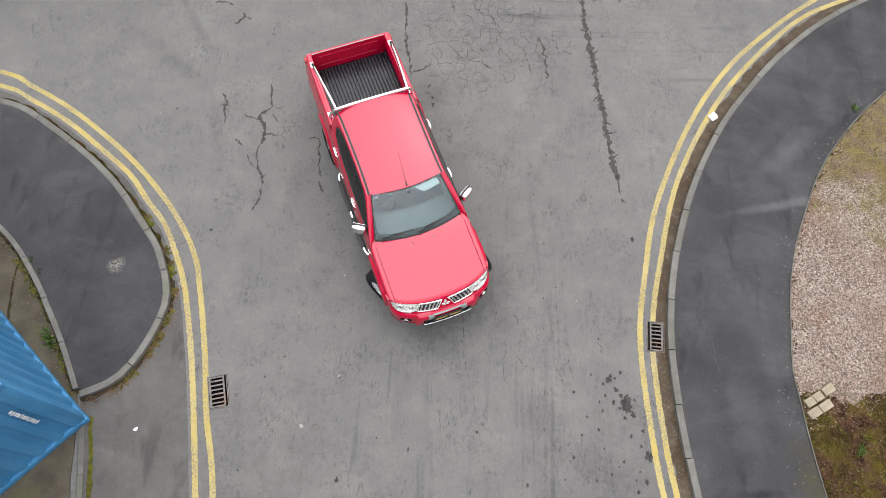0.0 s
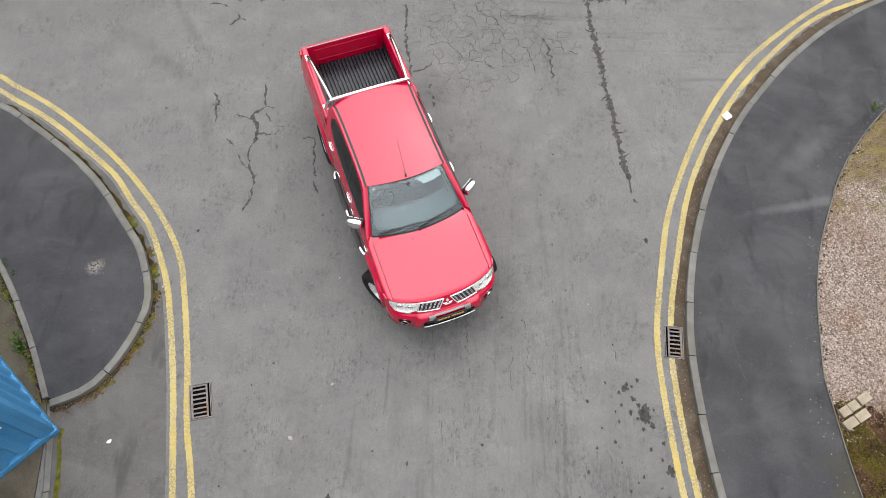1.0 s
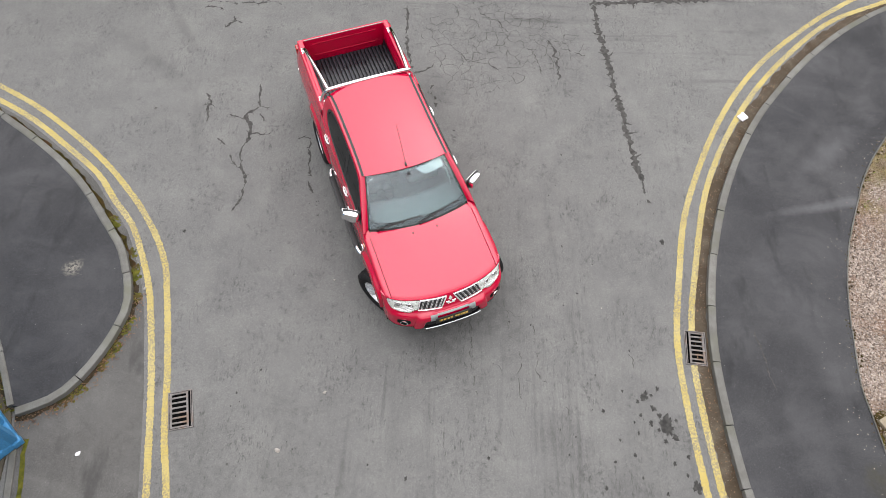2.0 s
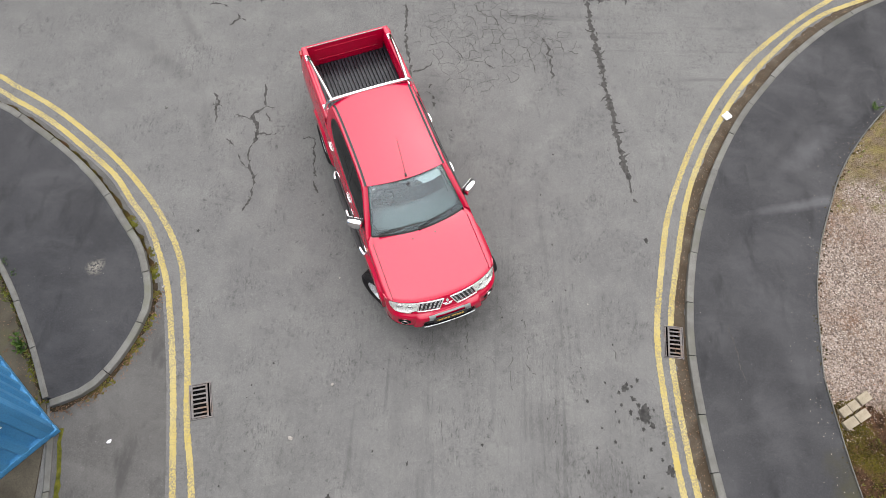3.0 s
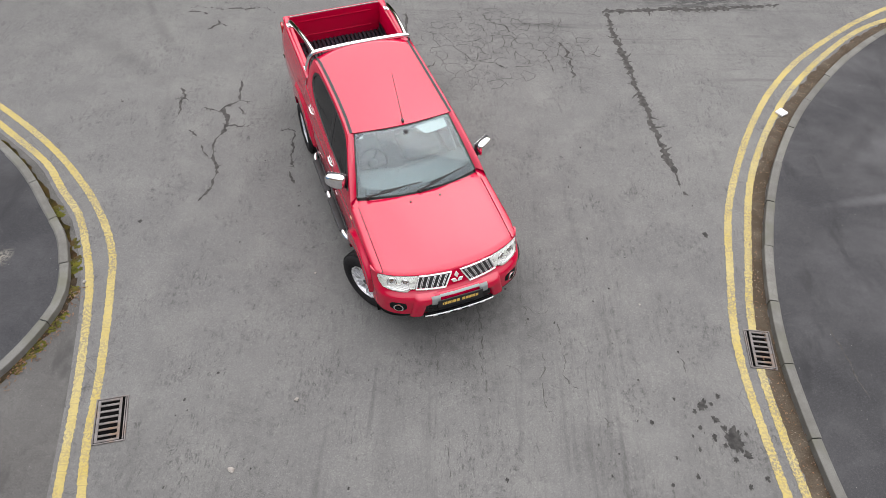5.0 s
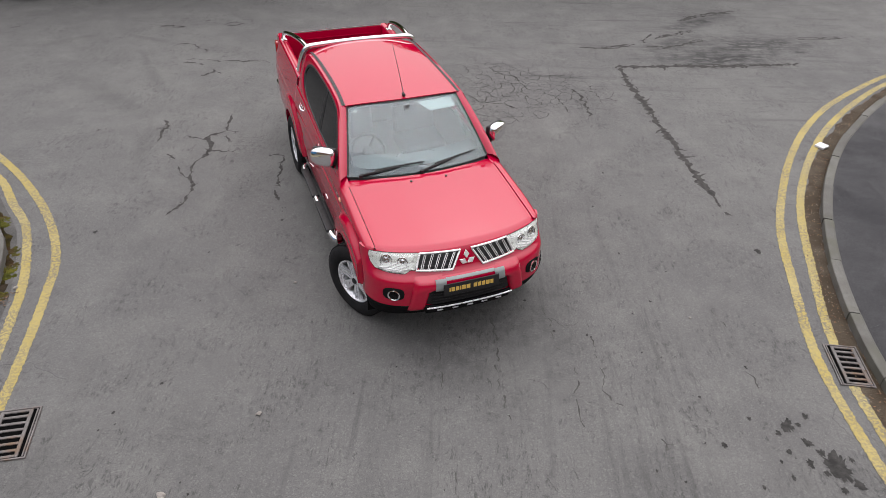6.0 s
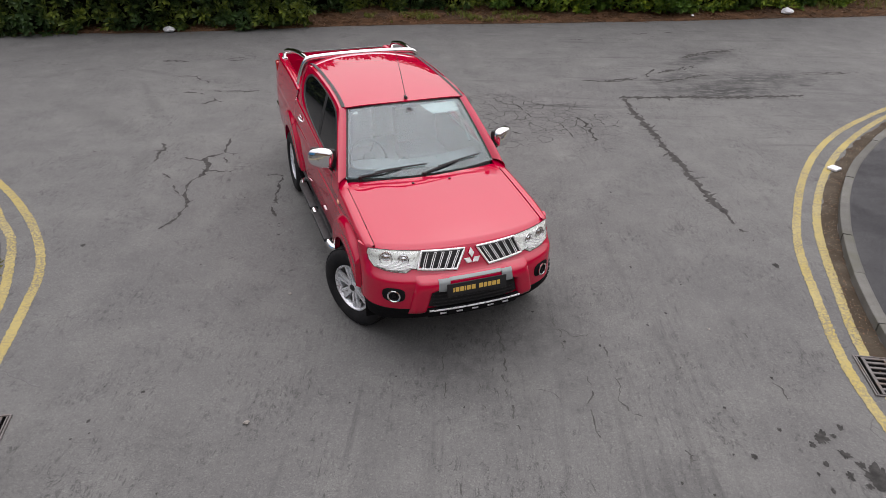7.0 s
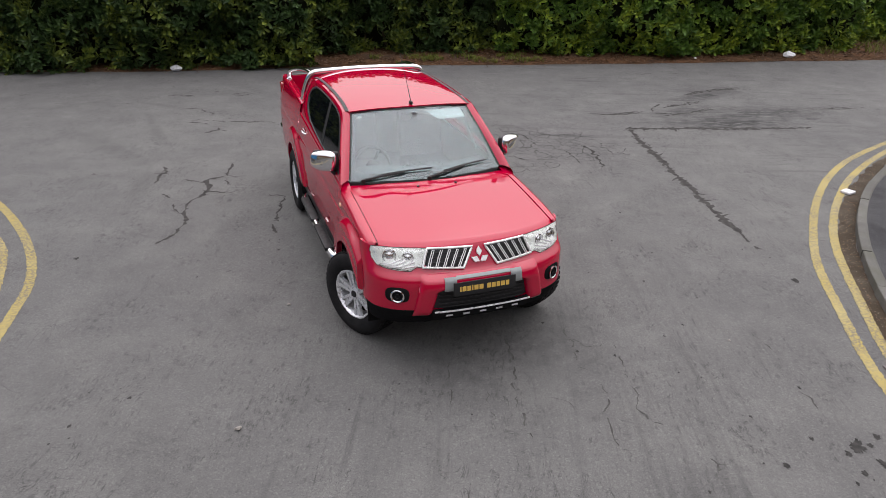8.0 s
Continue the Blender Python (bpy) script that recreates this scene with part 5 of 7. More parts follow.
cowl_x = lambda y: -0.385 - 0.14 * (abs(y) / 0.76) ** 2


def hood_place(u, v):
    y = -0.757 + 1.514 * v
    x0, x1 = front_edge(y), cowl_x(y) + 0.012
    x = x0 + (x1 - x0) * u
    z = hood_z(x, y) - 0.028 * (1 - smooth(0, 0.05, u)) - 0.006 * smooth(0.735, 0.757, abs(y))
    return (x, y, z)


hood = part("hood", sheet(40, 44, hood_place, -0.012), PAINT, truck)
for y in (-0.17, 0.19):
    part("washer_jet", box(-0.27, y, hood_z(-0.27, y) + 0.005, 0.022, 0.02, 0.012, 0.004), BLACK, truck)


# roof, with dark drip strips
def roof_place(u, v):
    x = -1.09 - 1.63 * u
    q = 2 * v - 1
    e = gh_y(roof_line(x)) + 0.001
    y = q * e
    xx = x + 0.105 * (1 - q * q) * (1 - smooth(0.0, 0.35, u)) - 0.04 * (1 - abs(q) ** 6) * smooth(0.8, 1, u)
    crest = 1.785 - (0.037 * (1 - u / 0.55) ** 2 if u < 0.55 else 0.028 * ((u - 0.55) / 0.45) ** 2)
    z = roof_line(x) + (crest - roof_line(x)) * (1 - abs(q) ** 2.6)
    return (xx, y, z)


part("roof", sheet(36, 30, roof_place, -0.01), PAINT, truck)
for s in (1, -1):
    pts = []
    for k in range(31):
        u = 0.0 + 0.99 * k / 30
        x = -1.09 - 1.63 * u
        e = gh_y(roof_line(x)) - 0.045
        p = roof_place(u, 0.5 + 0.5 * (e / (gh_y(roof_line(x)) + 0.001)))
        pts.append((p[0], s * p[1], p[2] + 0.004))
    bm = bmesh.new()
    sheet(30, 3, lambda u, v: Vector(pts[round(u * 30)]) + Vector((0, (v - 0.5) * 0.034, 0.004 * (1 - abs(2 * v - 1)) - 0.002 * s * (v - 0.5))), bm=bm)
    part("roof_strip", bm, BLACK, truck, "matt dark drip strip")

# back wall of the cab
part("cab_back", sheet(14, 12, lambda u, v: (-2.735 - 0.03 * (1 - (2 * v - 1) ** 2), (2 * v - 1) * (0.62 + 0.17 * (1 - u)), 0.95 + (0.67 + 0.07 * (1 - (2 * v - 1) ** 2)) * u), 0.012), PAINT, truck)
part("rear_window", sheet(6, 10, lambda u, v: (-2.775, (2 * v - 1) * (0.60 - 0.06 * u), 1.30 + 0.34 * u), 0.006), TINT, truck)


# windscreen with black border, pillars beside it
def screen_place(u, v, out=0.0):
    q = 2 * v - 1
    b = Vector((-0.405 - 0.13 * q * q, 0.742 * q, 1.228))
    t = Vector((-0.985 - 0.105 * q * q, 0.585 * q, 1.730 - 0.028 * q * q))
    p = b.lerp(t, u)
    return p + Vector((0.55, 0, 0.62)) * (0.035 * u * (1 - u) * 4 * 0.6 + out)


part("windscreen", sheet(16, 26, lambda u, v: screen_place(-0.015 + 1.02 * u, v), 0.005), SCREEN, truck, "clear windscreen that mirrors a pale sky").visible_shadow = False


def screen_border():
    """The dark printed band behind the glass: straight outside, with rounded inner corners."""
    bm = bmesh.new()
    rows = []
    n = 96
    for k in range(n):
        a = 2 * math.pi * k / n
        c, d = math.cos(a), math.sin(a)
        far_r = 1 / max(abs(c), abs(d))
        near_r = (abs(c) ** 9 + abs(d) ** 9) ** (-1 / 9)
        row = []
        for f in (0.0, 0.5, 1.0):
            o, i = (0.5 + 0.5 * far_r * c, 0.49 + 0.505 * far_r * d), (0.5 + 0.467 * near_r * c, 0.525 + 0.438 * near_r * d)
            v, u = o[0] + (i[0] - o[0]) * f, o[1] + (i[1] - o[1]) * f
            row.append(bm.verts.new(screen_place(u, v, -0.009)))
        rows.append(row)
    for k in range(n):
        a, b = rows[k], rows[(k + 1) % n]
        for j in range(2):
            bm.faces.new((a[j], b[j], b[j + 1], a[j + 1]))
    part("windscreen_border", bm, FRIT, truck, "dark printed windscreen border")


screen_border()
bm = bmesh.new()
for v0 in (0.0, 0.989):
    sheet(16, 2, lambda u, v: screen_place(u, v0 + 0.011 * v, 0.004), bm=bm)
sheet(2, 30, lambda u, v: screen_place(0.99 + 0.02 * u, v, 0.004), bm=bm)
part("windscreen_seal", bm, BLACK, truck, "thin black rubber seal")
a_line = curve_through(OUTER[:5], 0.05)
for s in (1, -1):
    def pillar(u, v):
        k = u * (len(a_line) - 1)
        x, z = np.interp(k, range(len(a_line)), a_line[:, 0]), np.interp(k, range(len(a_line)), a_line[:, 1])
        a = Vector((x, gh_y(z) + 0.001, z))
        b = screen_place(u, 1.0)
        p = a.lerp(b, v) + Vector((0.5, 0.3, 0.5)) * 0.035 * v * (1 - v) * 4 * 0.5
        return (p.x, s * p.y, p.z)
    part("windscreen_pillar", sheet(14, 5, pillar, -0.006), PAINT, truck)

for s in (1, -1):
    part("pillar_foot", sheet(6, 4, lambda u, v: (-0.40 - 0.24 * u, s * (0.742 + 0.095 * v), 1.180 + 0.040 * smooth(0, 1, u) + 0.004 * math.sin(math.pi * v) - 0.016 * v), 0.01), PAINT, truck)
# scuttle below the screen, wipers
part("scuttle", sheet(4, 24, lambda u, v: (cowl_x(1.5 * (v - 0.5)) + 0.02 - 0.10 * u, 1.44 * (v - 0.5), 1.178 + 0.045 * u - 0.01 * abs(2 * v - 1)), -0.01), BLACK, truck)
for y0, y1 in ((-0.62, 0.02), (-0.02, 0.58)):
    lift = Vector((0.02, 0, 0.022))
    base = Vector((cowl_x(y0) - 0.0, y0, 1.215))
    tip = screen_place(0.10, 0.5 + y1 / 1.43) + lift
    mid = screen_place(0.075, 0.5 + (y0 * 0.4 + y1 * 0.6) / 1.43) + lift
    bm = tube([base + Vector((0, 0, 0.02)), base.lerp(mid, 0.5) + Vector((0.012, 0, 0.02)), mid], [0.012, 0.009, 0.007], 8)
    tube([base + Vector((0, 0, -0.02)), base + Vector((0, 0, 0.03))], 0.02, 10, bm)
    arm = part("wiper_arm", bm, BLACK, truck)
    a = screen_place(0.055, 0.5 + (y0 * 0.75 + y1 * 0.25) / 1.43) + lift * 0.7
    blade = [a.lerp(tip, k / 6) + Vector((0.006, 0, 0.006)) * math.sin(math.pi * k / 6) for k in range(7)]
    part("blade", tube(blade, 0.0075, 6), BLACK, arm)

# inside of the cab
cabin = part("cabin_floor", box(-1.55, 0, 0.72, 2.2, 1.5, 0.05), DARKCABIN, truck)
part("cabin_lining", sheet(8, 12, lambda u, v: (-1.15 - 1.5 * u, 1.16 * (v - 0.5), 1.66 + 0.02 * (1 - abs(2 * v - 1))), 0.01), CABIN, truck, "pale grey headlining")
for s in (1, -1):
    part("door_lining", sheet(10, 4, lambda u, v: (-0.55 - 2.05 * u, s * 0.78, 0.74 + 0.49 * v), 0.02), DARKCABIN, truck)


def dash_place(u, v):
    y = 1.46 * (v - 0.5)
    x = cowl_x(y) - 0.03 - 0.52 * u
    return (x, y, 1.19 - 0.02 * u + 0.03 * smooth(0.45, 0.8, u) * smooth(0.30, 0.10, abs(y + 0.36)) - 0.5 * smooth(0.93, 1.0, u))


part("dashboard", sheet(16, 20, dash_place, 0.01), CABIN, truck, "grey padded dashboard")
# nine small pale blocks in an arc on top of the dashboard
for k in range(9):
    a = math.pi * (0.04 + 0.92 * k / 8)
    part("dash_bead", box(-0.80 - 0.10 * math.sin(a), 0.055 - 0.20 * math.cos(a), 1.203, 0.013, 0.026, 0.012, 0.004, turn=pose(0, 0, 0, 0, 0, 35 * math.cos(a))), VISOR, truck, "small pale block, one of an arc on the dashboard")
for y in (-0.37, 0.37):
    seat = part("seat", box(-1.62, y, 0.90, 0.52, 0.50, 0.18, 0.06, segments=3), CABIN, truck, "grey cloth seat")
    part("backrest", box(-1.90, y, 1.18, 0.16, 0.48, 0.56, 0.06, segments=3, turn=pose(0, 0, 0, 0, -14, 0)), CABIN, seat)
    part("headrest", box(-1.99, y, 1.52, 0.10, 0.26, 0.17, 0.04, segments=3), CABIN, seat)
bench = part("rear_bench", box(-2.52, 0, 1.10, 0.16, 1.3, 0.6, 0.06, segments=3), DARKCABIN, truck)
wheel_at = pose(-1.13, -0.37, 1.13, 0, 64, 0)
bm = bmesh.new()
ring = [wheel_at @ Vector((0.185 * math.cos(a), 0.185 * math.sin(a), 0)) for a in (2 * math.pi * k / 36 for k in range(36))]
tube(ring + [ring[0]], 0.016, 8, bm, caps=False)
for a in (0.5, 2.64, 4.71):
    tube([wheel_at @ Vector((0.04 * math.cos(a), 0.04 * math.sin(a), -0.02)), wheel_at @ Vector((0.18 * math.cos(a), 0.18 * math.sin(a), 0))], 0.014, 6, bm)
bmesh.ops.create_uvsphere(bm, u_segments=14, v_segments=8, radius=0.065, matrix=wheel_at @ Matrix.Diagonal((1, 1, 0.5, 1)))
part("steering_wheel", bm, BLACK, truck)
part("cabin_mirror", box(-1.03, 0.0, 1.625, 0.025, 0.22, 0.065, 0.015), BLACK, truck)
part("mirror_mount", box(-0.935, 0.0, 1.665, 0.05, 0.055, 0.05, 0.012, turn=pose(0, 0, 0, 0, 42, 0)), BLACK, truck)


def screen_patch(name, u0, u1, v0, v1, material, label, cut=0.0):
    def place(u, v):
        return screen_place(u0 + (u1 - u0) * u, v0 + cut * (1 - u) + (v1 - v0 - cut * (1 - u)) * v, -0.014)
    return part(name, sheet(4, 8, place, 0.0015), material, truck, label)


screen_patch("sun_strip", 0.80, 0.955, 0.60, 0.93, VISOR, "pale sun visor behind the glass", 0.09)
part("grab_handle", tube([(-0.80, 0.60, 1.33), (-0.92, 0.585, 1.43), (-1.02, 0.565, 1.52)], 0.014, 8), CABIN, truck, "pale pillar grab handle")
screen_patch("sticker", 0.895, 0.93, 0.052, 0.088, WHITE, "small white windscreen sticker")

# aerial on the roof
aerial = part("aerial_base", box(-1.035, 0.0, 1.768, 0.055, 0.028, 0.03, 0.01, segments=3), BLACK, truck)
part("rod", tube([(-1.03, 0, 1.77), (-1.20, 0.004, 1.95), (-1.42, 0.008, 2.16)], [0.004, 0.0032, 0.0025], 6), BLACK, aerial)

# front: skin, bumper, lamps, grille
part("front_panel", sheet(60, 26, lambda u, v: on_nose(NOSE_W * math.sin(math.pi * (u - 0.5)), 0.585 + (1.072 - 0.585) * v), -0.02), PAINT, truck)
part("lower_valance", sheet(48, 6, lambda u, v: on_nose(0.995 * NOSE_W * math.sin(math.pi * (u - 0.5)), 0.43 + 0.165 * v, 0.004 - 0.05 * (1 - v)), -0.02), DULLBLACK, truck, "black plastic lower valance")


def nose_quad(name, corners, material, out, thick, parent=truck, nu=10, nv=6, bulge=0.0, label="", edge=0.0):
    """A panel on the nose between four (y, z) corners: bottom inner, bottom outer, top outer, top inner."""
    a, b, c, d = (Vector((*q, 0)) for q in corners)

    def place(u, v):
        p = a.lerp(b, u).lerp(d.lerp(c, u), v)
        ease = (1 - abs(2 * u - 1) ** 6) * (1 - abs(2 * v - 1) ** 6)
        return on_nose(p.x, p.y, out * (edge + (1 - edge) * ease) + bulge * (1 - (2 * u - 1) ** 2) * (1 - (2 * v - 1) ** 2))
    return part(name, sheet(nu, nv, place, -thick), material, parent, label)


def nose_poly(name, outline, material, out, thick, parent=truck, label=""):
    """A domed panel on the nose inside a closed (y, z) outline."""
    edge = []
    for (y0, z0), (y1, z1) in zip(outline, outline[1:] + outline[:1]):
        edge += [(y0 + (y1 - y0) * k / 4, z0 + (z1 - z0) * k / 4) for k in range(4)]
    cy, cz = sum(q[0] for q in edge) / len(edge), sum(q[1] for q in edge) / len(edge)
    return part(name, sheet(len(edge), 6, lambda u, v: on_nose(cy + (edge[round(u * len(edge)) % len(edge)][0] - cy) * max(v, 0.001), cz + (edge[round(u * len(edge)) % len(edge)][1] - cz) * max(v, 0.001), out * (1 - v ** 6) + 0.003), -thick, closed=True), material, parent, label)


def nose_loop(corners, out, radius, bm=None):
    """A bead round a closed outline on the nose."""
    pts = []
    for (y0, z0), (y1, z1) in zip(corners, corners[1:] + corners[:1]):
        for k in range(8):
            pts.append(on_nose(y0 + (y1 - y0) * k / 8, z0 + (z1 - z0) * k / 8, out))
    return tube(pts + pts[:2], radius, 6, bm, caps=False)


for s in (1, -1):
    # headlamp: bowl behind, two round projectors, clear cover with a notched lower edge
    shape = [(y * s, z) for y, z in ((0.472, 0.932), (0.505, 0.936), (0.56, 0.908), (0.64, 0.912), (0.72, 0.920), (0.79, 0.936), (0.815, 0.975), (0.822, 1.030), (0.812, 1.064), (0.74, 1.070), (0.60, 1.069), (0.50, 1.067), (0.412, 1.063), (0.440, 1.000))]
    lamp = nose_poly("headlamp", shape, LAMPBOWL, 0.004, 0.004, label="clear headlamp with bright reflectors")
    for y, z, r in ((0.690 * s, 1.008, 0.056), (0.560 * s, 1.002, 0.047)):
        p = on_nose(y, z, 0.006)
        m = Matrix.Translation(p) @ pose(0, 0, 0, 0, -8, 24 * s)
        bm = lathe([(r, 0.0), (r, 0.014), (r * 0.88, 0.016), (r * 0.80, 0.002), (r * 0.62, 0.001), (r * 0.56, 0.010), (r * 0.3, 0.017), (0.001, 0.019)], 28, "z")
        bmesh.ops.transform(bm, matrix=m @ pose(0, 0, 0, 0, 90, 0), verts=bm.verts)
        part("projector", bm, CHROME, lamp, "chrome ringed projector")
    for k in range(4):
        part("lamp_step", tube([on_nose((0.50 + 0.015 * k) * s, 0.948 + 0.022 * k, 0.010), on_nose((0.60 + 0.03 * k) * s, 0.930 + 0.008 * k, 0.010), on_nose((0.70 + 0.02 * k) * s, 0.932 + 0.006 * k, 0.010)], 0.006, 6), BRIGHT, lamp)
    nose_poly("lens", shape, LENS, 0.028, 0.006, lamp, "clear plastic cover").visible_shadow = False
    part("lamp_seal", nose_loop(shape, 0.002, 0.003), BLACK, lamp)

    # half of the grille: black mesh, chrome surround, bright uprights
    quad = [(0.143 * s, 0.913), (0.462 * s, 0.937), (0.408 * s, 1.066), (0.052 * s, 1.058)]
    grille = nose_quad("grille", quad, BLACK, 0.006, 0.008, label="black grille with chrome surround and uprights")
    part("surround", nose_loop(quad, 0.016, 0.010), BRIGHT, grille, "chrome surround")
    for k in range(3):
        f = (k + 1) / 4
        part("cross_bar", tube([on_nose(quad[0][0] + (quad[3][0] - quad[0][0]) * f + (quad[1][0] - quad[0][0]) * g * (1 - f) + (quad[2][0] - quad[3][0]) * g * f, (quad[0][1] * (1 - g) + quad[1][1] * g) * (1 - f) + (quad[3][1] * (1 - g) + quad[2][1] * g) * f, 0.012) for g in (0.03, 0.25, 0.5, 0.75, 0.97)], 0.005, 6), BLACK, grille)
    for k in range(5):
        g = (k + 0.75) / 5.5
        lo = (quad[0][0] + (quad[1][0] - quad[0][0]) * g, quad[0][1] + (quad[1][1] - quad[0][1]) * g)
        hi = (quad[3][0] + (quad[2][0] - quad[3][0]) * g, quad[3][1] + (quad[2][1] - quad[3][1]) * g)
        at = lambda f, side: on_nose(lo[0] + (hi[0] - lo[0]) * f + side * 0.0078, lo[1] + (hi[1] - lo[1]) * f, 0.022)
        pts = [at(f, -1) for f in (0.08, 0.3, 0.5, 0.7, 0.92)] + [at(f, 1) for f in (0.92, 0.7, 0.5, 0.3, 0.08)]
        part("upright", tube(pts + pts[:2], 0.0040, 6, caps=False), BRIGHT, grille, "chrome upright with a dark slot")

    # fog lamp in a black recess
    fog = nose_poly("fog_lamp", [((0.672 + 0.086 * math.copysign(abs(math.cos(a)) ** 0.7, math.cos(a))) * s, 0.731 + 0.066 * math.copysign(abs(math.sin(a)) ** 0.7, math.sin(a))) for a in (2 * math.pi * k / 16 for k in range(16))], DULLBLACK, 0.006, 0.008, label="round fog lamp in a black surround")
    p = on_nose(0.670 * s, 0.728, 0.008)
    turn = Matrix.Translation(p) @ pose(0, 0, 0, 0, 0, 30 * s) @ pose(0, 0, 0, 0, 90, 0)
    bm = lathe([(0.056, 0.0), (0.057, 0.014), (0.050, 0.018), (0.043, 0.013), (0.043, -0.004)], 28, "z")
    bmesh.ops.transform(bm, matrix=turn, verts=bm.verts)
    part("ring", bm, CHROME, fog, "chrome ring")
    bm = lathe([(0.022, 0.002), (0.020, 0.008), (0.010, 0.014), (0.001, 0.016)], 20, "z")
    bmesh.ops.transform(bm, matrix=turn, verts=bm.verts)
    part("bulb_glass", bm, TINT, fog, "dark glass lens")

    # red bumper horn beside the air intake
    def horn(u, v):
        z = 0.540 + 0.350 * v
        a = lerp_table([(0.54, 0.418), (0.70, 0.378), (0.765, 0.362), (0.785, 0.29), (0.80, 0.25), (0.90, 0.25)], z)
        b = lerp_table([(0.54, 0.562), (0.80, 0.515), (0.87, 0.495), (0.90, 0.48)], z)
        ease = (1 - abs(2 * u - 1) ** 5) * (1 - abs(2 * v - 1) ** 8)
        return on_nose(s * (a + (b - a) * u), z, 0.004 + 0.043 * ease)
    part("bumper_horn", sheet(16, 26, horn, 0.03), PAINT, truck)

nose_quad("air_intake", [(-0.42, 0.59), (0.42, 0.59), (0.36, 0.80), (-0.36, 0.80)], BLACK, 0.006, 0.01, nu=20, label="black mesh air intake")
for k in range(4):
    z = 0.62 + 0.035 * k
    part("intake_slat", tube([on_nose(-0.36 + 0.72 * j / 12, z, 0.012) for j in range(13)], 0.006, 6), BLACK, truck)
nose_quad("bumper_beam", [(-0.29, 0.80), (0.29, 0.80), (0.29, 0.885), (-0.29, 0.885)], PAINT, 0.040, 0.04, nu=20, edge=0.5)
nose_quad("skid_plate", [(-0.40, 0.495), (0.40, 0.495), (0.42, 0.60), (-0.42, 0.60)], DULLBLACK, 0.045, 0.04, nu=20, edge=0.5, label="black lower bumper lip")
part("skid_bar", tube([on_nose(-0.40 + 0.80 * j / 16, 0.600, 0.055) for j in range(17)], 0.0075, 8), SILVER, truck, "thin bright strip")
for y in (-0.28, -0.14, 0.0, 0.14, 0.28):
    p = on_nose(y, 0.55, 0.046)
    part("skid_slot", box(p.x, p.y, p.z, 0.01, 0.055, 0.014, 0.003), SILVER, truck)
for s in (1, -1):
    nose_quad("plate_bracket", [(0.235 * s, 0.775), (0.325 * s, 0.775), (0.320 * s, 0.878), (0.225 * s, 0.878)], GREYTRIM, 0.052, 0.03, nu=6, edge=0.92, label="silver grey corner trim")
nose_quad("plate_trim", [(-0.225, 0.862), (0.225, 0.862), (0.225, 0.882), (-0.225, 0.882)], GREYTRIM, 0.050, 0.03, nu=20, edge=0.9, label="silver grey strip above the plate")
plate_turn = pose(0.945, -0.008, 0.797, 0, -6, 0)
plate = part("number_plate", box(0, 0, 0, 0.012, 0.525, 0.112, 0.004, turn=None), BLACK, truck, "black show plate with gold lettering bars")
plate.matrix_local = plate_turn
y0 = -0.212
for w in (0.011, 0.032, 0.031, 0.011, 0.034, 0.034, 0, 0.033, 0.030, 0.029, 0.034, 0.028):
    if w:
        part("lettering_bar", box(0.0065, y0 + w / 2, 0, 0.003, w, 0.040), GOLD, plate)
    y0 += (w + 0.0085) if w else 0.024
# maker's emblem as three plain lozenges
emblem = None
for k, (dy, dz, a) in enumerate(((0, 0.040, 0), (-0.0346, -0.020, 60), (0.0346, -0.020, -60))):
    bm = bmesh.new()
    loz = [(0, 0.046), (0.027, 0), (0, -0.040), (-0.027, 0)]
    ca, sa = math.cos(radians(a)), math.sin(radians(a))
    lo = [bm.verts.new((0, dy + y * ca - z * sa, dz + y * sa + z * ca)) for y, z in loz]
    hi = [bm.verts.new((0.008, dy + 0.8 * (y * ca - z * sa), dz + 0.8 * (y * sa + z * ca))) for y, z in loz]
    for i in range(4):
        bm.faces.new((lo[i], lo[(i + 1) % 4], hi[(i + 1) % 4], hi[i]))
    bm.faces.new(hi)
    o = part("emblem", bm, BRIGHT, truck, "chrome lozenge", sharp=10)
    o.matrix_local = pose(nose_x(0, 0.975) + 0.014, 0, 0.978, 0, -26, 0)


# load bed
bed_floor_z = 0.95
bm = bmesh.new()
rib_at = []
for k in range(22):
    for t, h in ((0.0, 0.0), (0.34, 0.0), (0.42, 0.042), (0.92, 0.042)):
        if k + t < 21.3:
            rib_at.append(((k + t) / 21.22, h))
rows = [[bm.verts.new((-2.80 - 1.46 * u, 1.36 * (min(1.0, q) - 0.5), bed_floor_z + h * (1 if 0.01 < u < 0.99 else 0.0))) for q, h in rib_at] for u in (0, 0.03, 0.5, 0.97, 1.0)]
for a, b in zip(rows, rows[1:]):
    for k in range(len(a) - 1):
        bm.faces.new((a[k], b[k], b[k + 1], a[k + 1]))
for side in (1, -1):
    sheet(12, 3, lambda u, v: (-2.80 - 1.46 * u, side * (0.672 - 0.03 * (1 - v) ** 2), bed_floor_z + 0.13 * v), bm=bm)
part("bed_liner", bm, LINER, truck, "ribbed black load-bed liner", smooth=False)
part("bed_front", box(-2.79, 0, 1.17, 0.03, 1.37, 0.45, 0.01), PAINT, truck)
gate = part("tailgate", box(TAIL + 0.035, 0, 1.13, 0.055, 1.40, 0.55, 0.018, segments=3), PAINT, truck, "red tailgate, shut")
part("cap", box(TAIL + 0.058, 0, 1.408, 0.012, 1.34, 0.012, 0.004), GREYTRIM, gate, "thin grey strip along the inner edge")
for k in (-1, 1):
    part("gate_rib", box(TAIL + 0.064, 0, 1.18 + 0.12 * k, 0.012, 1.1, 0.02, 0.005), PAINT, gate)
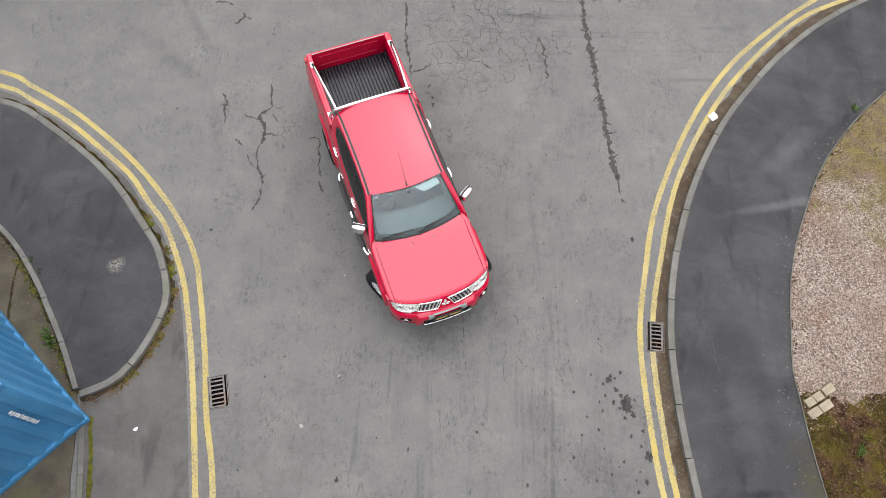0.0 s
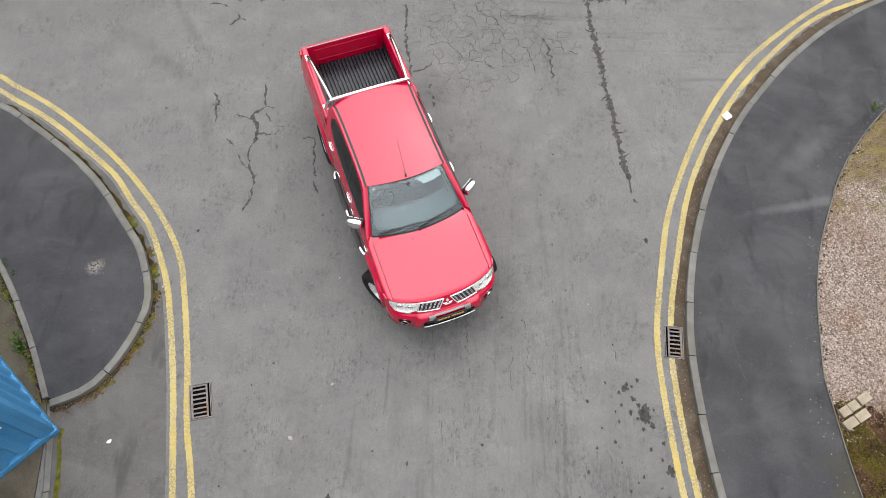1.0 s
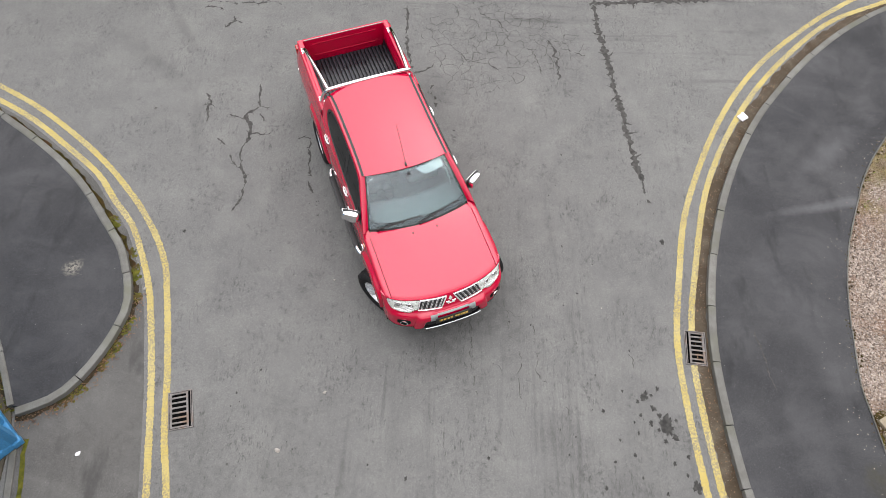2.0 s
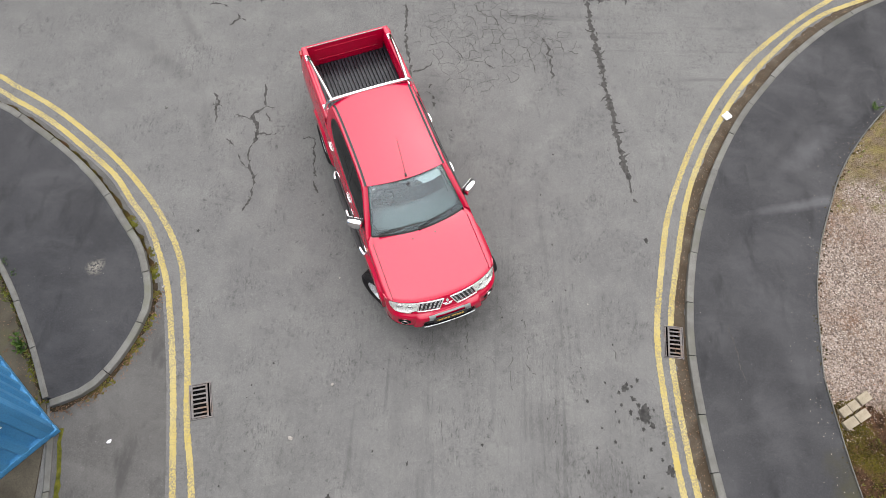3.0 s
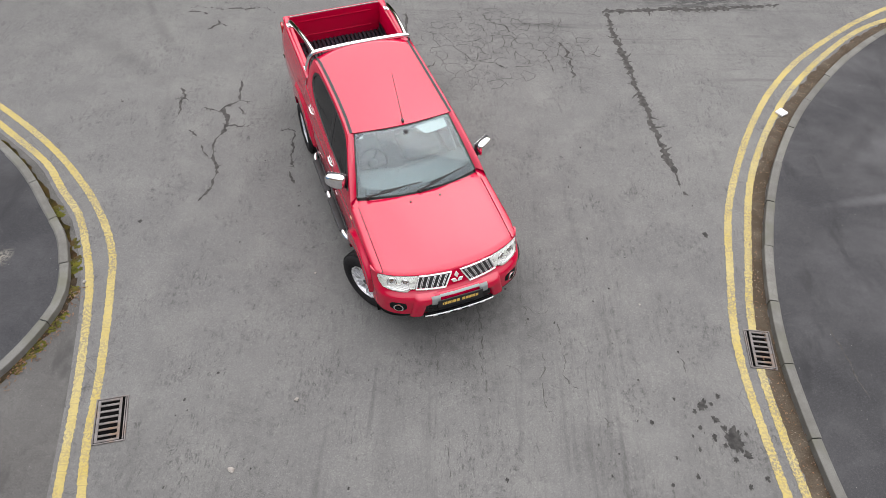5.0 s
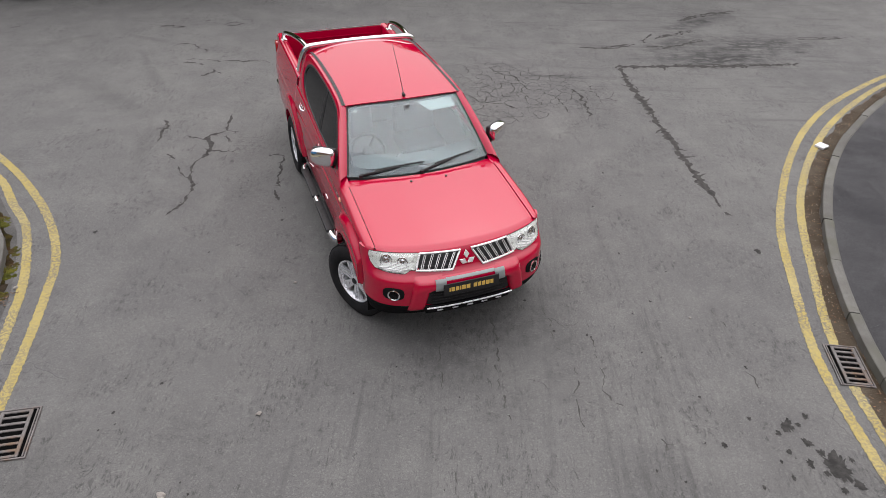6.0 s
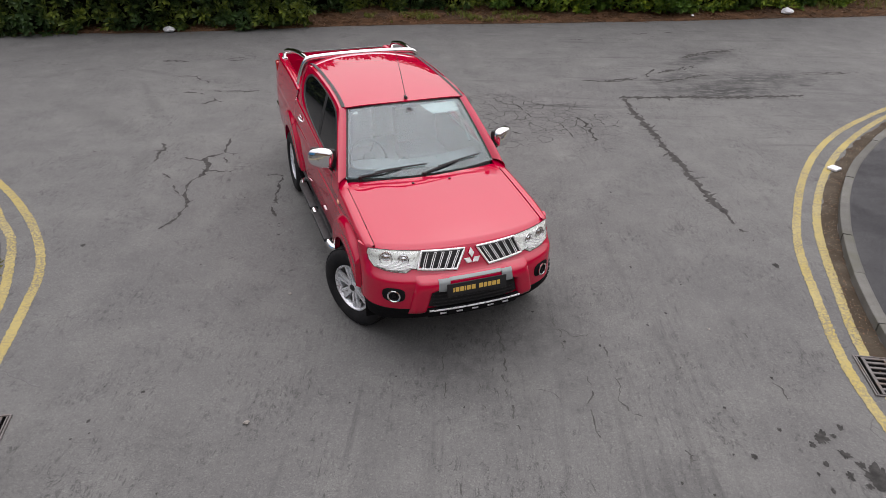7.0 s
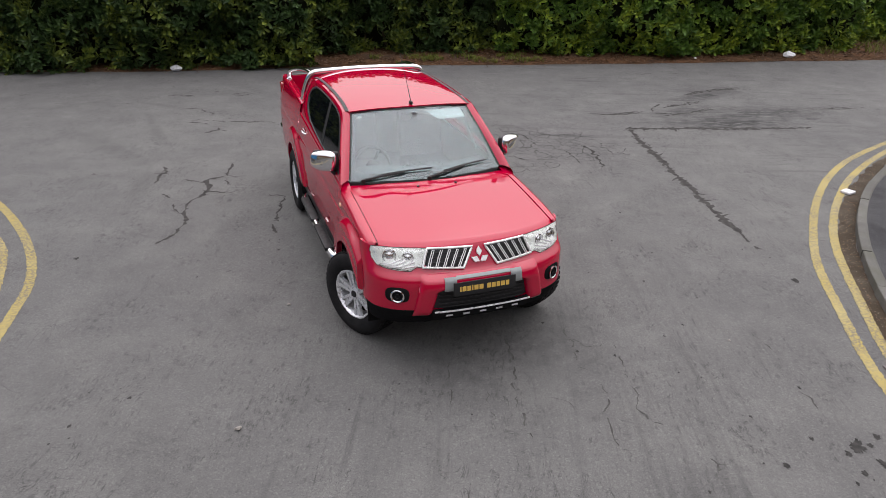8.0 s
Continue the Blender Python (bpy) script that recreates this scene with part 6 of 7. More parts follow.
for s in (1, -1):
    part("tail_lamp", box(TAIL + 0.03, s * 0.775, 1.13, 0.12, 0.10, 0.36, 0.03, segments=3), REDLENS, truck, "red and clear tail lamp")
    part("bed_corner", box(TAIL + 0.05, s * 0.735, 1.14, 0.08, 0.09, 0.53, 0.02), PAINT, truck)
bumper = part("rear_bumper", box(TAIL - 0.10, 0, 0.66, 0.14, 1.66, 0.14, 0.045, segments=3), CHROME, truck, "chrome rear bumper")
for s in (1, -1):
    part("corner", box(TAIL - 0.03, s * 0.815, 0.655, 0.20, 0.07, 0.12, 0.03, segments=3), CHROME, bumper)

# chrome sports bar over the back of the roof
hoop = [(-2.90, -0.740, 1.40), (-2.875, -0.728, 1.50), (-2.825, -0.695, 1.63), (-2.795, -0.668, 1.695), (-2.785, -0.630, 1.728), (-2.782, -0.56, 1.740), (-2.78, -0.30, 1.752), (-2.78, 0, 1.756)]
hoop = hoop + [(x, -y, z) for x, y, z in hoop[-2::-1]]
bar = part("sports_bar", tube([tuple(p) for p in curve_through(hoop, 0.03)], 0.031, 14), CHROME, truck, "chrome roll hoop")
for s in (1, -1):
    stay = curve_through([(-2.81, s * 0.63, 1.712), (-3.1, s * 0.655, 1.70), (-3.5, s * 0.69, 1.64), (-3.85, s * 0.715, 1.555), (-3.99, s * 0.725, 1.50), (-4.05, s * 0.73, 1.405)], 0.05)
    part("stay", tube([tuple(p) for p in stay], 0.027, 12), CHROME, bar)
    part("foot", box(-4.05, s * 0.73, 1.408, 0.12, 0.07, 0.02, 0.006), CHROME, bar)
    part("foot", box(-2.94, s * 0.735, 1.405, 0.12, 0.07, 0.02, 0.006), CHROME, bar)

# door furniture, mirrors, lamps on the sides
for s in (1, -1):
    for x, z in ((-1.33, 1.135), (-2.34, 1.175)):
        y = half_width(x, z)
        h = part("door_handle", tube([(x + 0.10, s * (y - 0.005), z), (x + 0.075, s * (y + 0.018), z + 0.004), (x, s * (y + 0.024), z + 0.006), (x - 0.075, s * (y + 0.018), z + 0.004), (x - 0.10, s * (y - 0.005), z)], [0.009, 0.012, 0.012, 0.012, 0.009], 10), CHROME, truck, "chrome door handle")
        part("cup", sheet(6, 6, lambda u, v: (x + 0.075 * (2 * u - 1), s * (y + 0.003), z + 0.034 * (2 * v - 1)), 0.003), CHROME, h)
    x, z = -0.40, 1.055
    bm = bmesh.new()
    bmesh.ops.create_uvsphere(bm, u_segments=14, v_segments=8, radius=1, matrix=Matrix.Translation((x, s * (half_width(x, z) + 0.002), z)) @ Matrix.Diagonal((0.032, 0.012, 0.022, 1)))
    part("side_marker", bm, AMBER, truck, "pale oval side repeater")
    # mirror, swept back towards its outer end
    arm = part("mirror_arm", tube([(-0.76, s * 0.80, 1.235), (-0.73, s * 0.84, 1.275), (-0.70, s * 0.875, 1.32)], [0.045, 0.036, 0.032], 10), BLACK, truck)
    m = pose(-0.735, s * 0.925, 1.372, 0, 0, 33 * s) @ Matrix.Diagonal((1, s, 1, 1))
    bm = bmesh.new()
    bmesh.ops.create_uvsphere(bm, u_segments=24, v_segments=16, radius=1)
    for v in bm.verts:
        q = Vector([math.copysign(abs(c) ** 0.5, c) for c in v.co])
        taper = 1 - 0.22 * max(0, q.y)
        v.co = Vector((q.x * (0.070 - 0.02 * max(0, q.y)) * (1 if q.x > 0 else 0.3), q.y * 0.125, q.z * 0.092 * taper))
    bmesh.ops.transform(bm, matrix=m, verts=bm.verts)
    part("mirror_cap", bm, CHROME, arm, "chrome door mirror cap")
    bm = box(-0.030, -0.01, -0.004, 0.045, 0.245, 0.168, 0.02, segments=3)
    bmesh.ops.transform(bm, matrix=m, verts=bm.verts)
    part("mirror_back", bm, BLACK, arm)
    bm = box(-0.054, -0.005, 0, 0.004, 0.215, 0.135, 0.0015)
    bmesh.ops.transform(bm, matrix=m, verts=bm.verts)
    part("mirror_glass", bm, CHROME, arm)
    part("mirror_triangle", sheet(4, 3, lambda u, v: (-0.62 - 0.22 * u, s * (gh_y(1.25 + 0.13 * v * u) + 0.008), 1.22 + 0.16 * v * u), 0.01), BLACK, truck)
    # side step
    step = part("side_step", tube([tuple(p) for p in curve_through([(-0.58, s * 0.66, 0.42), (-0.64, s * 0.82, 0.415), (-0.78, s * 0.90, 0.415), (-1.5, s * 0.905, 0.415), (-2.22, s * 0.90, 0.415), (-2.36, s * 0.82, 0.415), (-2.42, s * 0.66, 0.42)], 0.04)], 0.038, 12), CHROME, truck, "chrome side step tube")
    for xa, xb in ((-0.80, -1.42), (-1.54, -2.20)):
        part("tread", box((xa + xb) / 2, s * 0.905, 0.436, abs(xa - xb), 0.088, 0.044, 0.014), BLACK, step)
    # sill and wheel-arch liners
    part("sill", box(-1.5, s * 0.80, 0.49, 2.1, 0.10, 0.12, 0.03), BLACK, truck)
    for xa in (0.0, REAR_AXLE):
        part("arch_liner", sheet(24, 3, lambda u, v: (xa + (ARCH_R + 0.012) * math.cos(math.pi * u), s * (0.42 + 0.42 * v), ARCH_Z - 0.05 + (ARCH_R + 0.055) * math.sin(math.pi * u)), 0.008), UNDER, truck)

part("chassis", box(-1.72, 0, 0.52, 4.8, 0.9, 0.30, 0.04), UNDER, truck)
part("engine_bay", box(0.1, 0, 0.78, 1.0, 0.84, 0.36, 0.04), UNDER, truck)
part("bed_underside", box(-3.5, 0, 0.84, 1.5, 1.2, 0.15, 0.03), UNDER, truck)
for x in (0.0, REAR_AXLE):
    part("axle", tube([(x, -0.7, 0.37), (x, 0.7, 0.37)], 0.05, 10), UNDER, truck)


# wheels
def wheel_meshes():
    tyre = lathe([(0.225, -0.10), (0.25, -0.124), (0.30, -0.134), (0.340, -0.130), (0.366, -0.114), (0.379, -0.088), (TYRE_R, -0.03), (TYRE_R, 0.03), (0.379, 0.088), (0.366, 0.114), (0.340, 0.130), (0.30, 0.134), (0.25, 0.124), (0.225, 0.10)], 60)
    # tread blocks along both shoulders and round the middle
    for k in range(48):
        for y0, w, sh in ((0.084, 0.034, 0.0), (-0.084, 0.034, 0.5), (0.03, 0.04, 0.25), (-0.03, 0.04, 0.75)):
            a = 2 * math.pi * (k + sh) / 48
            r = TYRE_R + (0.003 if abs(y0) < 0.05 else -0.002)
            m = Matrix.Translation((r * math.cos(a), y0, r * math.sin(a))) @ Matrix.Rotation(-a, 4, "Y")
            bmesh.ops.create_cube(tyre, size=1, matrix=m @ Matrix.Diagonal((0.012, w, 0.030, 1)))
    rim = lathe([(0.224, -0.10), (0.214, -0.095), (0.205, -0.02), (0.205, 0.06), (0.216, 0.094), (0.226, 0.104), (0.228, 0.112), (0.218, 0.113), (0.208, 0.100)], 48)
    dish = lathe([(0.205, 0.0), (0.10, 0.0), (0.001, 0.0)], 32)
    spoke = bmesh.new()
    for t in (-1, 1):
        ring = []
        for r, y, w, h in ((0.030, 0.088, 0.014, 0.03), (0.08, 0.094, 0.0125, 0.03), (0.14, 0.101, 0.0125, 0.03), (0.19, 0.104, 0.0135, 0.026), (0.218, 0.099, 0.017, 0.02)):
            off = t * (0.015 + 0.12 * max(0, r - 0.05))
            ring.append([spoke.verts.new((r, y, off + w)), spoke.verts.new((r, y, off - w)), spoke.verts.new((r, y - h, off - w * 1.15)), spoke.verts.new((r, y - h, off + w * 1.15))])
        for a, b in zip(ring, ring[1:]):
            for k in range(4):
                spoke.faces.new((a[k], a[(k + 1) % 4], b[(k + 1) % 4], b[k]))
    # the sunken web between the two ribs of a spoke
    web = [[spoke.verts.new((r, y, z)) for z in (-q, q)] for r, y, q in ((0.03, 0.074, 0.014), (0.12, 0.078, 0.022), (0.215, 0.078, 0.036))]
    for a, b in zip(web, web[1:]):
        spoke.faces.new((a[0], a[1], b[1], b[0]))
    bmesh.ops.recalc_face_normals(spoke, faces=spoke.faces)
    bmesh.ops.recalc_face_normals(rim, faces=rim.faces)
    lathe([(0.066, 0.05), (0.064, 0.088), (0.052, 0.096), (0.032, 0.098)], 28, bm=rim)
    hub = lathe([(0.033, 0.07), (0.033, 0.100), (0.030, 0.104), (0.001, 0.106)], 24)
    return tyre, rim, dish, spoke, hub


def mesh_of(name, bm, material, sharp=35):
    bmesh.ops.recalc_face_normals(bm, faces=bm.faces)
    me = bpy.data.meshes.new(name)
    bm.to_mesh(me)
    bm.free()
    me.materials.append(material)
    me.polygons.foreach_set("use_smooth", [True] * len(me.polygons))
    me.set_sharp_from_angle(angle=radians(sharp))
    return me


t_me, r_me, d_me, s_me, h_me = (mesh_of(n, b, m) for n, b, m in zip(("tyre", "wheel", "dish", "spoke", "hub_cap"), wheel_meshes(), (RUBBER, SILVER, UNDER, SILVER, BLACK)))
for x, steer in ((0.0, 27.0), (REAR_AXLE, 0.0)):
    for s in (1, -1):
        wheel = new("wheel", r_me)
        wheel.parent = truck
        wheel["label"] = "six-spoke silver alloy wheel"
        wheel.matrix_local = pose(x, s * 0.775, TYRE_R + 0.002, 0, 0, steer + (0 if s > 0 else 180)) @ pose(0, 0, 0, 0, 17 * s, 0)
        for me, name in ((t_me, "tyre"), (d_me, "brake_dish"), (h_me, "hub_cap")):
            new(name, me).parent = wheel
        for k in range(6):
            sp = new("spoke", s_me)
            sp.parent = wheel
            sp.matrix_local = Matrix.Rotation(2 * math.pi * k / 6, 4, "Y")


# ---- small things on the ground ----
def scatter(name, count, place, build, material, seed, label, category, kind="stuff"):
    """Many small flat or lumpy pieces in one mesh."""
    rnd = np.random.RandomState(seed)
    verts, faces = [], []
    for _ in range(count):
        p = place(rnd)
        if p is None:
            continue
        v, f = build(rnd)
        turn = rnd.uniform(0, 2 * math.pi)
        c, s_ = math.cos(turn), math.sin(turn)
        i = len(verts)
        verts += [(p[0] + x * c - y * s_, p[1] + x * s_ + y * c, p[2] + z) for x, y, z in v]
        faces += [tuple(i + k for k in q) for q in f]
    return tagged(raw(name, verts, faces, material), label, category, kind=kind)


def stone_piece(size):
    def build(rnd):
        a, b, h = size * rnd.uniform(0.6, 1.3), size * rnd.uniform(0.45, 1.0), size * rnd.uniform(0.35, 0.7)
        v = [(a * math.cos(t) * rnd.uniform(0.7, 1.1), b * math.sin(t) * rnd.uniform(0.7, 1.1), 0) for t in (0, 1.05, 2.1, 3.14, 4.2, 5.25)] + [(a * 0.4, b * 0.3, h), (-a * 0.4, b * 0.2, h * 0.9), (0, -b * 0.5, h * 0.85)]
        f = [(0, 1, 6), (1, 2, 6), (2, 7, 6), (2, 3, 7), (3, 4, 7), (4, 8, 7), (4, 5, 8), (5, 0, 8), (0, 6, 8), (6, 7, 8)]
        return v, f
    return build


def leaf_piece(size):
    def build(rnd):
        L, W, z = size * rnd.uniform(0.6, 1.2), size * rnd.uniform(0.2, 0.4), rnd.uniform(0.002, 0.02)
        b = rnd.uniform(-0.3, 0.5) * size * 0.4
        return [(-L / 2, 0, z), (0, W / 2, z + b), (L / 2, 0, z + rnd.uniform(0, 0.01)), (0, -W / 2, z + b), (0, 0, z)], [(0, 1, 4), (1, 2, 4), (2, 3, 4), (3, 0, 4)]
    return build


def blade_piece(height):
    def build(rnd):
        v, f = [], []
        for k in range(5):
            a, lean, h, w = rnd.uniform(0, 6.28), rnd.uniform(0.2, 0.9), height * rnd.uniform(0.5, 1.2), 0.004
            c, s_ = math.cos(a), math.sin(a)
            i = len(v)
            v += [(-s_ * w, c * w, 0), (s_ * w, -c * w, 0), (c * lean * h * 0.5 + s_ * w, s_ * lean * h * 0.5 - c * w, h * 0.7), (c * lean * h * 0.5 - s_ * w, s_ * lean * h * 0.5 + c * w, h * 0.7), (c * lean * h, s_ * lean * h, h)]
            f += [(i, i + 1, i + 2, i + 3), (i + 3, i + 2, i + 4)]
        return v, f
    return build


def moss_piece(size):
    def build(rnd):
        n = 7
        r = size * rnd.uniform(0.5, 1.3)
        v = [(r * math.cos(6.28 * k / n) * rnd.uniform(0.6, 1.2), r * math.sin(6.28 * k / n) * rnd.uniform(0.6, 1.2), 0) for k in range(n)] + [(0, 0, r * 0.35)]
        return v, [(k, (k + 1) % n, n) for k in range(n)]
    return build


border_y = r_border[::-1]


def beyond_border(rnd, y0, y1, reach):
    y = rnd.uniform(y0, y1)
    x = np.interp(y, border_y[:, 1], border_y[:, 0]) + 0.03 + reach * rnd.uniform(0, 1)
    return x, y


def mossy(x, y):
    return noise.noise((x * 0.55 + 3, y * 0.55, 1.3)) + 0.25 * noise.noise((x * 2.1, y * 2.1, 4)) + 0.9 * smooth(2.6, 1.4, y) + 0.8 * smooth(5.8, 7.2, y) + 0.6 * smooth(0.6, 1.7, x - 6.6 + 0.25 * noise.noise((y, x, 2)))


def gravel_at(rnd):
    x, y = beyond_border(rnd, 0.2, 9.5, 3.2)
    return None if mossy(x, y) > 0.42 + rnd.uniform(-0.25, 0.25) else (x, y, KERB_TOP - 0.03)


def tuft_at(rnd):
    x, y = beyond_border(rnd, 0.2, 9.5, 3.2)
    return None if mossy(x, y) < 0.5 + rnd.uniform(-0.12, 0.3) else (x, y, KERB_TOP - 0.03)


scatter("gravel", 36000, gravel_at, stone_piece(0.019), STONE, 1, "pale pinkish gravel stones", "gravel")
scatter("gravel_leaves", 3600, lambda r: (*beyond_border(r, 0.2, 9.5, 3.2), KERB_TOP - 0.022), leaf_piece(0.04), DEADLEAF, 2, "brown dead leaves on gravel", "leaf litter")


def planted_at(gate):
    """Places on the mossy soil, gathered in patches."""
    def place(rnd):
        x, y = beyond_border(rnd, -0.6, 2.7, 3.0)
        edge_y = np.interp(x, mossy_edge[:, 0], mossy_edge[:, 1])
        if y > edge_y + rnd.uniform(-0.1, 0.12) or noise.noise((x * 1.5, y * 1.5, 2.2)) + 0.5 * noise.noise((x * 4, y * 4, 8)) < gate:
            return None
        return (x, y, KERB_TOP - 0.026)
    return place


scatter("moss_tufts", 9000, planted_at(-0.05), blade_piece(0.030), MOSSTUFT, 3, "olive and yellow moss tufts on soil", "moss")
scatter("soil_leaves", 3600, planted_at(-0.6), leaf_piece(0.030), DEADLEAF, 21, "brown dead leaves and twigs on mossy soil", "leaf litter")
scatter("soil_stones", 1100, planted_at(-0.8), stone_piece(0.012), STONE, 22, "scattered pale stones on mossy soil", "gravel")
scatter("moss_tufts", 3600, tuft_at, blade_piece(0.022), MOSSTUFT, 23, "thin olive moss over gravel", "moss")
scatter("grass_tufts", 500, tuft_at, blade_piece(0.06), GRASS, 4, "thin grass tufts in moss", "grass")


def along(line, lo, hi, z, x0=-99, x1=99, y0=-99, y1=99, ends=1.0, patchy=0.0):
    n = normals_of(line)
    keep = np.where((line[:, 0] > x0) & (line[:, 0] < x1) & (line[:, 1] > y0) & (line[:, 1] < y1))[0]

    def place(rnd):
        i = keep[rnd.randint(len(keep))]
        p = line[i] + n[i] * (lo + (hi - lo) * rnd.uniform(0, 1) ** ends) + rnd.uniform(-0.05, 0.05, 2)
        if patchy and noise.noise((p[0] * 2.6, p[1] * 2.6, 7.0)) < patchy - 0.5:
            return None
        return (p[0], p[1], z)
    return place


scatter("gutter_leaves", 1100, along(r_kerb, -0.24, -0.07, 0.004, 0, 10), leaf_piece(0.035), DEADLEAF, 5, "small brown leaves in a gutter", "leaf litter")
scatter("gutter_grit", 900, along(r_kerb, -0.24, -0.07, 0.003, 0, 10), stone_piece(0.006), STONE, 6, "grit in a gutter", "grit")
scatter("kerb_moss", 1300, along(l_kerb, 0.06, 0.15, 0.002, -7.5, 0, -9, 5.6, patchy=0.52), moss_piece(0.024), GREENMOSS, 7, "moss cushions at the foot of a kerb", "moss")
scatter("kerb_moss", 700, along(l_back, 0.04, 0.17, 0.03, -9, 0, patchy=0.5), moss_piece(0.02), GREENMOSS, 8, "moss along a concrete edging", "moss")
scatter("kerb_leaves", 320, along(l_kerb, 0.07, 0.24, 0.004, -7, 0, -9, 4.2), leaf_piece(0.045), DEADLEAF, 9, "dead leaves at a pavement tip", "leaf litter")
scatter("slab_leaves", 420, along(l_back, 0.05, 0.5, 0.032, -9, 0, ends=2), leaf_piece(0.04), DEADLEAF, 10, "dead leaves against an edging", "leaf litter")
scatter("edging_grass", 70, along(l_back, 0.06, 0.14, 0.03, -9, 0), blade_piece(0.06), GRASS, 11, "grass along an edging", "grass")
scatter("stray_stones", 420, along(r_border, -0.75, -0.02, KERB_TOP - 0.012, 5, 12, ends=0.25), stone_piece(0.009), STONE, 17, "pale stones strayed onto a path", "gravel")
scatter("path_edge_moss", 700, along(r_border, -0.05, 0.06, KERB_TOP - 0.014, 5, 12), moss_piece(0.018), MOSS, 12, "moss along a path edging", "moss")


# leaf litter and grass below the hedge
def verge_at(lo, hi, x0=-14, x1=15, patchy=False):
    n = normals_of(far)
    keep = np.where((far[:, 0] > x0) & (far[:, 0] < x1))[0]

    def place(rnd):
        k = rnd.uniform(0, len(keep) - 1)
        i, f = keep[int(k)], k - int(k)
        j = min(i + 1, len(far) - 1)
        o = lo + (hi - lo) * rnd.uniform(0, 1)
        p = far[i] * (1 - f) + far[j] * f + n[i] * o
        if patchy and noise.noise((p[0] * 1.3, p[1] * 2.0, 4.0)) + 0.5 * noise.noise((p[0] * 4, p[1] * 4, 1.0)) < 0.02:
            return None
        return (p[0], p[1], 0.006 + 0.05 * smooth(0, 0.3, o) + 0.10 * smooth(0.3, 2, o))
    return place


scatter("verge_leaves", 11000, verge_at(-0.03, 1.6), leaf_piece(0.10), DEADLEAF, 13, "russet dead leaves under a hedge", "leaf litter")
scatter("verge_leaves", 500, verge_at(-0.35, 0.05), leaf_piece(0.05), DEADLEAF, 14, "stray dead leaves on the road edge", "leaf litter")
scatter("verge_grass", 900, verge_at(0.1, 0.8, -2.4, 2.0, True), blade_piece(0.09), GRASS, 15, "bright grass patch under a hedge", "grass")
scatter("verge_grass", 500, verge_at(0.5, 1.8, 9.4, 14, True), blade_piece(0.14), GRASS, 16, "grass on a bank", "grass")


# loose block pavers on the gravel
def paver(x, y, turn, w, d, tilt):
    ob = tagged(finish("block_paver", box(0, 0, 0, w, d, 0.06, 0.006), BRICK), "loose buff concrete block lying on gravel", "block", "loose pavers")
    ob.matrix_world = pose(x, y, KERB_TOP + 0.012, tilt, 0, turn)


for x, y, turn, w, d, tilt in ((6.055, 2.52, 30, 0.165, 0.135, 2), (6.205, 2.61, 30, 0.165, 0.135, -2), (6.395, 2.735, 31, 0.21, 0.14, 4), (6.10, 2.345, 30, 0.22, 0.14, -2), (6.305, 2.465, 31, 0.22, 0.14, 2)):
    paver(x, y, turn, w, d, tilt)


# litter
def crumple(name, x, y, z, size, seed, label, category, flat_by=0.35, material=None):
    rnd = random.Random(seed)
    bm = bmesh.new()
    bmesh.ops.create_icosphere(bm, subdivisions=2, radius=size)
    for v in bm.verts:
        v.co = Vector((v.co.x * rnd.uniform(0.8, 1.2), v.co.y * rnd.uniform(0.55, 0.9), v.co.z * flat_by * rnd.uniform(0.6, 1.3)))
    ob = tagged(finish(name, bm, material or (PEBBLE if name == "pebble" else PAPER), sharp=15), label, category)
    ob.matrix_world = pose(x, y, z + size * flat_by * 0.8, 0, 0, rnd.uniform(0, 180))


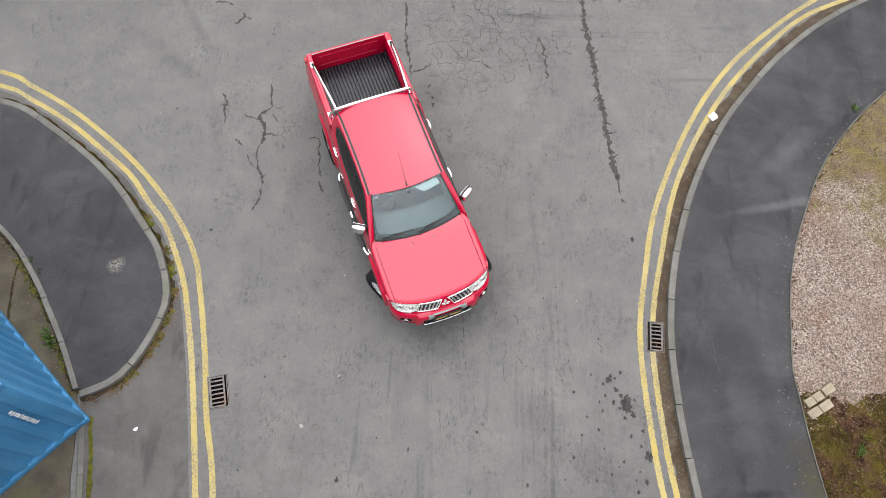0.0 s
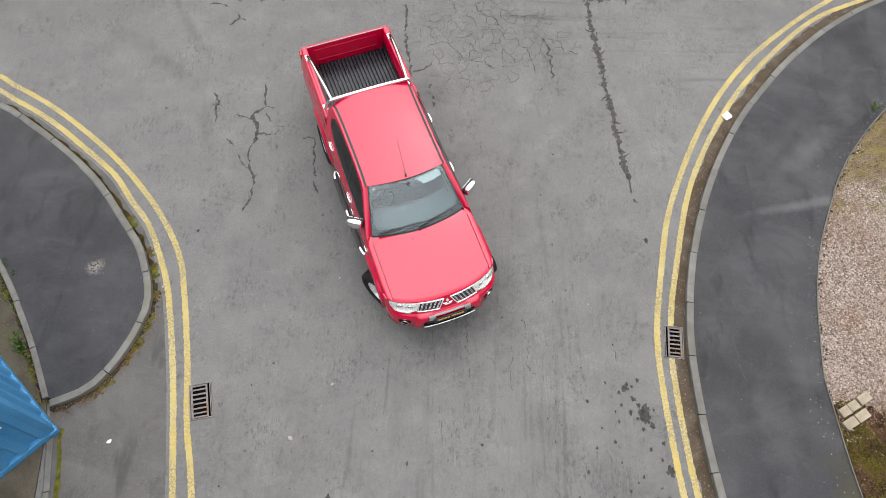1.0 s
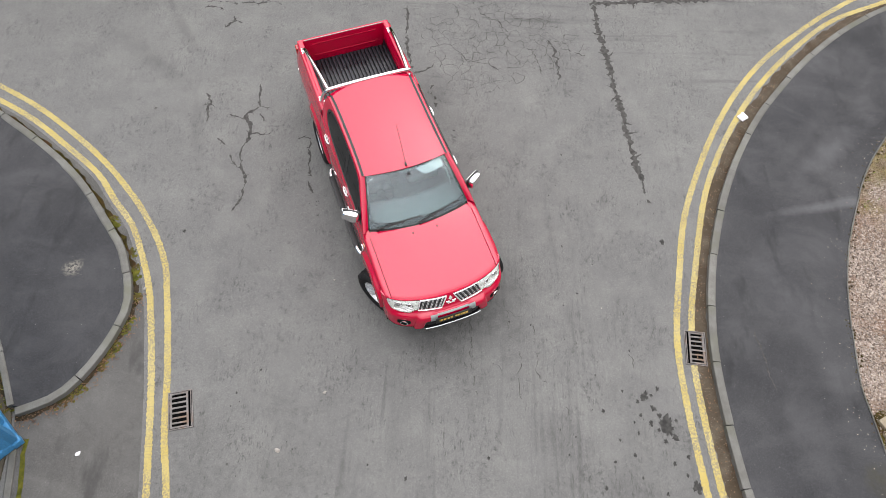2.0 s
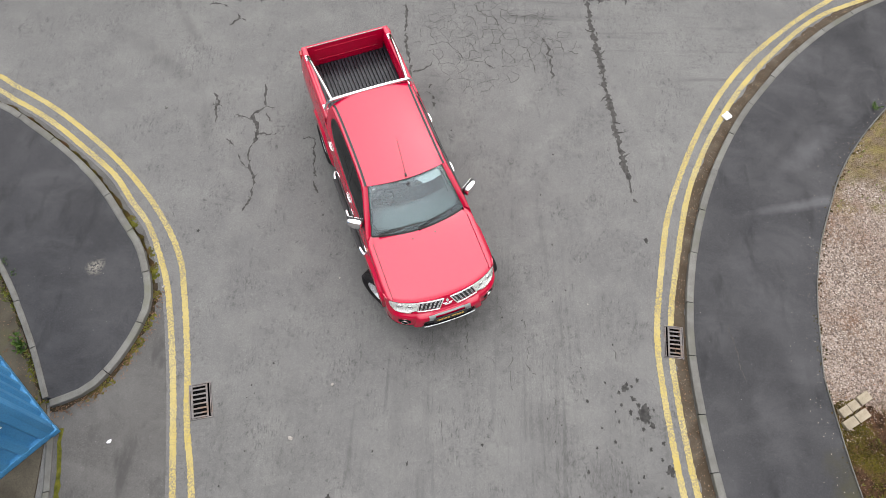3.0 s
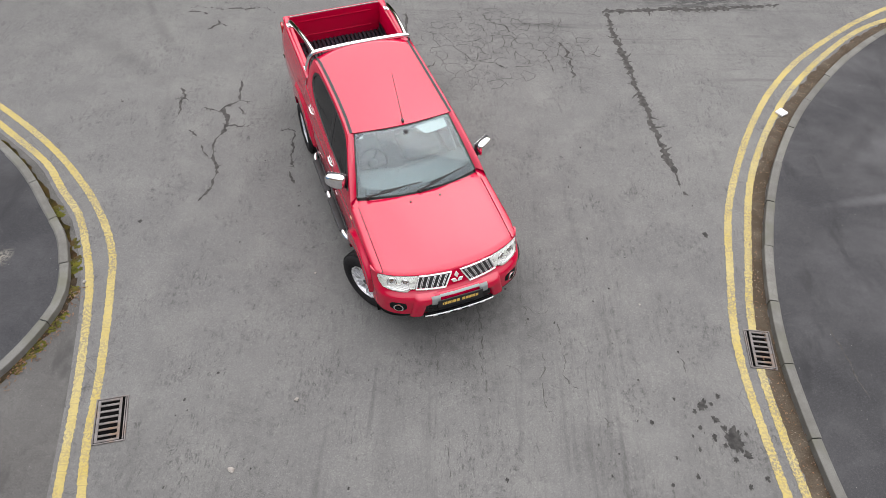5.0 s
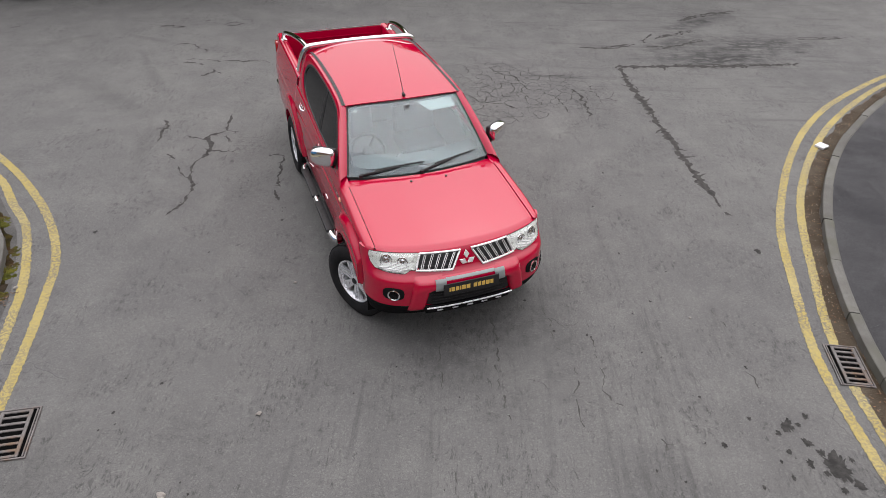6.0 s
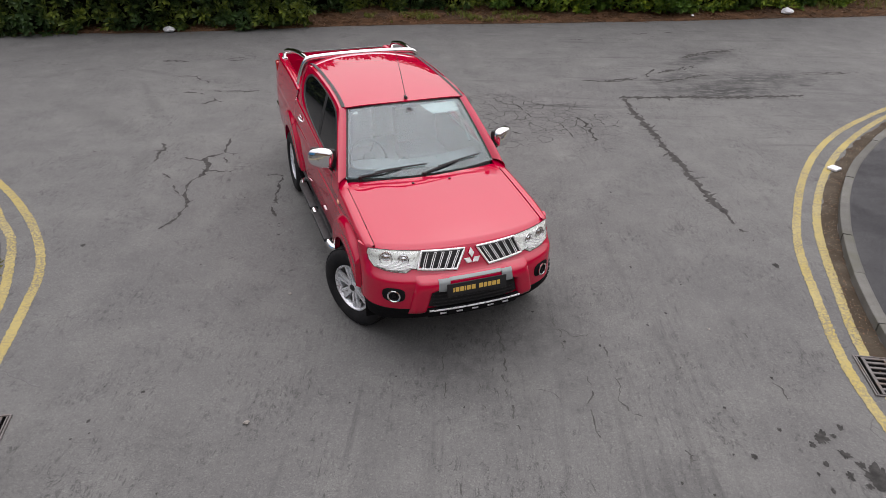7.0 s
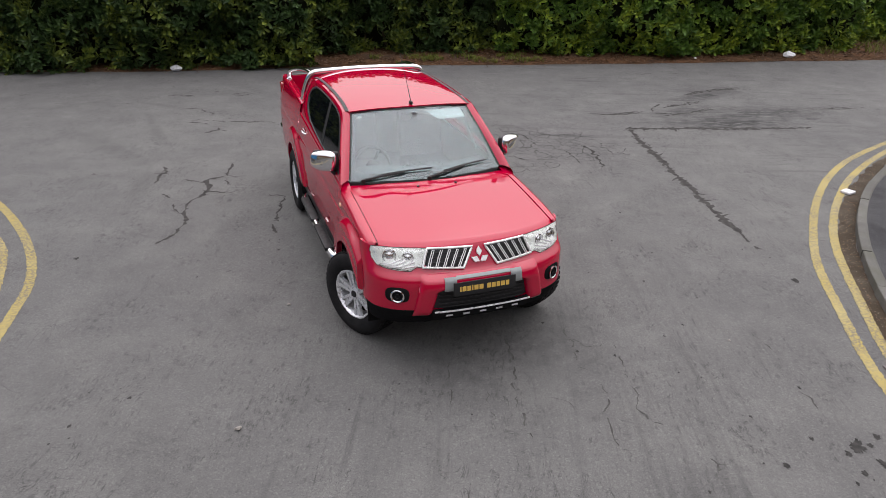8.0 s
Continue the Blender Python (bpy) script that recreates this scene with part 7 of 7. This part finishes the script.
cup = tagged(finish("takeaway_box", box(0, 0, 0.02, 0.15, 0.14, 0.035, 0.012), PAPER), "white takeaway box lying in a gutter", "litter")
cup.matrix_world = pose(5.20, 8.10, 0.004, 0, 0, 35)
part("lid", box(0.085, 0.03, 0.012, 0.06, 0.12, 0.006, 0.002, turn=pose(0, 0, 0, 0, 20, 0)), PAPER, cup)
crumple("paper", -6.72, 14.75, 0.01, 0.13, 3, "crumpled white paper under a hedge", "litter", 0.5)
crumple("plastic_bag", 8.40, 18.25, 0.03, 0.15, 4, "white plastic bag under a hedge", "litter", 0.6)
crumple("paper", 3.02, 17.55, 0.08, 0.07, 5, "small pale litter on leaf mould", "litter")
crumple("paper", 5.75, 17.6, 0.06, 0.06, 6, "small pale litter on leaf mould", "litter")
crumple("pebble", -1.70, 2.75, 0.0, 0.028, 7, "small pale stone on the road", "stone", 0.5)
crumple("pebble", -4.60, 4.30, 0.0, 0.03, 8, "pale scrap beside a kerb", "litter", 0.5)
crumple("paper", -4.89, 1.80, 0.0, 0.035, 9, "white scrap on the road", "litter", 0.2)
crumple("pebble", -2.24, 1.92, 0.0, 0.04, 10, "pale chip on the road", "stone", 0.3)
crumple("pebble", 2.32, 4.2, 0.0, 0.015, 11, "tiny pale stone on the road", "stone", 0.5)
crumple("pebble", -1.75, 4.55, 0.0, 0.02, 12, "tiny pale stone on the road", "stone", 0.5)


def weed(x, y, z, seed, size):
    rnd = np.random.RandomState(seed)
    w = tagged(new("weed"), "small bright green weed growing at an edging", "weed")
    w.location = (x, y, z)
    shoots = [(np.array([rnd.normal(0, size * 0.4), rnd.normal(0, size * 0.4), size * 0.2]), np.array([rnd.normal(0, 0.4), rnd.normal(0, 0.4), 1.0]), 1.0) for _ in range(7)]
    v, f = leaf_cloud(shoots, rnd, size * 0.7, 9)
    raw("leaves", v, f, WEED, w)
    part("stalk", tube([(0, 0, -0.02), (0.004, 0, size * 0.3)], 0.006, 6), WEED, w)


weed(-6.62, 3.27, 0.03, 1, 0.16)
weed(-7.22, 4.65, 0.03, 2, 0.08)
weed(-7.05, 4.45, 0.03, 3, 0.07)
weed(8.0, 8.35, 0.07, 4, 0.10)
weed(6.75, 1.75, 0.07, 5, 0.09)
